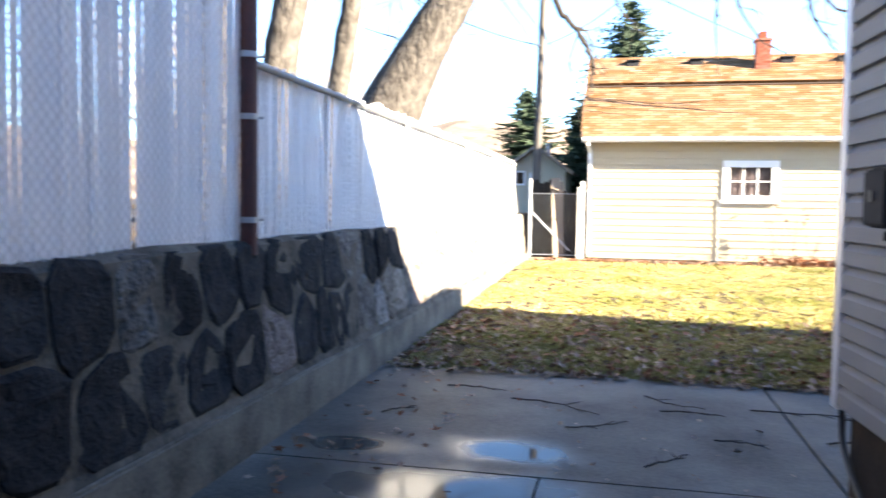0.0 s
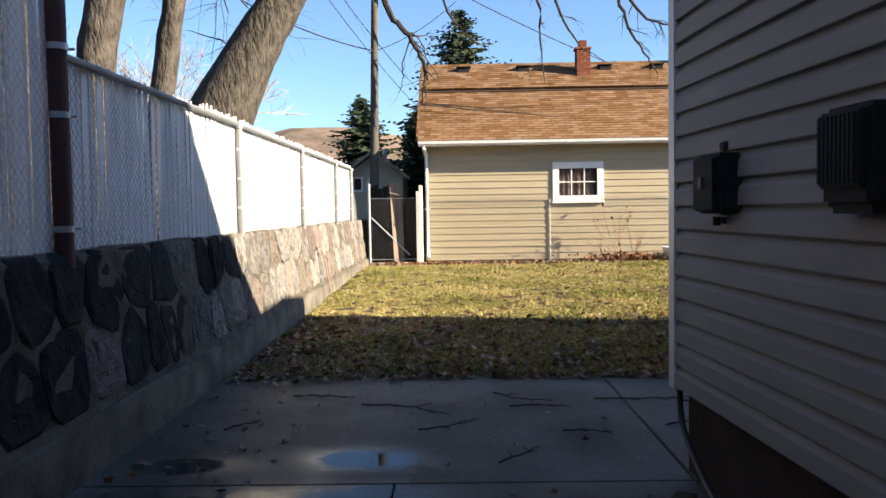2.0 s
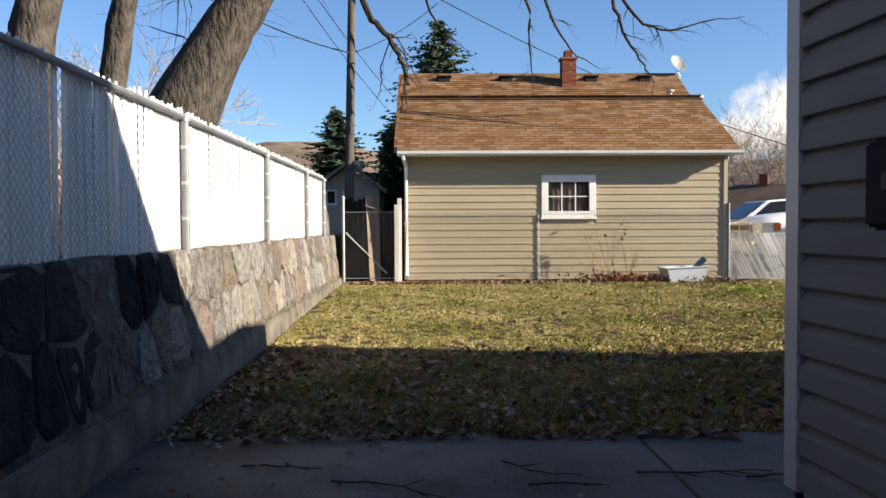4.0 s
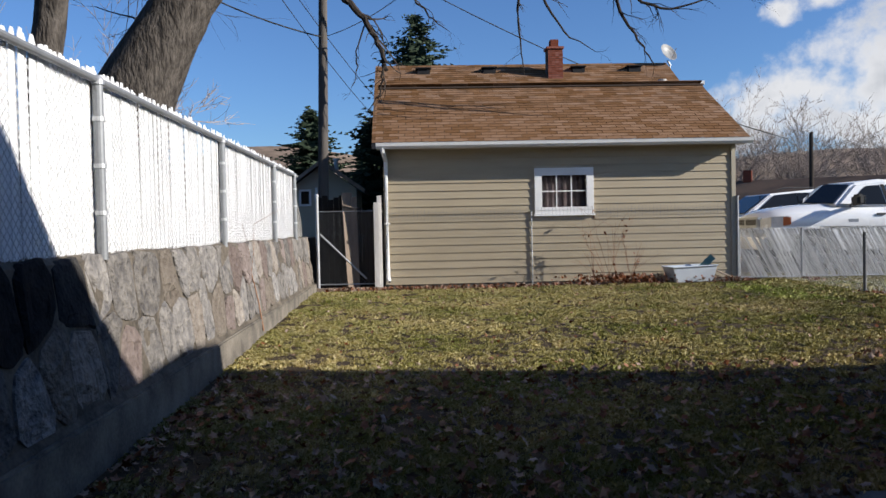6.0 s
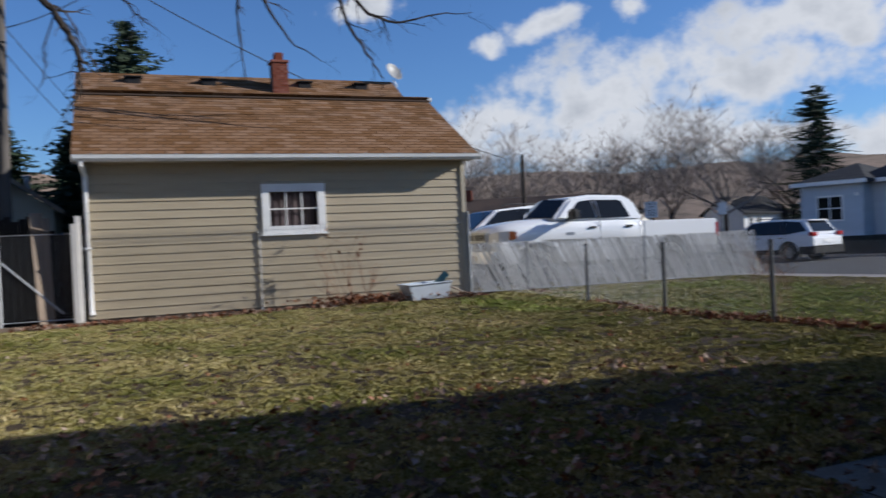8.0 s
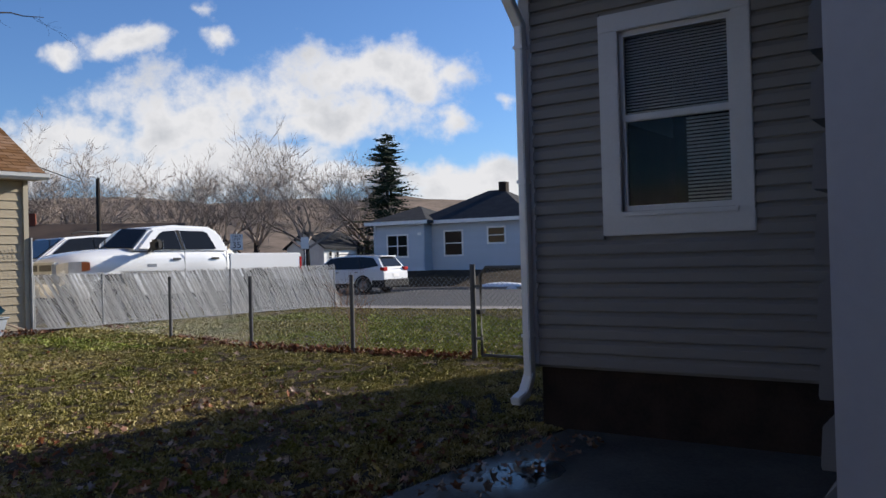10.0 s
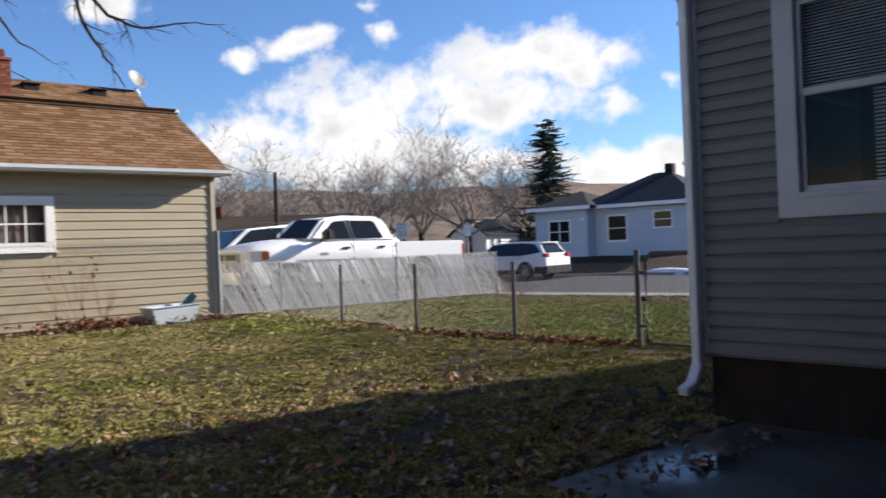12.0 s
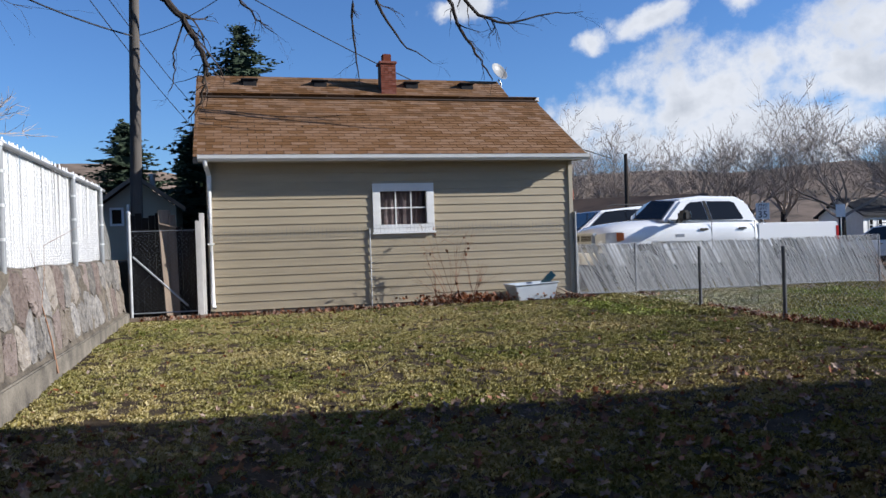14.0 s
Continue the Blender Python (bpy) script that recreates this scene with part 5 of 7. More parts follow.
def limb(parent, pts, r0, r1, seed, twigs, length, droop):
    rng = random.Random(seed)
    V = [Vector(p) for p in pts]
    fine = []
    for i in range(len(V) - 1):
        for k in range(4):
            fine.append(V[i].lerp(V[i + 1], k / 4) + Vector((rng.uniform(-1, 1), rng.uniform(-1, 1), rng.uniform(-1, 1))) * 0.03)
    fine.append(V[-1])
    rad = [r0 + (r1 - r0) * i / (len(fine) - 1) for i in range(len(fine))]
    g = Geo().tube(fine, rad, 7)
    for k in range(twigs):
        i = rng.randint(len(fine) // 4, len(fine) - 1)
        d = (fine[min(i + 1, len(fine) - 1)] - fine[max(i - 1, 0)]).normalized()
        d = (d + Vector((rng.uniform(-1, 1), rng.uniform(-0.6, 0.6), rng.uniform(-0.9, 0.5)))).normalized()
        branch(g, fine[i], d, length * rng.uniform(0.5, 1.1), rad[i] * 0.45, rng, 1, 3, 0.38, droop, 4, 0.0025)
    part("limb", g, "twig", parent, "dark bare limb with fine twigs")


def build_trees():
    t1 = big_tree("large leaning bare tree with thick grey trunk behind the fence", [(-4.9, -2.9, 0.7), (-4.55, -2.8, 2.2), (-4.05, -2.7, 3.5), (-3.45, -2.7, 4.6), (-2.85, -2.6, 5.6), (-2.2, -2.4, 6.9), (-1.9, -2.2, 8.5)], [0.95, 0.78, 0.66, 0.52, 0.44, 0.38, 0.3], 5, 5.5, 12)
    # hanging limbs over the yard
    limb(t1, [(-2.0, -2.2, 8.3), (-1.3, -1.0, 7.2), (-0.69, 0.0, 5.84), (-0.36, 0.0, 5.45), (-0.13, 0, 5.09), (0.05, 0, 4.64), (0.09, 0, 4.40)], 0.085, 0.04, 11, 7, 0.8, 0.15)
    limb(t1, [(0.05, 0, 4.7), (0.0, 0.02, 4.3), (-0.05, 0, 3.9), (-0.3, 0, 3.62)], 0.03, 0.01, 12, 6, 0.5, 0.12)
    limb(t1, [(-0.3, 0, 5.4), (-0.5, 0, 4.8), (-0.5, 0, 4.4), (-0.62, 0.0, 4.1)], 0.018, 0.008, 19, 3, 0.4, 0.1)
    limb(t1, [(-2.0, -2.2, 8.5), (0.5, -1.0, 8.6), (2.4, -0.2, 7.2), (2.78, 0, 6.0), (2.80, 0, 5.2), (2.88, 0, 4.3)], 0.07, 0.008, 13, 7, 0.6, 0.12)
    limb(t1, [(-1.9, -2.2, 8.5), (1.0, -0.6, 8.8), (2.8, 0.0, 7.0), (3.27, 0, 5.91), (3.69, 0, 5.16), (4.35, 0, 4.74)], 0.07, 0.006, 14, 8, 0.6, 0.1)
    limb(t1, [(-1.9, -2.1, 8.5), (1.5, -0.4, 9.0), (4.3, 0.0, 7.2), (4.69, 0, 6.08), (4.95, 0, 5.42), (5.34, 0, 4.82), (5.57, 0, 4.45)], 0.07, 0.012, 15, 10, 0.6, 0.1)
    limb(t1, [(-1.9, -2.1, 8.6), (2.0, -0.2, 9.0), (4.6, 0.0, 6.6), (5.3, 0, 5.75), (5.9, 0, 5.57), (6.83, 0, 5.83), (7.6, 0, 5.9)], 0.06, 0.006, 16, 12, 0.6, 0.05)
    limb(t1, [(-1.9, -2.1, 8.4), (0.0, -0.8, 8.2), (0.55, 0.0, 6.0), (0.95, 0, 5.5), (1.35, 0, 5.2)], 0.05, 0.006, 17, 9, 0.5, 0.1)
    limb(t1, [(-2.6, -2.6, 5.9), (-3.4, -2.0, 5.3), (-4.2, -1.6, 5.0), (-5.2, -1.2, 5.4)], 0.04, 0.008, 18, 7, 0.9, 0.03)
    big_tree("dark slender bare tree trunk behind the fence", [(-4.55, -5.2, 0.8), (-4.5, -5.2, 3.0), (-4.3, -5.1, 4.4), (-4.1, -5.0, 6.0), (-3.9, -4.9, 8.0)], [0.27, 0.23, 0.20, 0.19, 0.14], 6, 4.6, 9)
    big_tree("thick rough-barked bare tree behind the fence", [(-4.95, -7.0, 0.8), (-4.85, -7.0, 3.0), (-4.7, -7.0, 4.2), (-4.35, -6.9, 5.6), (-4.2, -6.8, 7.6)], [0.36, 0.31, 0.28, 0.25, 0.2], 7, 4.6, 9)
    big_tree("thick grey bare tree trunk behind the fence", [(-6.2, -7.0, 0.8), (-6.1, -7.0, 3.0), (-6.0, -7.0, 4.6), (-6.2, -6.9, 7.5)], [0.45, 0.40, 0.36, 0.3], 9, 4.6, 9)


build_trees()


def conifer(label, x, y, z, h, r, seed, wispy=1.0, dense=5.0):
    t = thing("spruce_tree", label, "tree", pose(x, y, z))
    part("trunk", Geo().tube([(0, 0, -0.3), (0, 0, h * 0.55), (0, 0, h)], [h * 0.018, h * 0.011, 0.01], 8), "bark", t)
    rng = random.Random(seed)
    g = Geo()
    n = int(h * dense)
    for k in range(n):
        f = 0.06 + 0.93 * k / n
        zz = h * f
        R = r * (1 - f) ** 0.62 * rng.uniform(0.6, 1.2) + 0.12
        for j in range(rng.randint(8, 11)):
            a = rng.uniform(0, 2 * math.pi)
            L = R * rng.uniform(0.45, 1.2)
            sag = rng.uniform(0.15, 0.55)
            d = Vector((math.cos(a), math.sin(a), 0))
            s = Vector((-math.sin(a), math.cos(a), 0))
            p0 = Vector((0, 0, zz + rng.uniform(-0.3, 0.3)))
            m = max(3, int(L / 0.32))
            for q in range(m):
                u = (q + 0.6) / m
                c = p0 + d * (L * u) + Vector((0, 0, -sag * L * u + 0.25 * L * u * u))
                w = (0.42 * (1.2 - u) + 0.14) * min(1.0, 0.4 + L * 0.35) * wispy
                for e in (-1, 1, 0):
                    tip = c + (d * rng.uniform(0.25, 0.5) + s * e * rng.uniform(0.5, 1.0)) * w * 1.5 + Vector((0, 0, rng.uniform(-0.30, 0.12) * w))
                    mid = c + s * 0.08 * w + Vector((0, 0, rng.uniform(-0.35, -0.12) * w))
                    b = len(g.v)
                    g.v += [tuple(c + Vector((0, 0, 0.05))), tuple(mid), tuple(tip)]
                    g.f.append((b, b + 1, b + 2))
    part("crown", g, "needle", t, "dark green drooping needle boughs")


conifer("tall dark spruce behind the roofs", 1.15, 26, 0, 12.6, 6.2, 31, 1.0, 4.2)
conifer("broad dark spruce beyond the shed", -5.6, 36, 0, 9.3, 4.2, 32, 1.2)
conifer("dark spruce close beside the back house", -0.6, 12.5, 0, 5.4, 2.2, 33, 1.1)
conifer("dark conifer beside the back house", -1.0, 16.5, 0, 5.6, 2.4, 35, 1.1)
conifer("tall dark spruce behind the blue house", 52.6, 33.0, 0, 12.4, 5.2, 34, 1.0, 3.0)


# ---- vehicles ----
def wheel(parent, x, y, z, r, w, out):
    """A wheel on an axle along y; out: -1 or 1, the side that shows."""
    m = pose(x, y, z, 90, 0, 0)
    ty = part("wheel", lathe(Geo(), [(r * 0.62, -w / 2), (r * 0.92, -w / 2), (r, -w * 0.36), (r, w * 0.36), (r * 0.92, w / 2), (r * 0.62, w / 2)], m, 28), "black", parent, "black rubber tyre", smooth=True)
    rim = part("rim", lathe(Geo(), [(0.001, w * 0.30), (r * 0.16, w * 0.34), (r * 0.18, w * 0.22), (r * 0.5, w * 0.18), (r * 0.6, w * 0.42), (r * 0.64, w * 0.46), (r * 0.64, -w * 0.4)], pose(x, y, z, 90 if out < 0 else -90, 0, 0), 24), "alloy", ty, smooth=True)
    for k in range(5):
        a = 2 * math.pi * k / 5
        yo = y + out * w * 0.40
        part("spoke", Geo().beam((x + 0.1 * r * math.cos(a), yo, z + 0.1 * r * math.sin(a)), (x + 0.58 * r * math.cos(a), yo, z + 0.58 * r * math.sin(a)), r * 0.2, 0.03), "alloy", ty)


def hull(geo, prof, width, inset, m=None):
    """Side outline (x, z, squeeze) carried across the width; squeeze narrows the body there."""
    n = len(prof)
    vs = []
    for s, k in ((0, 1.0), (0.03, 0.35), (0.10, 0.0)):
        for x, z, q in prof:
            vs.append((x, s * width + q + inset * k, z))
    for s, k in ((0.90, 0.0), (0.97, 0.35), (1.0, 1.0)):
        for x, z, q in prof:
            vs.append((x, s * width - q - inset * k, z))
    fs = [tuple(range(n))]
    for j in range(5):
        for i in range(n):
            a, b = j * n + i, j * n + (i + 1) % n
            fs.append((a, b, b + n, a + n))
    fs.append(tuple(5 * n + i for i in range(n))[::-1])
    # the sides bow: shift outer rings slightly in at the sill and shoulder
    geo.add(vs, fs)
    return geo


def arch(cx, cz, r, a0=180, a1=0, n=9):
    return [(cx + r * math.cos(math.radians(a0 + (a1 - a0) * i / n)), cz + r * math.sin(math.radians(a0 + (a1 - a0) * i / n))) for i in range(n + 1)]


def build_pickup():
    T = pose(7.82, 1.0, 0.05)
    t = thing("pickup_truck", "white crew-cab pickup truck with dark windows parked behind the fence", "pickup truck", T)
    W = 2.0
    fw = arch(1.62, 0.48, 0.52)
    prof = [(0.66, 0.55, 0.0), (0.62, 0.80, 0.0), (0.64, 1.0, 0.0), (4.52, 1.0, 0.0), (4.52, 0.48, 0.0)] + [(x, z, 0.0) for x, z in fw[::-1]] + [(0.98, 0.48, 0.0)]
    body = part("body", hull(Geo(), prof, W, 0.0), "carwhite", t, bevel=0.03)
    # upper body: sections from nose to cab, each (x, inset at the side, shoulder height, bonnet height)
    up, rows = Geo(), [(0.56, 0.30, 1.16, 1.22), (0.62, 0.20, 1.22, 1.30), (0.74, 0.11, 1.27, 1.37), (0.95, 0.045, 1.31, 1.43), (1.25, 0.012, 1.345, 1.475), (1.6, 0.0, 1.375, 1.51), (1.95, 0.0, 1.40, 1.53), (2.3, 0.0, 1.415, 1.51), (2.9, 0.0, 1.42, 1.46), (3.8, 0.0, 1.42, 1.44), (4.50, 0.0, 1.41, 1.42), (4.54, 0.01, 1.40, 1.41)]
    for x, q, sh, hd in rows:
        half = [(q + 0.02, 0.97), (q - 0.004, 1.06), (q + 0.004, sh - 0.16), (q + 0.03, sh - 0.05), (q + 0.09, sh), (q + 0.20, sh + (hd - sh) * 0.35), (q + 0.34, hd - 0.012), (0.62 + q * 0.4, hd), (0.82, hd + 0.012)]
        for y, z in half + [(W - y, z) for y, z in half[::-1]]:
            up.v.append((x, y, z))
    k = 18
    up.f = [(i * k + j, i * k + j + 1, (i + 1) * k + j + 1, (i + 1) * k + j) for i in range(len(rows) - 1) for j in range(k - 1)]
    up.f += [tuple(range(k)), tuple((len(rows) - 1) * k + j for j in range(k))[::-1]]
    part("upper_body", up, "carwhite", t, smooth=True)
    rw = arch(5.35, 0.48, 0.52)
    prof = [(4.56, 0.48, 0), (4.56, 1.34, 0), (4.60, 1.375, 0), (6.74, 1.36, 0), (6.80, 1.33, 0), (6.80, 0.62, 0), (6.7, 0.52, 0), (5.9, 0.48, 0)] + [(x, z, 0) for x, z in rw[::-1]]
    part("cargo_bed", hull(Geo(), prof, W, 0.0), "carwhite", t, "white steel cargo bed", bevel=0.02)
    cab = part("cab", Geo().add([(2.10, 0.06, 1.46), (2.10, 1.94, 1.46), (2.64, 0.24, 1.97), (2.64, 1.76, 1.97), (3.2, 0.25, 2.05), (3.2, 1.75, 2.05), (4.15, 0.25, 2.02), (4.15, 1.75, 2.02), (4.42, 0.20, 1.88), (4.42, 1.80, 1.88), (4.62, 0.05, 1.38), (4.62, 1.95, 1.38), (1.82, 1.0, 1.50), (2.42, 1.0, 2.01)],
                                [(0, 12, 13, 2), (12, 1, 3, 13), (2, 13, 3, 5, 4), (4, 5, 7, 6), (6, 7, 9, 8), (8, 9, 11, 10), (0, 2, 4, 6, 8, 10), (1, 11, 9, 7, 5, 3), (0, 10, 11, 1, 12)]), "carwhite", t, bevel=0.06)
    # windows stand a hair proud of the cab's slanting side
    def side_glass(pts):
        g = Geo()
        vs = []
        for x, z in pts:
            y = 0.06 + (z - 1.42) / 0.56 * 0.185
            vs.append((x, y - 0.012, z))
        g.prism(vs, (0, 1, 0), 0.02)
        return g
    part("door_window", side_glass([(2.46, 1.49), (2.62, 1.68), (2.80, 1.85), (2.90, 1.90), (3.20, 1.92), (3.28, 1.48)]), "pane", cab, "dark side window")
    part("door_window", side_glass([(3.40, 1.48), (3.33, 1.92), (3.96, 1.91), (4.06, 1.87), (4.22, 1.50), (4.18, 1.48)]), "pane", cab, "dark side window")
    part("pillar", side_glass([(3.30, 1.47), (3.22, 1.93), (3.31, 1.93), (3.38, 1.47)]), "darkplastic", cab)
    ws = Geo()
    for foot, head in (((2.10, 0.06, 1.46), (2.64, 0.24, 1.97)), ((2.10, 1.94, 1.46), (2.64, 1.76, 1.97))):
        A, B, C, D = Vector(foot), Vector((1.82, 1.0, 1.50)), Vector((2.42, 1.0, 2.01)), Vector(head)
        vs = []
        for off in (0.0, 0.03):
            for u, v in ((0.10, 0.10), (1.0, 0.10), (1.0, 0.92), (0.12, 0.90)):
                vs.append((A.lerp(B, u)).lerp(D.lerp(C, u), v) + Vector((-0.7, 0, 0.7)) * off)
        ws.add(vs, [(3, 2, 1, 0), (4, 5, 6, 7), (0, 1, 5, 4), (1, 2, 6, 5), (2, 3, 7, 6), (3, 0, 4, 7)])
    part("windscreen", ws, "pane", cab, "dark windscreen")
    # front
    gr = part("grille", Geo().box(0.47, 0.62, 0.36, 1.64, 0.84, 1.25), "galv", t, "bright crosshair grille", bevel=0.03)
    for a, b in ((0.43, 0.95), (1.05, 1.57)):
        for c, d in ((0.89, 1.01), (1.07, 1.20)):
            slot = part("grille_mesh", Geo().box(0.462, 0.48, a, b, c, d), "black", gr, "black grille slot")
            for k in range(3):
                z = c + 0.025 + k * (d - c) / 3
                part("grille_bar", Geo().box(0.456, 0.464, a, b, z, z + 0.008), "alloy", slot)
    for e in (0, 1):
        def at(x, y, z):
            return (x, y if e == 0 else W - y, z)
        hl = part("headlight", Geo().add([at(0.53, 0.34, 0.98), at(0.53, 0.34, 1.20), at(0.68, 0.125, 1.00), at(0.68, 0.125, 1.245), at(1.04, 0.010, 1.05), at(1.04, 0.010, 1.26), at(0.70, 0.36, 0.98), at(0.70, 0.36, 1.20), at(1.04, 0.2, 1.05), at(1.04, 0.2, 1.24)],
                                         [(0, 2, 3, 1), (2, 4, 5, 3), (6, 7, 9, 8), (0, 1, 7, 6), (4, 8, 9, 5), (1, 3, 5, 9, 7), (0, 6, 8, 4, 2)]), "lamp", t, "clear headlight")
        part("turn_signal", Geo().add([at(0.92, 0.030, 1.05), at(0.92, 0.030, 1.245), at(1.07, -0.012, 1.075), at(1.07, -0.012, 1.235), at(0.92, 0.1, 1.05), at(0.92, 0.1, 1.245), at(1.07, 0.1, 1.075), at(1.07, 0.1, 1.235)],
                                      [(0, 2, 3, 1), (4, 5, 7, 6), (0, 1, 5, 4), (2, 6, 7, 3), (1, 3, 7, 5), (0, 4, 6, 2)]), "amber", hl, "amber turn signal")
    part("front_bumper", Geo().box(0.44, 0.70, 0.0, 2.0, 0.52, 0.80), "chrome", t, bevel=0.04)
    part("rear_bumper", Geo().box(6.76, 6.95, 0.1, 1.9, 0.55, 0.78), "chrome", t, bevel=0.03)
    part("tail_light", Geo().box(6.74, 6.81, -0.006, 0.12, 0.92, 1.26), "redlens", t)
    mi = part("door_mirror", Geo().box(2.34, 2.52, -0.44, -0.12, 1.46, 1.70), "black", t, "black door mirror", bevel=0.05)
    part("mirror_arm", Geo().beam((2.5, 0.08, 1.46), (2.42, -0.2, 1.52), 0.09, 0.07), "black", mi)
    part("mirror_glass", Geo().box(2.521, 2.526, -0.41, -0.15, 1.49, 1.67), "chrome", mi)
    for x in (3.12, 4.14):
        part("door_handle", Geo().box(x - 0.11, x + 0.09, -0.03, 0.0, 1.24, 1.29), "black", t, bevel=0.008)
    part("badge", Geo().box(2.38, 2.60, -0.006, 0.004, 1.10, 1.17), "alloy", t)
    for x in (3.32, 4.46):
        part("door_seam", Geo().box(x - 0.004, x + 0.004, -0.003, 0.01, 0.62, 1.44), "black", t)
    for x in (1.62, 5.35):
        wheel(t, x, 0.16, 0.40, 0.42, 0.27, -1)
        wheel(t, x, 1.84, 0.40, 0.42, 0.27, 1)
    part("chassis", Geo().box(0.8, 6.6, 0.3, 1.7, 0.36, 0.6), "black", t)


build_pickup()


def build_wagon(name, label, m, L, paint, category, white_side=True):
    """A tall estate car; local x runs from nose to tail, the side that shows is y = 0."""
    c = thing(name, label, category, m)
    W, s = 1.95, L / 5.1
    fa, ra = arch(0.95 * s, 0.36, 0.40), arch(3.95 * s, 0.36, 0.40)
    prof = [(0.0, 0.45), (0.02, 0.75), (0.25, 0.92), (1.25 * s, 1.06), (4.95 * s, 1.08), (5.08 * s, 0.95), (5.08 * s, 0.42), (4.4 * s, 0.36)] + ra[::-1] + [(3.4 * s, 0.32), (1.5 * s, 0.32)] + fa[::-1] + [(0.5 * s, 0.36)]
    part("body", hull(Geo(), [(x, z, 0) for x, z in prof], W, 0.0), paint, c, bevel=0.035)
    cab = part("cabin", Geo().add([(1.15 * s, 0.05, 1.04), (1.15 * s, 1.90, 1.04), (2.0 * s, 0.24, 1.62), (2.0 * s, 1.71, 1.62), (3.2 * s, 0.25, 1.72), (3.2 * s, 1.70, 1.72), (4.55 * s, 0.27, 1.66), (4.55 * s, 1.68, 1.66), (5.0 * s, 0.06, 1.06), (5.0 * s, 1.89, 1.06)],
                                  [(0, 1, 3, 2), (2, 3, 5, 4), (4, 5, 7, 6), (6, 7, 9, 8), (0, 2, 4, 6, 8), (1, 9, 7, 5, 3), (0, 8, 9, 1)]), paint, c, bevel=0.03)
    for pts in ([(1.40, 1.09), (2.06, 1.58), (2.66, 1.63), (2.70, 1.09)], [(2.72, 1.09), (2.68, 1.63), (3.68, 1.64), (3.78, 1.09)], [(3.80, 1.09), (3.70, 1.64), (4.40, 1.58), (4.74, 1.22)]):
        part("side_window", Geo().prism([(x * s, 0.05 + (z - 1.04) / 0.68 * 0.2 - 0.022, z) for x, z in pts], (0, 1, 0), 0.02), "pane", cab, "dark side window")
    part("rear_window", Geo().prism([(4.625 * s, 0.38, 1.58), (4.625 * s, 1.56, 1.58), (4.93 * s, 1.68, 1.18), (4.93 * s, 0.26, 1.18)], Vector((0.8, 0, 0.55)), 0.02), "pane", cab, "dark rear window")
    part("windscreen", Geo().prism([(1.24 * s, 0.2, 1.12), (1.24 * s, 1.75, 1.12), (1.93 * s, 1.62, 1.58), (1.93 * s, 0.33, 1.58)], Vector((-0.55, 0, 0.8)), 0.015), "pane", cab, "dark windscreen")
    for pts in ([(2.64, 1.10), (2.60, 1.60), (2.74, 1.61), (2.78, 1.10)], [(3.70, 1.10), (3.60, 1.62), (3.76, 1.61), (3.84, 1.12)]):
        part("pillar", Geo().prism([(x * s, 0.045 + (z - 1.04) / 0.6 * 0.2 - 0.004, z) for x, z in pts], (0, 1, 0), 0.02), "darkplastic", cab)
    for cx in (0.95 * s, 3.95 * s):
        part("arch_trim", Geo().tube([(x, 0.0, z) for x, z in arch(cx, 0.36, 0.43)], 0.035, 6), "darkplastic", c)
    part("roof_rail", Geo().tube([(2.2 * s, 0.32, 1.71), (2.4 * s, 0.32, 1.77), (4.2 * s, 0.32, 1.75), (4.4 * s, 0.32, 1.69)], 0.018, 6), "black", cab)
    part("spoiler", Geo().box(4.5 * s, 4.72 * s, 0.35, 1.6, 1.62, 1.67), paint, cab, bevel=0.015)
    for y in (-0.012, W - 0.28):
        part("tail_light", Geo().box(4.88 * s, 5.1 * s, y, y + 0.30, 1.0, 1.16), "redlens", c, "red tail light", bevel=0.02)
    part("lower_trim", Geo().box(4.42 * s, 5.13 * s, -0.02, W + 0.02, 0.28, 0.62), "darkplastic", c, bevel=0.03)
    part("sill_trim", Geo().box(1.36 * s, 3.54 * s, -0.012, 0.04, 0.26, 0.46), "darkplastic", c)
    part("number_plate", Geo().box(5.08 * s, 5.1 * s, 0.72, 1.2, 0.72, 0.86), "white", c)
    part("door_mirror", Geo().box(1.72 * s, 1.86 * s, -0.18, 0.02, 1.08, 1.22), "black", c, bevel=0.02)
    for x in (2.55, 3.6):
        part("door_handle", Geo().box(x * s - 0.09, x * s + 0.09, -0.025, 0.0, 0.93, 0.97), "chrome", c)
    for x in (0.95 * s, 3.95 * s):
        wheel(c, x, 0.12, 0.36, 0.365, 0.22, -1)
        wheel(c, x, W - 0.12, 0.36, 0.365, 0.22, 1)
    return c


# parked across the street, tail towards the yard; and a white car behind the pickup
build_wagon("suv", "white sport-utility car with dark windows parked across the street", pose(25.23, 13.76, -0.35, 0, 0, -81), 5.1, "carwhite", "car")
build_wagon("white_car", "white car parked beyond the pickup truck", pose(8.0, 3.9, 0.30, 0, 0, 2), 5.0, "carwhite", "car")


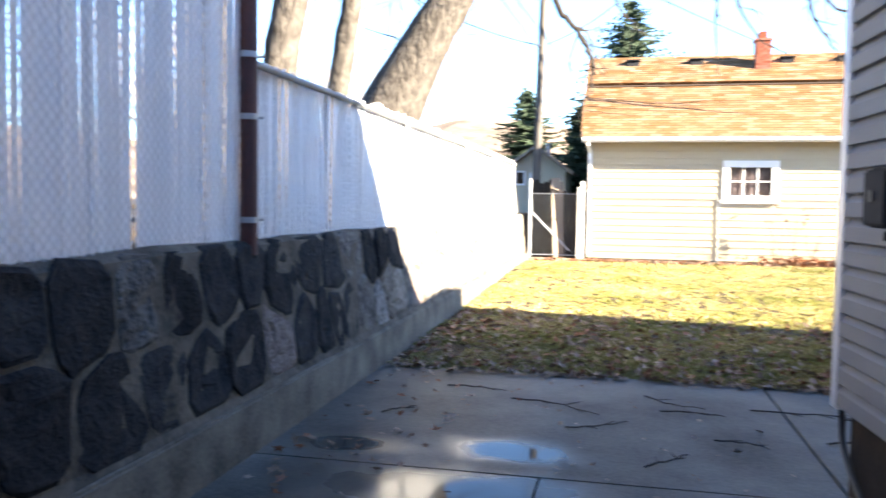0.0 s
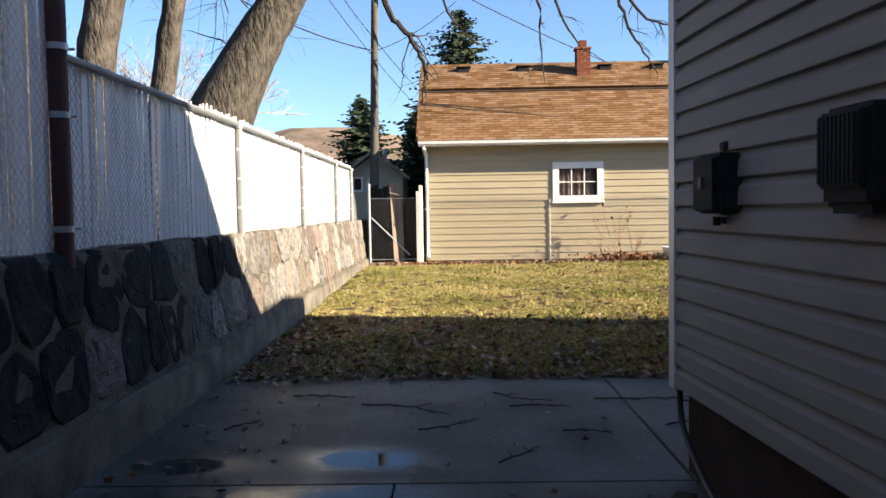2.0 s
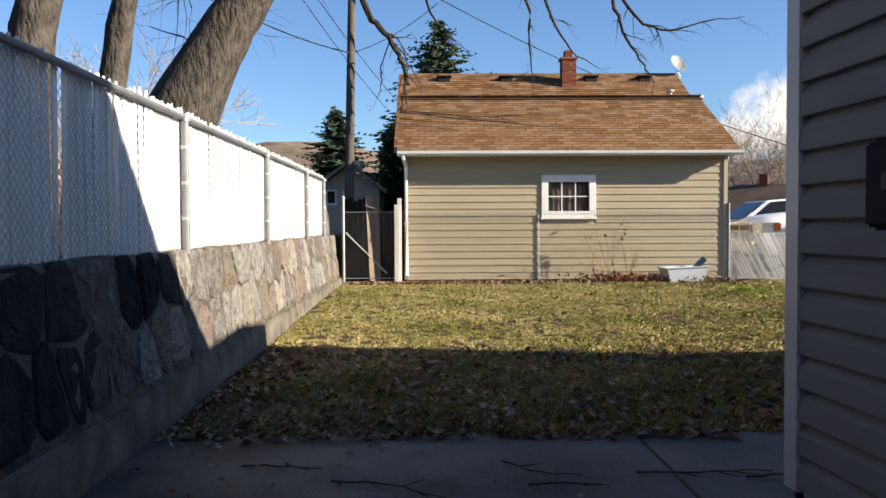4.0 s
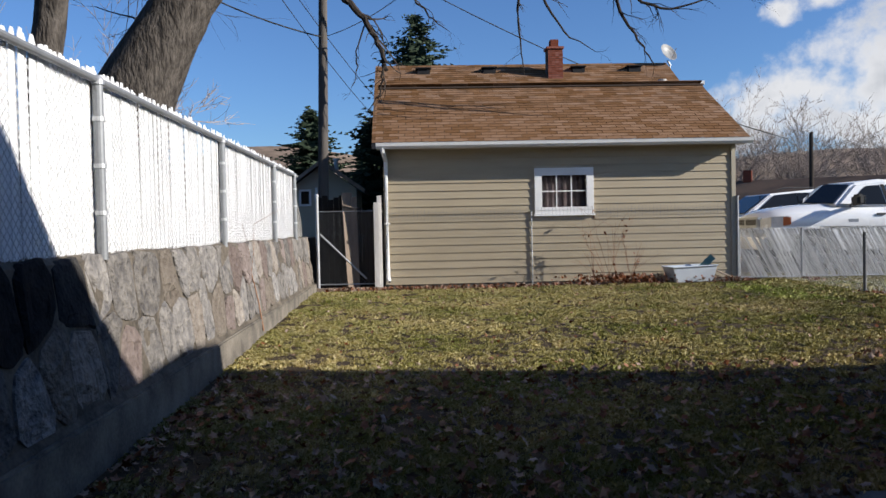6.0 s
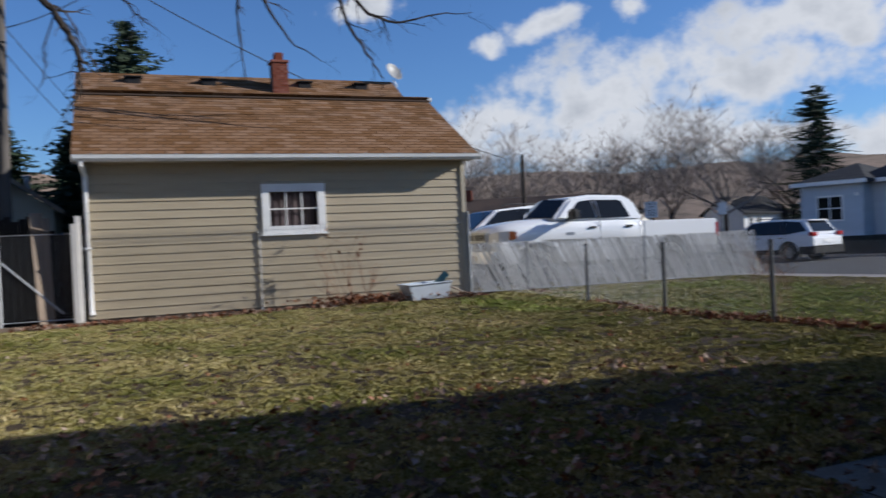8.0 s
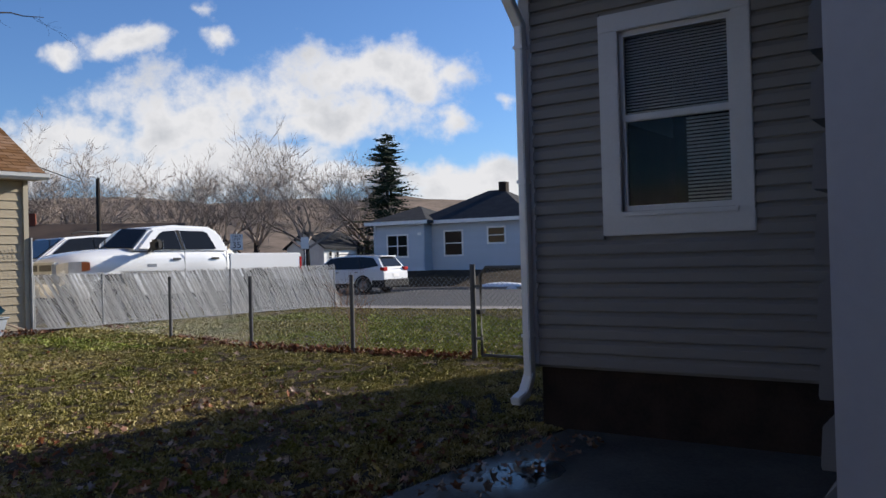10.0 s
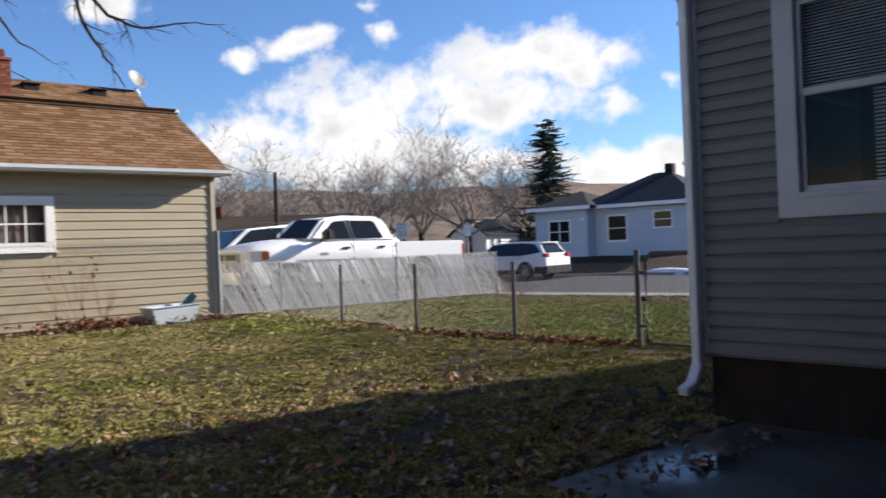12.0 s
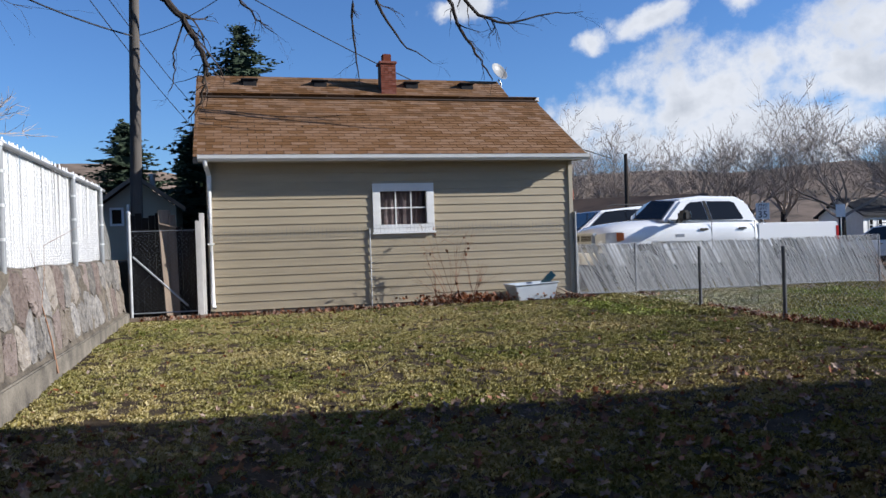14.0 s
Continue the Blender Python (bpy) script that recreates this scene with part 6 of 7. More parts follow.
# ---- houses of the neighbourhood ----
def simple_window(parent, m, x0, x1, z0, z1, trim="white", bars=1):
    w = part("window", Geo().box(x0, x1, -0.05, 0.0, z0, z0 + 0.09).box(x0, x1, -0.05, 0, z1 - 0.09, z1).box(x0, x0 + 0.09, -0.05, 0, z0 + 0.09, z1 - 0.09).box(x1 - 0.09, x1, -0.05, 0, z0 + 0.09, z1 - 0.09), trim, parent)
    w.matrix_basis = m
    part("pane", Geo().box(x0 + 0.09, x1 - 0.09, -0.02, -0.01, z0 + 0.09, z1 - 0.09), "pane", w)
    zm = (z0 + z1) / 2
    part("glazing_bar", Geo().box(x0 + 0.09, x1 - 0.09, -0.035, -0.012, zm - 0.025, zm + 0.025), trim, w)
    for k in range(1, bars):
        x = x0 + (x1 - x0) * k / bars
        part("glazing_bar", Geo().box(x - 0.03, x + 0.03, -0.04, -0.015, z0 + 0.09, z1 - 0.09), trim, w)
    return w


def hip(x0, x1, y0, y1, ze, zr, inset):
    g = Geo()
    ym = (y0 + y1) / 2
    g.add([(x0, y0, ze), (x1, y0, ze), (x1, y1, ze), (x0, y1, ze), (x0 + inset, ym, zr), (x1 - inset, ym, zr), (x0, y0, ze - 0.15), (x1, y0, ze - 0.15), (x1, y1, ze - 0.15), (x0, y1, ze - 0.15)],
          [(0, 1, 5, 4), (1, 2, 5), (2, 3, 4, 5), (3, 0, 4), (0, 6, 7, 1), (1, 7, 8, 2), (2, 8, 9, 3), (3, 9, 6, 0), (6, 9, 8, 7)])
    return g


def build_blue_house():
    # the front runs along local +x and faces local -y
    a, b = Vector((33.05, 15.93, 0)), Vector((34.9, 7.43, 0))
    ang = math.degrees(math.atan2(b.y - a.y, b.x - a.x))
    h = thing("blue_house", "pale blue clapboard bungalow with dark hip roof and white trim", "house", pose(a.x, a.y, 0.45, 0, 0, ang))
    L, H = 8.75, 2.62
    I = Matrix()
    part("wall", Geo().box(3.1, L, 0.9, 7.5, 0.02, H), "blue", h)
    part("wall", Geo().box(0, 3.1, 0.0, 7.5, 0.02, H), "blue", h)
    part("foundation", Geo().box(-0.02, 3.1, -0.03, 7.4, -0.7, 0.03).box(3.1, L, 0.87, 7.4, -0.7, 0.03), "found", h, "dark foundation")
    siding(h, I, 3.1, 0.0, H, 0.225, "blue", [(0.74, 2.16, 0.74, 2.06)], lip=0.05)
    siding(h, pose(3.1, 0.9, 0), L - 3.1, 0.0, H, 0.225, "blue", [(0.74, 1.96, 0.74, 2.21), (3.34, 4.46, 1.34, 2.31)], lip=0.05)
    siding(h, pose(3.1, 0.0, 0, 0, 0, 90), 0.9, 0.0, H, 0.225, "blue", lip=0.05)
    siding(h, pose(L, 0.9, 0, 0, 0, 90), 6.6, 0.0, H, 0.26, "white")
    part("corner_trim", Geo().box(L - 0.06, L + 0.05, 0.82, 0.95, 0, H), "blue", h)
    part("corner_trim", Geo().box(-0.05, 0.06, -0.07, 0.06, 0, H), "blue", h)
    simple_window(h, I, 0.75, 2.15, 0.75, 2.05, "white", 2)
    simple_window(h, pose(3.1, 0.9, 0), 0.75, 1.95, 0.75, 2.2, "white", 1)
    simple_window(h, pose(3.1, 0.9, 0), 3.35, 4.45, 1.35, 2.3, "white", 1)
    part("porch_light", Geo().box(2.75, 2.95, -0.1, 0.0, 1.95, 2.1), "white", h)
    r = part("roof", hip(2.2, L + 0.4, 0.45, 8.0, H + 0.12, 4.5, 3.0), "darkroof", h, "dark hip roof")
    part("fascia", Geo().box(3.3, L + 0.42, 0.40, 0.46, H - 0.06, H + 0.13), "white", r)
    part("roof", hip(-0.4, 3.5, -0.4, 5.5, H + 0.12, 3.7, 1.9), "darkroof", h)
    part("fascia", Geo().box(-0.42, 3.52, -0.45, -0.39, H - 0.06, H + 0.13), "white", r)
    part("chimney", Geo().box(5.9, 6.35, 4.0, 4.5, 3.6, 4.95), "found", r, "dark brick chimney", bevel=0.02)


build_blue_house()


def cottage(name, label, x, y, rz, L, D, H, rise, wallm, roofm, wins, z=0.0, chimney=None):
    h = thing(name, label, "house", pose(x, y, z, 0, 0, rz))
    part("wall", Geo().box(0, L, 0, D, -0.5, H), wallm, h)
    part("gable", Geo().prism([(0, 0, H), (0, D, H), (0, D / 2, H + rise)], (1, 0, 0), L), wallm, h)
    for s in (0, 1):
        y0 = -0.35 if s == 0 else D + 0.35
        e = H - 0.35 * rise / (D / 2)
        part("roof", Geo().prism([(-0.3, y0, e), (-0.3, D / 2, H + rise), (-0.3, D / 2, H + rise + 0.14), (-0.3, y0, e + 0.14)], (1, 0, 0), L + 0.6), roofm, h)
    for x0, x1, z0, z1 in wins:
        simple_window(h, Matrix(), x0, x1, z0, z1)
    if chimney:
        part("chimney", Geo().box(chimney, chimney + 0.6, D / 2 - 0.3, D / 2 + 0.3, H, H + rise + 0.9), "brick", h, "red brick chimney", bevel=0.02)
    return h


cottage("cream_cottage", "small cream cottage with dark gabled roof", 43.5, 56.1, -68, 6.0, 6, 2.1, 1.5, "cream", "brownroof", [(1.2, 2.0, 0.8, 1.9), (3.2, 4.0, 0.8, 1.9)])
cottage("white_cottage", "small white cottage with dark roof and narrow windows", 54.8, 43.8, 6, 5.6, 5, 2.1, 1.5, "white", "darkroof", [(0.6, 1.2, 0.6, 1.7), (1.7, 2.3, 0.6, 1.7)], 0.4)
cottage("dark_roof_house", "low house with long brown roof and brick chimney", 21.5, 41.5, -30, 13.5, 9, 1.9, 2.3, "blue", "brownroof", [(1, 2, 0.6, 1.6)], chimney=3.0)
cottage("grey_roof_house", "low house with dark grey roof", 40.5, 53.5, -32, 6, 8, 2.0, 1.7, "cream", "darkroof", [(1, 2, 0.6, 1.6)])
cottage("white_garage", "small white outbuilding with a dark roof", 61.0, 42.5, 6, 3.6, 4, 2.0, 1.2, "white", "darkroof", [(1.0, 2.2, 0.8, 1.7)])


def letters(parent, text, size, m, material="ink"):
    cu = bpy.data.curves.new("lettering", "FONT")
    cu.body, cu.size, cu.align_x, cu.align_y, cu.extrude = text, size, "CENTER", "CENTER", 0.002
    tmp = bpy.data.objects.new("lettering", cu)
    scene.collection.objects.link(tmp)
    me = bpy.data.meshes.new_from_object(tmp.evaluated_get(bpy.context.evaluated_depsgraph_get()))
    bpy.data.objects.remove(tmp)
    me.materials.clear()
    me.materials.append(M[material])
    ob = new("lettering", me)
    ob.parent = parent
    ob.matrix_basis = m


def build_signs():
    s = thing("speed_limit_sign", "white speed limit sign on a post beside the street", "road sign", pose(25.5, 18.4, -0.22, 0, 0, -37))
    part("sign_post", Geo().tube([(0, 0.03, 0), (0, 0.03, 2.95)], 0.03, 8), "galv", s)
    part("plate", Geo().box(-0.31, 0.31, -0.012, 0.012, 2.05, 2.85), "white", s, bevel=0.005)
    letters(s, "SPEED", 0.17, pose(0, -0.014, 2.74, 90, 0, 0))
    letters(s, "LIMIT", 0.17, pose(0, -0.014, 2.58, 90, 0, 0))
    letters(s, "35", 0.46, pose(0, -0.014, 2.28, 90, 0, 0))
    s = thing("small_sign", "pale blank sign plate on a post", "road sign", pose(30.3, 18.7, -0.1, 0, 0, -42))
    part("sign_post", Geo().tube([(0, 0.03, -0.3), (0, 0.03, 2.6)], 0.03, 8), "galv", s)
    part("plate", Geo().box(-0.22, 0.22, -0.012, 0.012, 1.95, 2.6), "white", s, bevel=0.005)
    p = thing("wooden_pole", "dark wooden pole standing beyond the pickup", "utility pole", pose(28.5, 37.8, 0))
    part("shaft", Geo().tube([(0, 0, -0.3), (0, 0, 7.3)], [0.17, 0.13], 10), "twig", p)
    part("street_lamp_arm", Geo().tube([(0, 0, 7.2), (-0.5, -0.3, 7.4), (-0.9, -0.5, 7.35)], 0.04, 6), "galv", p)
    s = thing("snow_patch", "patch of old snow on the far verge", "snow", pose(31.0, 5.9, -0.22))
    g = lathe(Geo(), [(1.5, -0.3), (1.4, 0.05), (1.0, 0.16), (0.5, 0.22), (0.001, 0.24)], Matrix.Diagonal((0.4, 0.9, 0.7, 1)), 18)
    g.v = [(x + 0.2 * noise.noise((x, y, 1)), y + 0.2 * noise.noise((x, y, 5)), z) for x, y, z in g.v]
    part("heap", g, "snow", s, smooth=True)


build_signs()


# ---- far trees and hills ----
def far_tree(x, y, z, h, seed, label, spread=1.0):
    t = thing("bare_tree", label, "tree", pose(x, y, z), group="bare trees beyond the street")
    rng = random.Random(seed)
    g, c = Geo(), Geo()
    g.tube([(0, 0, -0.4), (0.05, 0, h * 0.12), (0.1, 0.05, h * 0.26)], [h * 0.036, h * 0.028, h * 0.022], 8)
    part("trunk", g, "twig", t)
    for k in range(7):
        a = 2 * math.pi * k / 7 + rng.uniform(-0.3, 0.3)
        d = Vector((math.cos(a) * spread, math.sin(a) * spread, rng.uniform(0.6, 1.5))).normalized()
        branch(c, Vector((0.1, 0.05, h * rng.uniform(0.18, 0.27))), d, h * rng.uniform(0.34, 0.46), h * 0.013, rng, 4, 4, 0.24, -0.03, 3, 0.014)
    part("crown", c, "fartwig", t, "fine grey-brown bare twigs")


for i, (x, y, h, s) in enumerate([(38, 42, 9.6, 1.0), (33, 47, 10.2, 1.1), (28, 50, 10.6, 1.0), (46.5, 37, 10.5, 1.0), (53, 36, 11.0, 0.95), (24, 53, 10.4, 1.0), (43, 44, 10.0, 1.2),
                                  (36, 58, 12.5, 1.1), (49, 47, 11.5, 1.1), (60, 44, 11.5, 1.0), (21, 47, 8.5, 1.0), (19, 60, 11.0, 1.0), (26, 62, 11.5, 1.1), (31, 64, 12.0, 1.0), (16, 52, 9.0, 1.0)]):
    far_tree(x, y, 0, h, 60 + i, "bare winter street tree with a fine twiggy crown", s)
far_tree(-22, 32, 1, 10, 90, "bare winter tree far behind the fence")
far_tree(-13, 22, 1, 8.5, 91, "bare winter tree far behind the fence")
far_tree(-19, 14, 1, 9.0, 92, "bare winter tree far behind the fence")


def build_hills():
    g = Geo()
    n, rows = 130, 9
    for j in range(rows):
        f = j / (rows - 1)
        for i in range(n + 1):
            a = radians(-100 + 250 * i / n)
            d = 260 + 190 * f
            az = math.degrees(a)
            top = 0.078 + 0.03 * math.exp(-((az + 9) / 7) ** 2) + 0.010 * noise.noise((a * 9, 2, 0)) + 0.012 * noise.noise((a * 3, 7, 0)) - 0.012 * smooth_step(45, 70, az)
            zz = top * d * (f ** 0.75) * (1 + 0.10 * noise.noise((a * 20, f * 4, 3))) - (1 - f) * 2
            g.v.append((0.5 + d * math.sin(a), -15 + d * math.cos(a), zz))
    w = n + 1
    for j in range(rows - 1):
        for i in range(n):
            q = j * w + i
            g.f.append((q, q + 1, q + w + 1, q + w))
    ob = part("backdrop_hills", g, "hill", None, "dry brown hills with dark scrub", smooth=True)
    ob["kind"] = "structure"


build_hills()


# ---- unseen plain houses, added to close the place behind and block sky light ----
cottage("sky_block_west", "unseen plain brown house added behind the fence to block sky light", -4.2, -33, 90, 19, 8, 5.2, 2.6, "plank", "brownroof", [], 0.9)
cottage("sky_block_south", "unseen plain brown house added to close the drive and block sky light", -3.6, -33, 0, 14, 7, 4.6, 2.4, "brownroof", "brownroof", [], -0.2)


# ---- things along the garage wall ----
def build_clutter():
    t = thing("plastic_tub", "clear plastic storage tub holding a teal cover beside the garage", "storage tub", pose(6.12, -0.42, 0.03, 0, -2, 4) @ Matrix.Diagonal((0.92, 1, 0.86, 1)))
    g = Geo()
    g.add([(-0.42, -0.22, 0), (0.40, -0.22, 0), (0.40, 0.22, 0), (-0.42, 0.22, 0), (-0.52, -0.28, 0.36), (0.48, -0.28, 0.36), (0.48, 0.28, 0.36), (-0.52, 0.28, 0.36),
           (-0.49, -0.25, 0.36), (0.45, -0.25, 0.36), (0.45, 0.25, 0.36), (-0.49, 0.25, 0.36), (-0.39, -0.19, 0.02), (0.37, -0.19, 0.02), (0.37, 0.19, 0.02), (-0.39, 0.19, 0.02)],
          [(3, 2, 1, 0), (0, 1, 5, 4), (1, 2, 6, 5), (2, 3, 7, 6), (3, 0, 4, 7), (4, 5, 9, 8), (5, 6, 10, 9), (6, 7, 11, 10), (7, 4, 8, 11), (8, 9, 13, 12), (9, 10, 14, 13), (10, 11, 15, 14), (11, 8, 12, 15), (12, 13, 14, 15)])
    part("tub", g, "tub", t, bevel=0.01)
    part("rim", Geo().tube([(-0.53, -0.29, 0.365), (0.49, -0.29, 0.365), (0.49, 0.29, 0.365), (-0.53, 0.29, 0.365), (-0.53, -0.29, 0.365)], 0.014, 6), "tub", t)
    c = thing("teal_cover", "crumpled teal plastic cover heaped in the tub", "plastic cover", pose(6.30, -0.42, 0.22, 0, -8, 8))
    g = Geo()
    for i in range(9):
        for j in range(5):
            x, y = -0.34 + i * 0.085, -0.16 + j * 0.08
            g.v.append((x, y, 0.05 + 0.10 * noise.noise((x * 5, y * 6, 2)) + 0.20 * (i / 8) ** 2))
    for i in range(8):
        for j in range(4):
            a = i * 5 + j
            g.f.append((a, a + 1, a + 6, a + 5))
    part("sheet", g, "teal", c, smooth=True)
    s = thing("stick", "pale wooden stick leaning by the tub", "stick")
    part("shaft", Geo().tube([(6.55, -0.55, 0.26), (7.05, -0.45, 0.05)], 0.018, 7), "plank", s)
    b = thing("dry_shrub", "bare reddish shrub stalks growing by the garage wall", "shrub", pose(4.6, -0.5, 0.02))
    rng = random.Random(44)
    g = Geo()
    for k in range(13):
        d = Vector((rng.uniform(-0.55, 0.6), rng.uniform(-0.15, 0.1), 1)).normalized()
        branch(g, Vector((rng.uniform(-0.45, 0.4), rng.uniform(-0.1, 0.05), 0)), d, rng.uniform(0.6, 1.25), 0.007, rng, 1, 3, 0.12, 0.0, 4)
    part("stalk", g, "stalk", b)
    lf = Geo()
    for k in range(26):
        v = rng.choice(g.v)
        m = Matrix.Translation(v) @ Euler((rng.uniform(0, 6), rng.uniform(0, 6), rng.uniform(0, 6))).to_matrix().to_4x4()
        r = rng.uniform(0.025, 0.05)
        lf.add([m @ Vector(p) for p in [(0, -r, 0), (r * 0.7, 0, 0.008), (0, r * 1.3, 0), (-r * 0.7, 0, 0.008)]], [(0, 1, 2, 3)])
    part("leaves", lf, "leafred", b, "few withered red leaves")
    w = thing("dry_weed", "tall straw-coloured dead weed by the fence", "weed", pose(8.4, -7.3, 0))
    g = Geo()
    for k in range(16):
        d = Vector((rng.uniform(-0.3, 0.3), rng.uniform(-0.3, 0.3), 1)).normalized()
        branch(g, Vector((rng.uniform(-0.15, 0.15), rng.uniform(-0.15, 0.15), 0)), d, rng.uniform(0.4, 0.85), 0.004, rng, 1, 3, 0.12, 0.0, 3)
    part("stalk", g, "stalk", w)
    v = thing("vine_stem", "dry vine stem climbing the stone wall", "vine")
    g = Geo()
    branch(g, Vector((-1.36, -6.4, 0.0)), Vector((-0.1, 0.05, 1)), 0.9, 0.012, rng, 2, 2, 0.08, 0, 5)
    part("stem", g, "stalk", v)


build_clutter()


def build_sticks():
    rng = random.Random(9)
    for k, (x, y, rz, L) in enumerate([(-0.62, -13.05, 5, 0.5), (-0.05, -13.35, -12, 0.75), (0.95, -13.0, -40, 0.55), (1.05, -13.45, 25, 0.45), (1.7, -13.25, -14, 0.8), (2.3, -13.35, -5, 0.6), (0.4, -14.05, 10, 0.5), (1.35, -14.1, -30, 0.35), (2.05, -14.0, 20, 0.3), (-0.9, -14.0, 40, 0.3), (0.9, -14.75, 70, 0.4)]):
        s = thing("fallen_twig", "thin dark fallen twig lying on the wet concrete", "twig", pose(x, y, -0.158, 0, 0, rz), group="twigs on the patio")
        g = Geo()
        p, d = Vector((0, 0, 0.006)), Vector((1, 0, 0))
        pts = [p.copy()]
        for i in range(7):
            d = (d + Vector((0, rng.uniform(-0.35, 0.35), 0))).normalized()
            p = p + d * L / 7
            pts.append(Vector((p.x, p.y, 0.006 + 0.006 * (i % 2))))
        g.tube(pts, [0.007 - 0.0006 * i for i in range(8)], 5)
        for i in (2, 4, 5):
            e = Vector((1, rng.choice((-1, 1)) * rng.uniform(0.5, 1.2), 0.1)).normalized()
            g.tube([pts[i], pts[i] + e * L * 0.12, pts[i] + e * L * 0.2], [0.004, 0.003, 0.002], 4)
        part("twig", g, "twig", s)
    # stick lying in the lawn
    s = thing("lawn_stick", "grey fallen branch lying in the lawn", "twig")
    g = Geo()
    branch(g, Vector((1.5, -8.0, -0.02)), Vector((0.6, 0.7, 0.02)).normalized(), 0.9, 0.008, rng, 1, 3, 0.1, 0, 5)
    part("twig", g, "twig", s)


build_sticks()


# ---- grass and fallen leaves ----
def build_grass():
    rng = np.random.default_rng(5)
    V, F = [], []

    def field(x0, x1, y0, y1, n, hmin, hmax, w, V=V, F=F):
        xs, ys = rng.uniform(x0, x1, n), rng.uniform(y0, y1, n)
        for x, y in zip(xs, ys):
            p = noise.noise((x * 1.1, y * 1.1, 0)) + 0.6 * noise.noise((x * 3.7, y * 3.7, 4)) + 0.15
            tuft = noise.noise((x * 6.5, y * 6.5, 8)) + 0.55 * noise.noise((x * 15, y * 15, 3))
            if 0.55 * p + tuft < rng.uniform(-0.10, 0.16) or (-1.42 < x < 0 and y > -0.5) or (3.85 < x < 6.65 and y < -11.9):
                continue
            z = gz(x, y) + noise.noise((x * 0.7, y * 0.7, 0)) * 0.03
            h0 = hmin + (hmax - hmin) * max(0, min(1.3, 0.5 * p + 0.25 + 1.5 * tuft))
            for _ in range(4):
                a = rng.uniform(0, 6.283)
                h, lean = h0 * rng.uniform(0.6, 1.2), rng.uniform(0.3, 1.5)
                bx, by = x + rng.normal(0, 0.026), y + rng.normal(0, 0.026)
                c, s = math.cos(a), math.sin(a)
                i = len(V)
                V.extend([(bx - s * w, by + c * w, z - 0.008), (bx + s * w, by - c * w, z - 0.008), (bx + c * h * lean * 0.5 , by + s * h * lean * 0.5, z + h * 0.75), (bx + c * h * lean, by + s * h * lean, z + h * (1.05 - 0.4 * lean))])
                F.extend([(i, i + 1, i + 2), (i + 1, i + 3, i + 2)])
    field(-1.36, 8.2, -12.36, -0.45, 230000, 0.009, 0.036, 0.0034)
    field(8.0, 17.5, -12.0, 2.0, 40000, 0.02, 0.05, 0.007)
    field(7.0, 10.5, -5.0, -0.5, 12000, 0.03, 0.07, 0.005)
    field(-1.36, 5.0, -12.4, -9.5, 12000, 0.02, 0.05, 0.003)
    me = bpy.data.meshes.new("grass")
    me.from_pydata(V, [], F)
    me.materials.append(M["grass"])
    tagged(new("grass", me), "short patchy winter grass, green and straw-coloured", "grass", kind="stuff")
    V2, F2 = [], []
    field(6.2, 12.5, -4.6, -1.2, 9000, 0.025, 0.06, 0.006, V2, F2)
    field(8.0, 13.0, -11.6, -4.6, 24000, 0.02, 0.05, 0.007, V2, F2)
    me = bpy.data.meshes.new("green_grass")
    me.from_pydata(V2, [], F2)
    me.materials.append(M["lush"])
    tagged(new("green_grass", me), "brighter green patches of winter grass beside the fence", "grass", kind="stuff")
    V3, F3 = [], []
    field(11.0, 17.4, -12.5, 3.0, 34000, 0.012, 0.03, 0.010, V3, F3)
    me = bpy.data.meshes.new("dry_verge")
    me.from_pydata(V3, [], F3)
    me.materials.append(M["verge"])
    tagged(new("dry_verge", me), "bleached dry grass and litter along the street verge", "dead grass", kind="stuff")
    # flattened dead thatch between the tufts
    n = 70000
    xs, ys = rng.uniform(-1.36, 14.0, n), rng.uniform(-12.36, -0.4, n)
    an, ln, up = rng.uniform(0, 6.283, n), rng.uniform(0.02, 0.07, n), rng.uniform(0.002, 0.022, n)
    V, F = [], []
    for x, y, a, l, u in zip(xs, ys, an, ln, up):
        if noise.noise((x * 2.3, y * 2.3, 11)) < -0.18 or (x < 0 and y > -0.5):
            continue
        z = gz(x, y) + noise.noise((x * 0.7, y * 0.7, 0)) * 0.03
        c, s, i = math.cos(a), math.sin(a), len(V)
        V.extend([(x - s * 0.003, y + c * 0.003, z + 0.002), (x + s * 0.003, y - c * 0.003, z + 0.002), (x + c * l, y + s * l, z + 0.003 + u)])
        F.append((i, i + 1, i + 2))
    me = bpy.data.meshes.new("thatch")
    me.from_pydata(V, [], F)
    me.materials.append(M["thatch"])
    tagged(new("thatch", me), "flattened straw-brown dead grass between green tufts", "dead grass", kind="stuff")


build_grass()


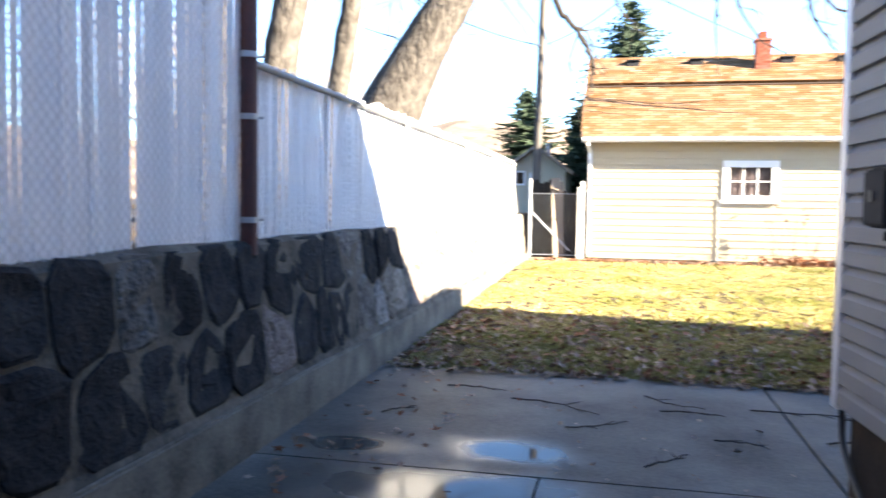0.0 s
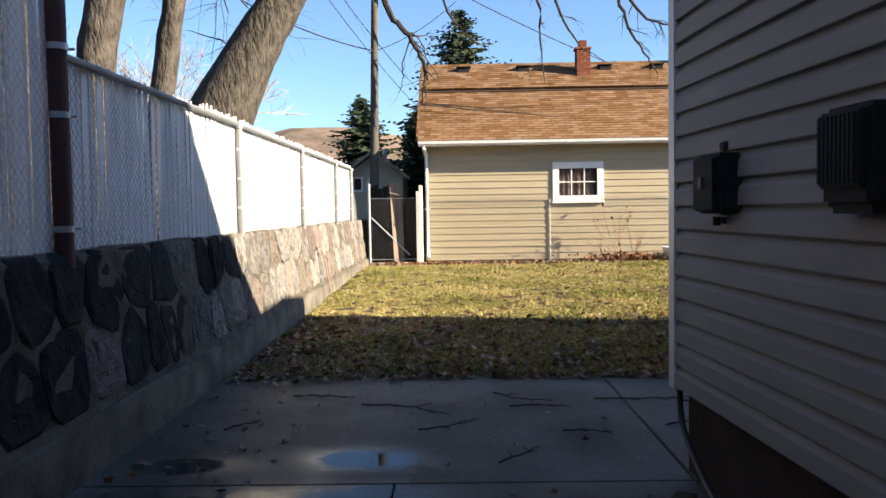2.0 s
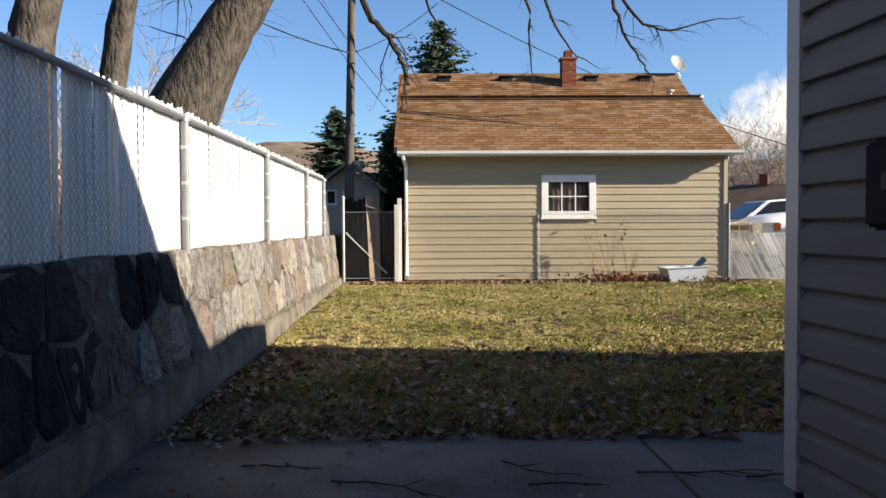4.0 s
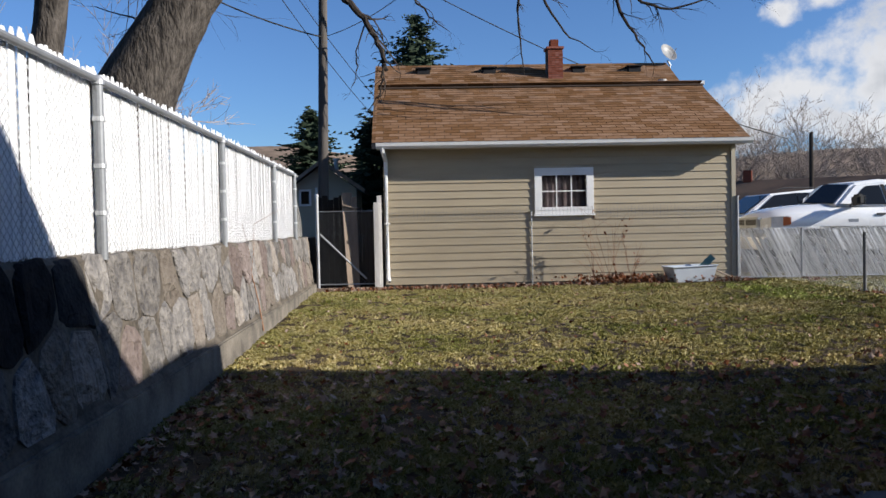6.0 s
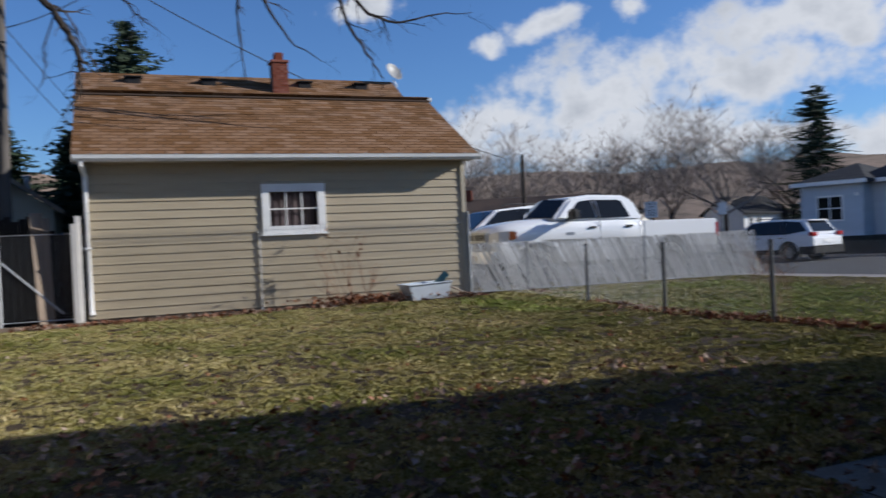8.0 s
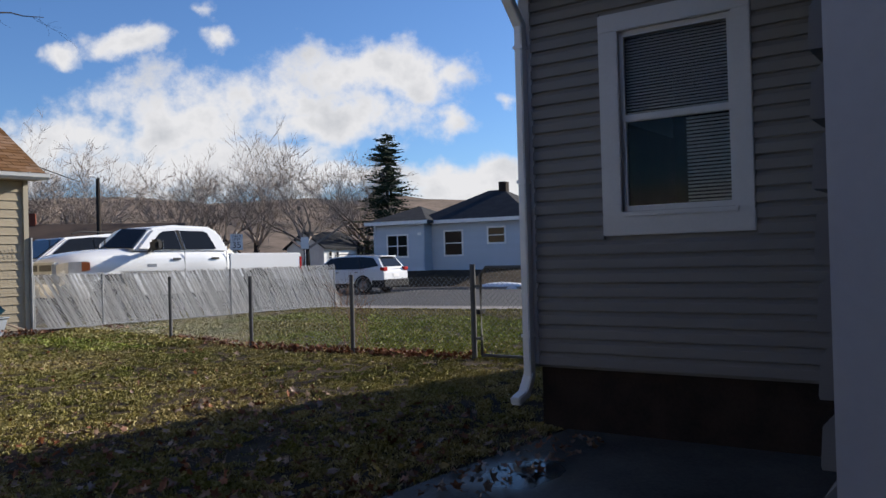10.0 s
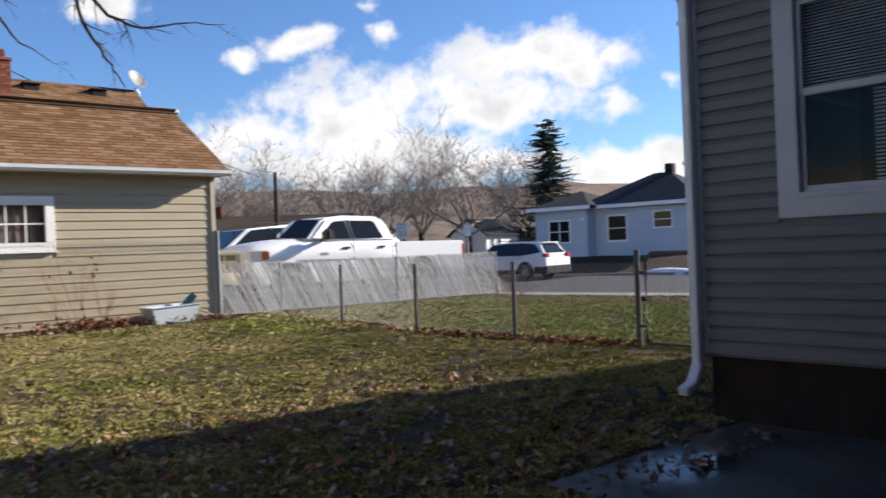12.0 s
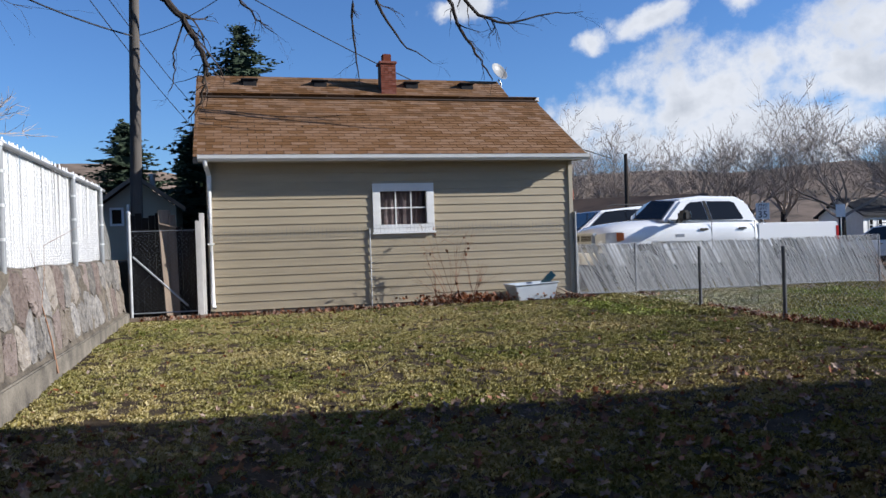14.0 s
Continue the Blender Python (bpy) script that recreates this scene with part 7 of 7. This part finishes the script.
def build_leaves():
    rng = random.Random(17)

    def leaf(geo, x, y, z, r, flat=0.5):
        r *= 0.78
        m = Matrix.Translation((x, y, z)) @ Euler((rng.gauss(0, flat), rng.gauss(0, flat), rng.uniform(0, 6.28))).to_matrix().to_4x4()
        pts, k = [], 10
        curl = rng.uniform(-0.6, 1.2)
        for i in range(k):
            a = 2 * math.pi * i / k
            q = r * (1.0 if i % 2 == 0 else 0.55) * (1.25 if i == 0 else 1)
            px, py = q * math.cos(a), 0.8 * q * math.sin(a)
            pts.append(m @ Vector((px, py, curl * py * py / r + 0.2 * curl * abs(px))))
        c = m @ Vector((0, 0, 0))
        geo.add([c] + pts, [(0, i + 1, (i + 1) % k + 1) for i in range(k)])

    tan, red = Geo(), Geo()
    for _ in range(2600):
        x = -1.3 + 7.0 * rng.random() ** 1.3
        y = -12.45 + 3.6 * rng.random() ** 1.2
        leaf(tan if rng.random() < 0.6 else red, x, y, gz(x, y) + rng.uniform(0.02, 0.06), rng.uniform(0.03, 0.062))
    for _ in range(1100):
        x, y = rng.uniform(-1.3, 8.0), rng.uniform(-9.5, -0.5)
        leaf(tan if rng.random() < 0.55 else red, x, y, gz(x, y) + rng.uniform(0.015, 0.05), rng.uniform(0.022, 0.045))
    for _ in range(950):
        x = rng.uniform(-1.2, 7.4)
        y = -0.55 + rng.gauss(0, 0.13)
        k = math.exp(-((x - 4.7) / 0.7) ** 2) + 0.6 * math.exp(-((x - 6.4) / 0.6) ** 2)
        leaf(red if rng.random() < 0.6 else tan, x, min(-0.12, y), gz(x, y) + rng.uniform(0.02, 0.07 + 0.16 * k), rng.uniform(0.035, 0.06), 0.9)
    for _ in range(500):
        x = 4.7 + rng.gauss(0, 0.55)
        leaf(red, x, -0.45 + rng.gauss(0, 0.14), rng.uniform(0.03, 0.2), rng.uniform(0.035, 0.06), 1.0)
    line = [(8.62, 0.0), (7.80, -3.67), (7.50, -6.12), (7.66, -7.94), (7.95, -9.62)]
    for k in range(900):
        i = rng.choice([0, 1, 2, 2, 3, 3])
        a, b, t = line[i], line[i + 1], rng.random()
        if i < 1 and t > 0.35:
            continue
        x, y = a[0] + (b[0] - a[0]) * t + rng.gauss(0, 0.06), a[1] + (b[1] - a[1]) * t + rng.gauss(0, 0.06)
        leaf(red, x, y, gz(x, y) + rng.uniform(0.01, 0.09), rng.uniform(0.03, 0.055), 0.9)
    for _ in range(90):
        x = -1.25 + rng.expovariate(2.2)
        y = rng.uniform(-16.5, -12.4)
        leaf(tan if rng.random() < 0.7 else red, x, y, -0.15 + rng.uniform(0, 0.02), rng.uniform(0.03, 0.06), 0.3)
    for _ in range(260):
        x, y = rng.uniform(-1.3, 2.6), -12.36 - abs(rng.gauss(0, 0.09))
        leaf(tan, x, y, -0.145, rng.uniform(0.035, 0.065), 0.35)
    for _ in range(70):
        x, y = rng.uniform(-1.1, 1.9), rng.uniform(-15.6, -12.4)
        leaf(tan, x, y, -0.152, rng.uniform(0.015, 0.04), 0.3)
    tagged(part("leaf_litter", tan, "leaf"), "pale dry fallen leaves scattered over the lawn", "leaves", kind="stuff")
    tagged(part("red_leaf_litter", red, "leafred"), "red-brown fallen leaves drifted along fence and wall", "leaves", kind="stuff")


build_leaves()


build_stone_wall()
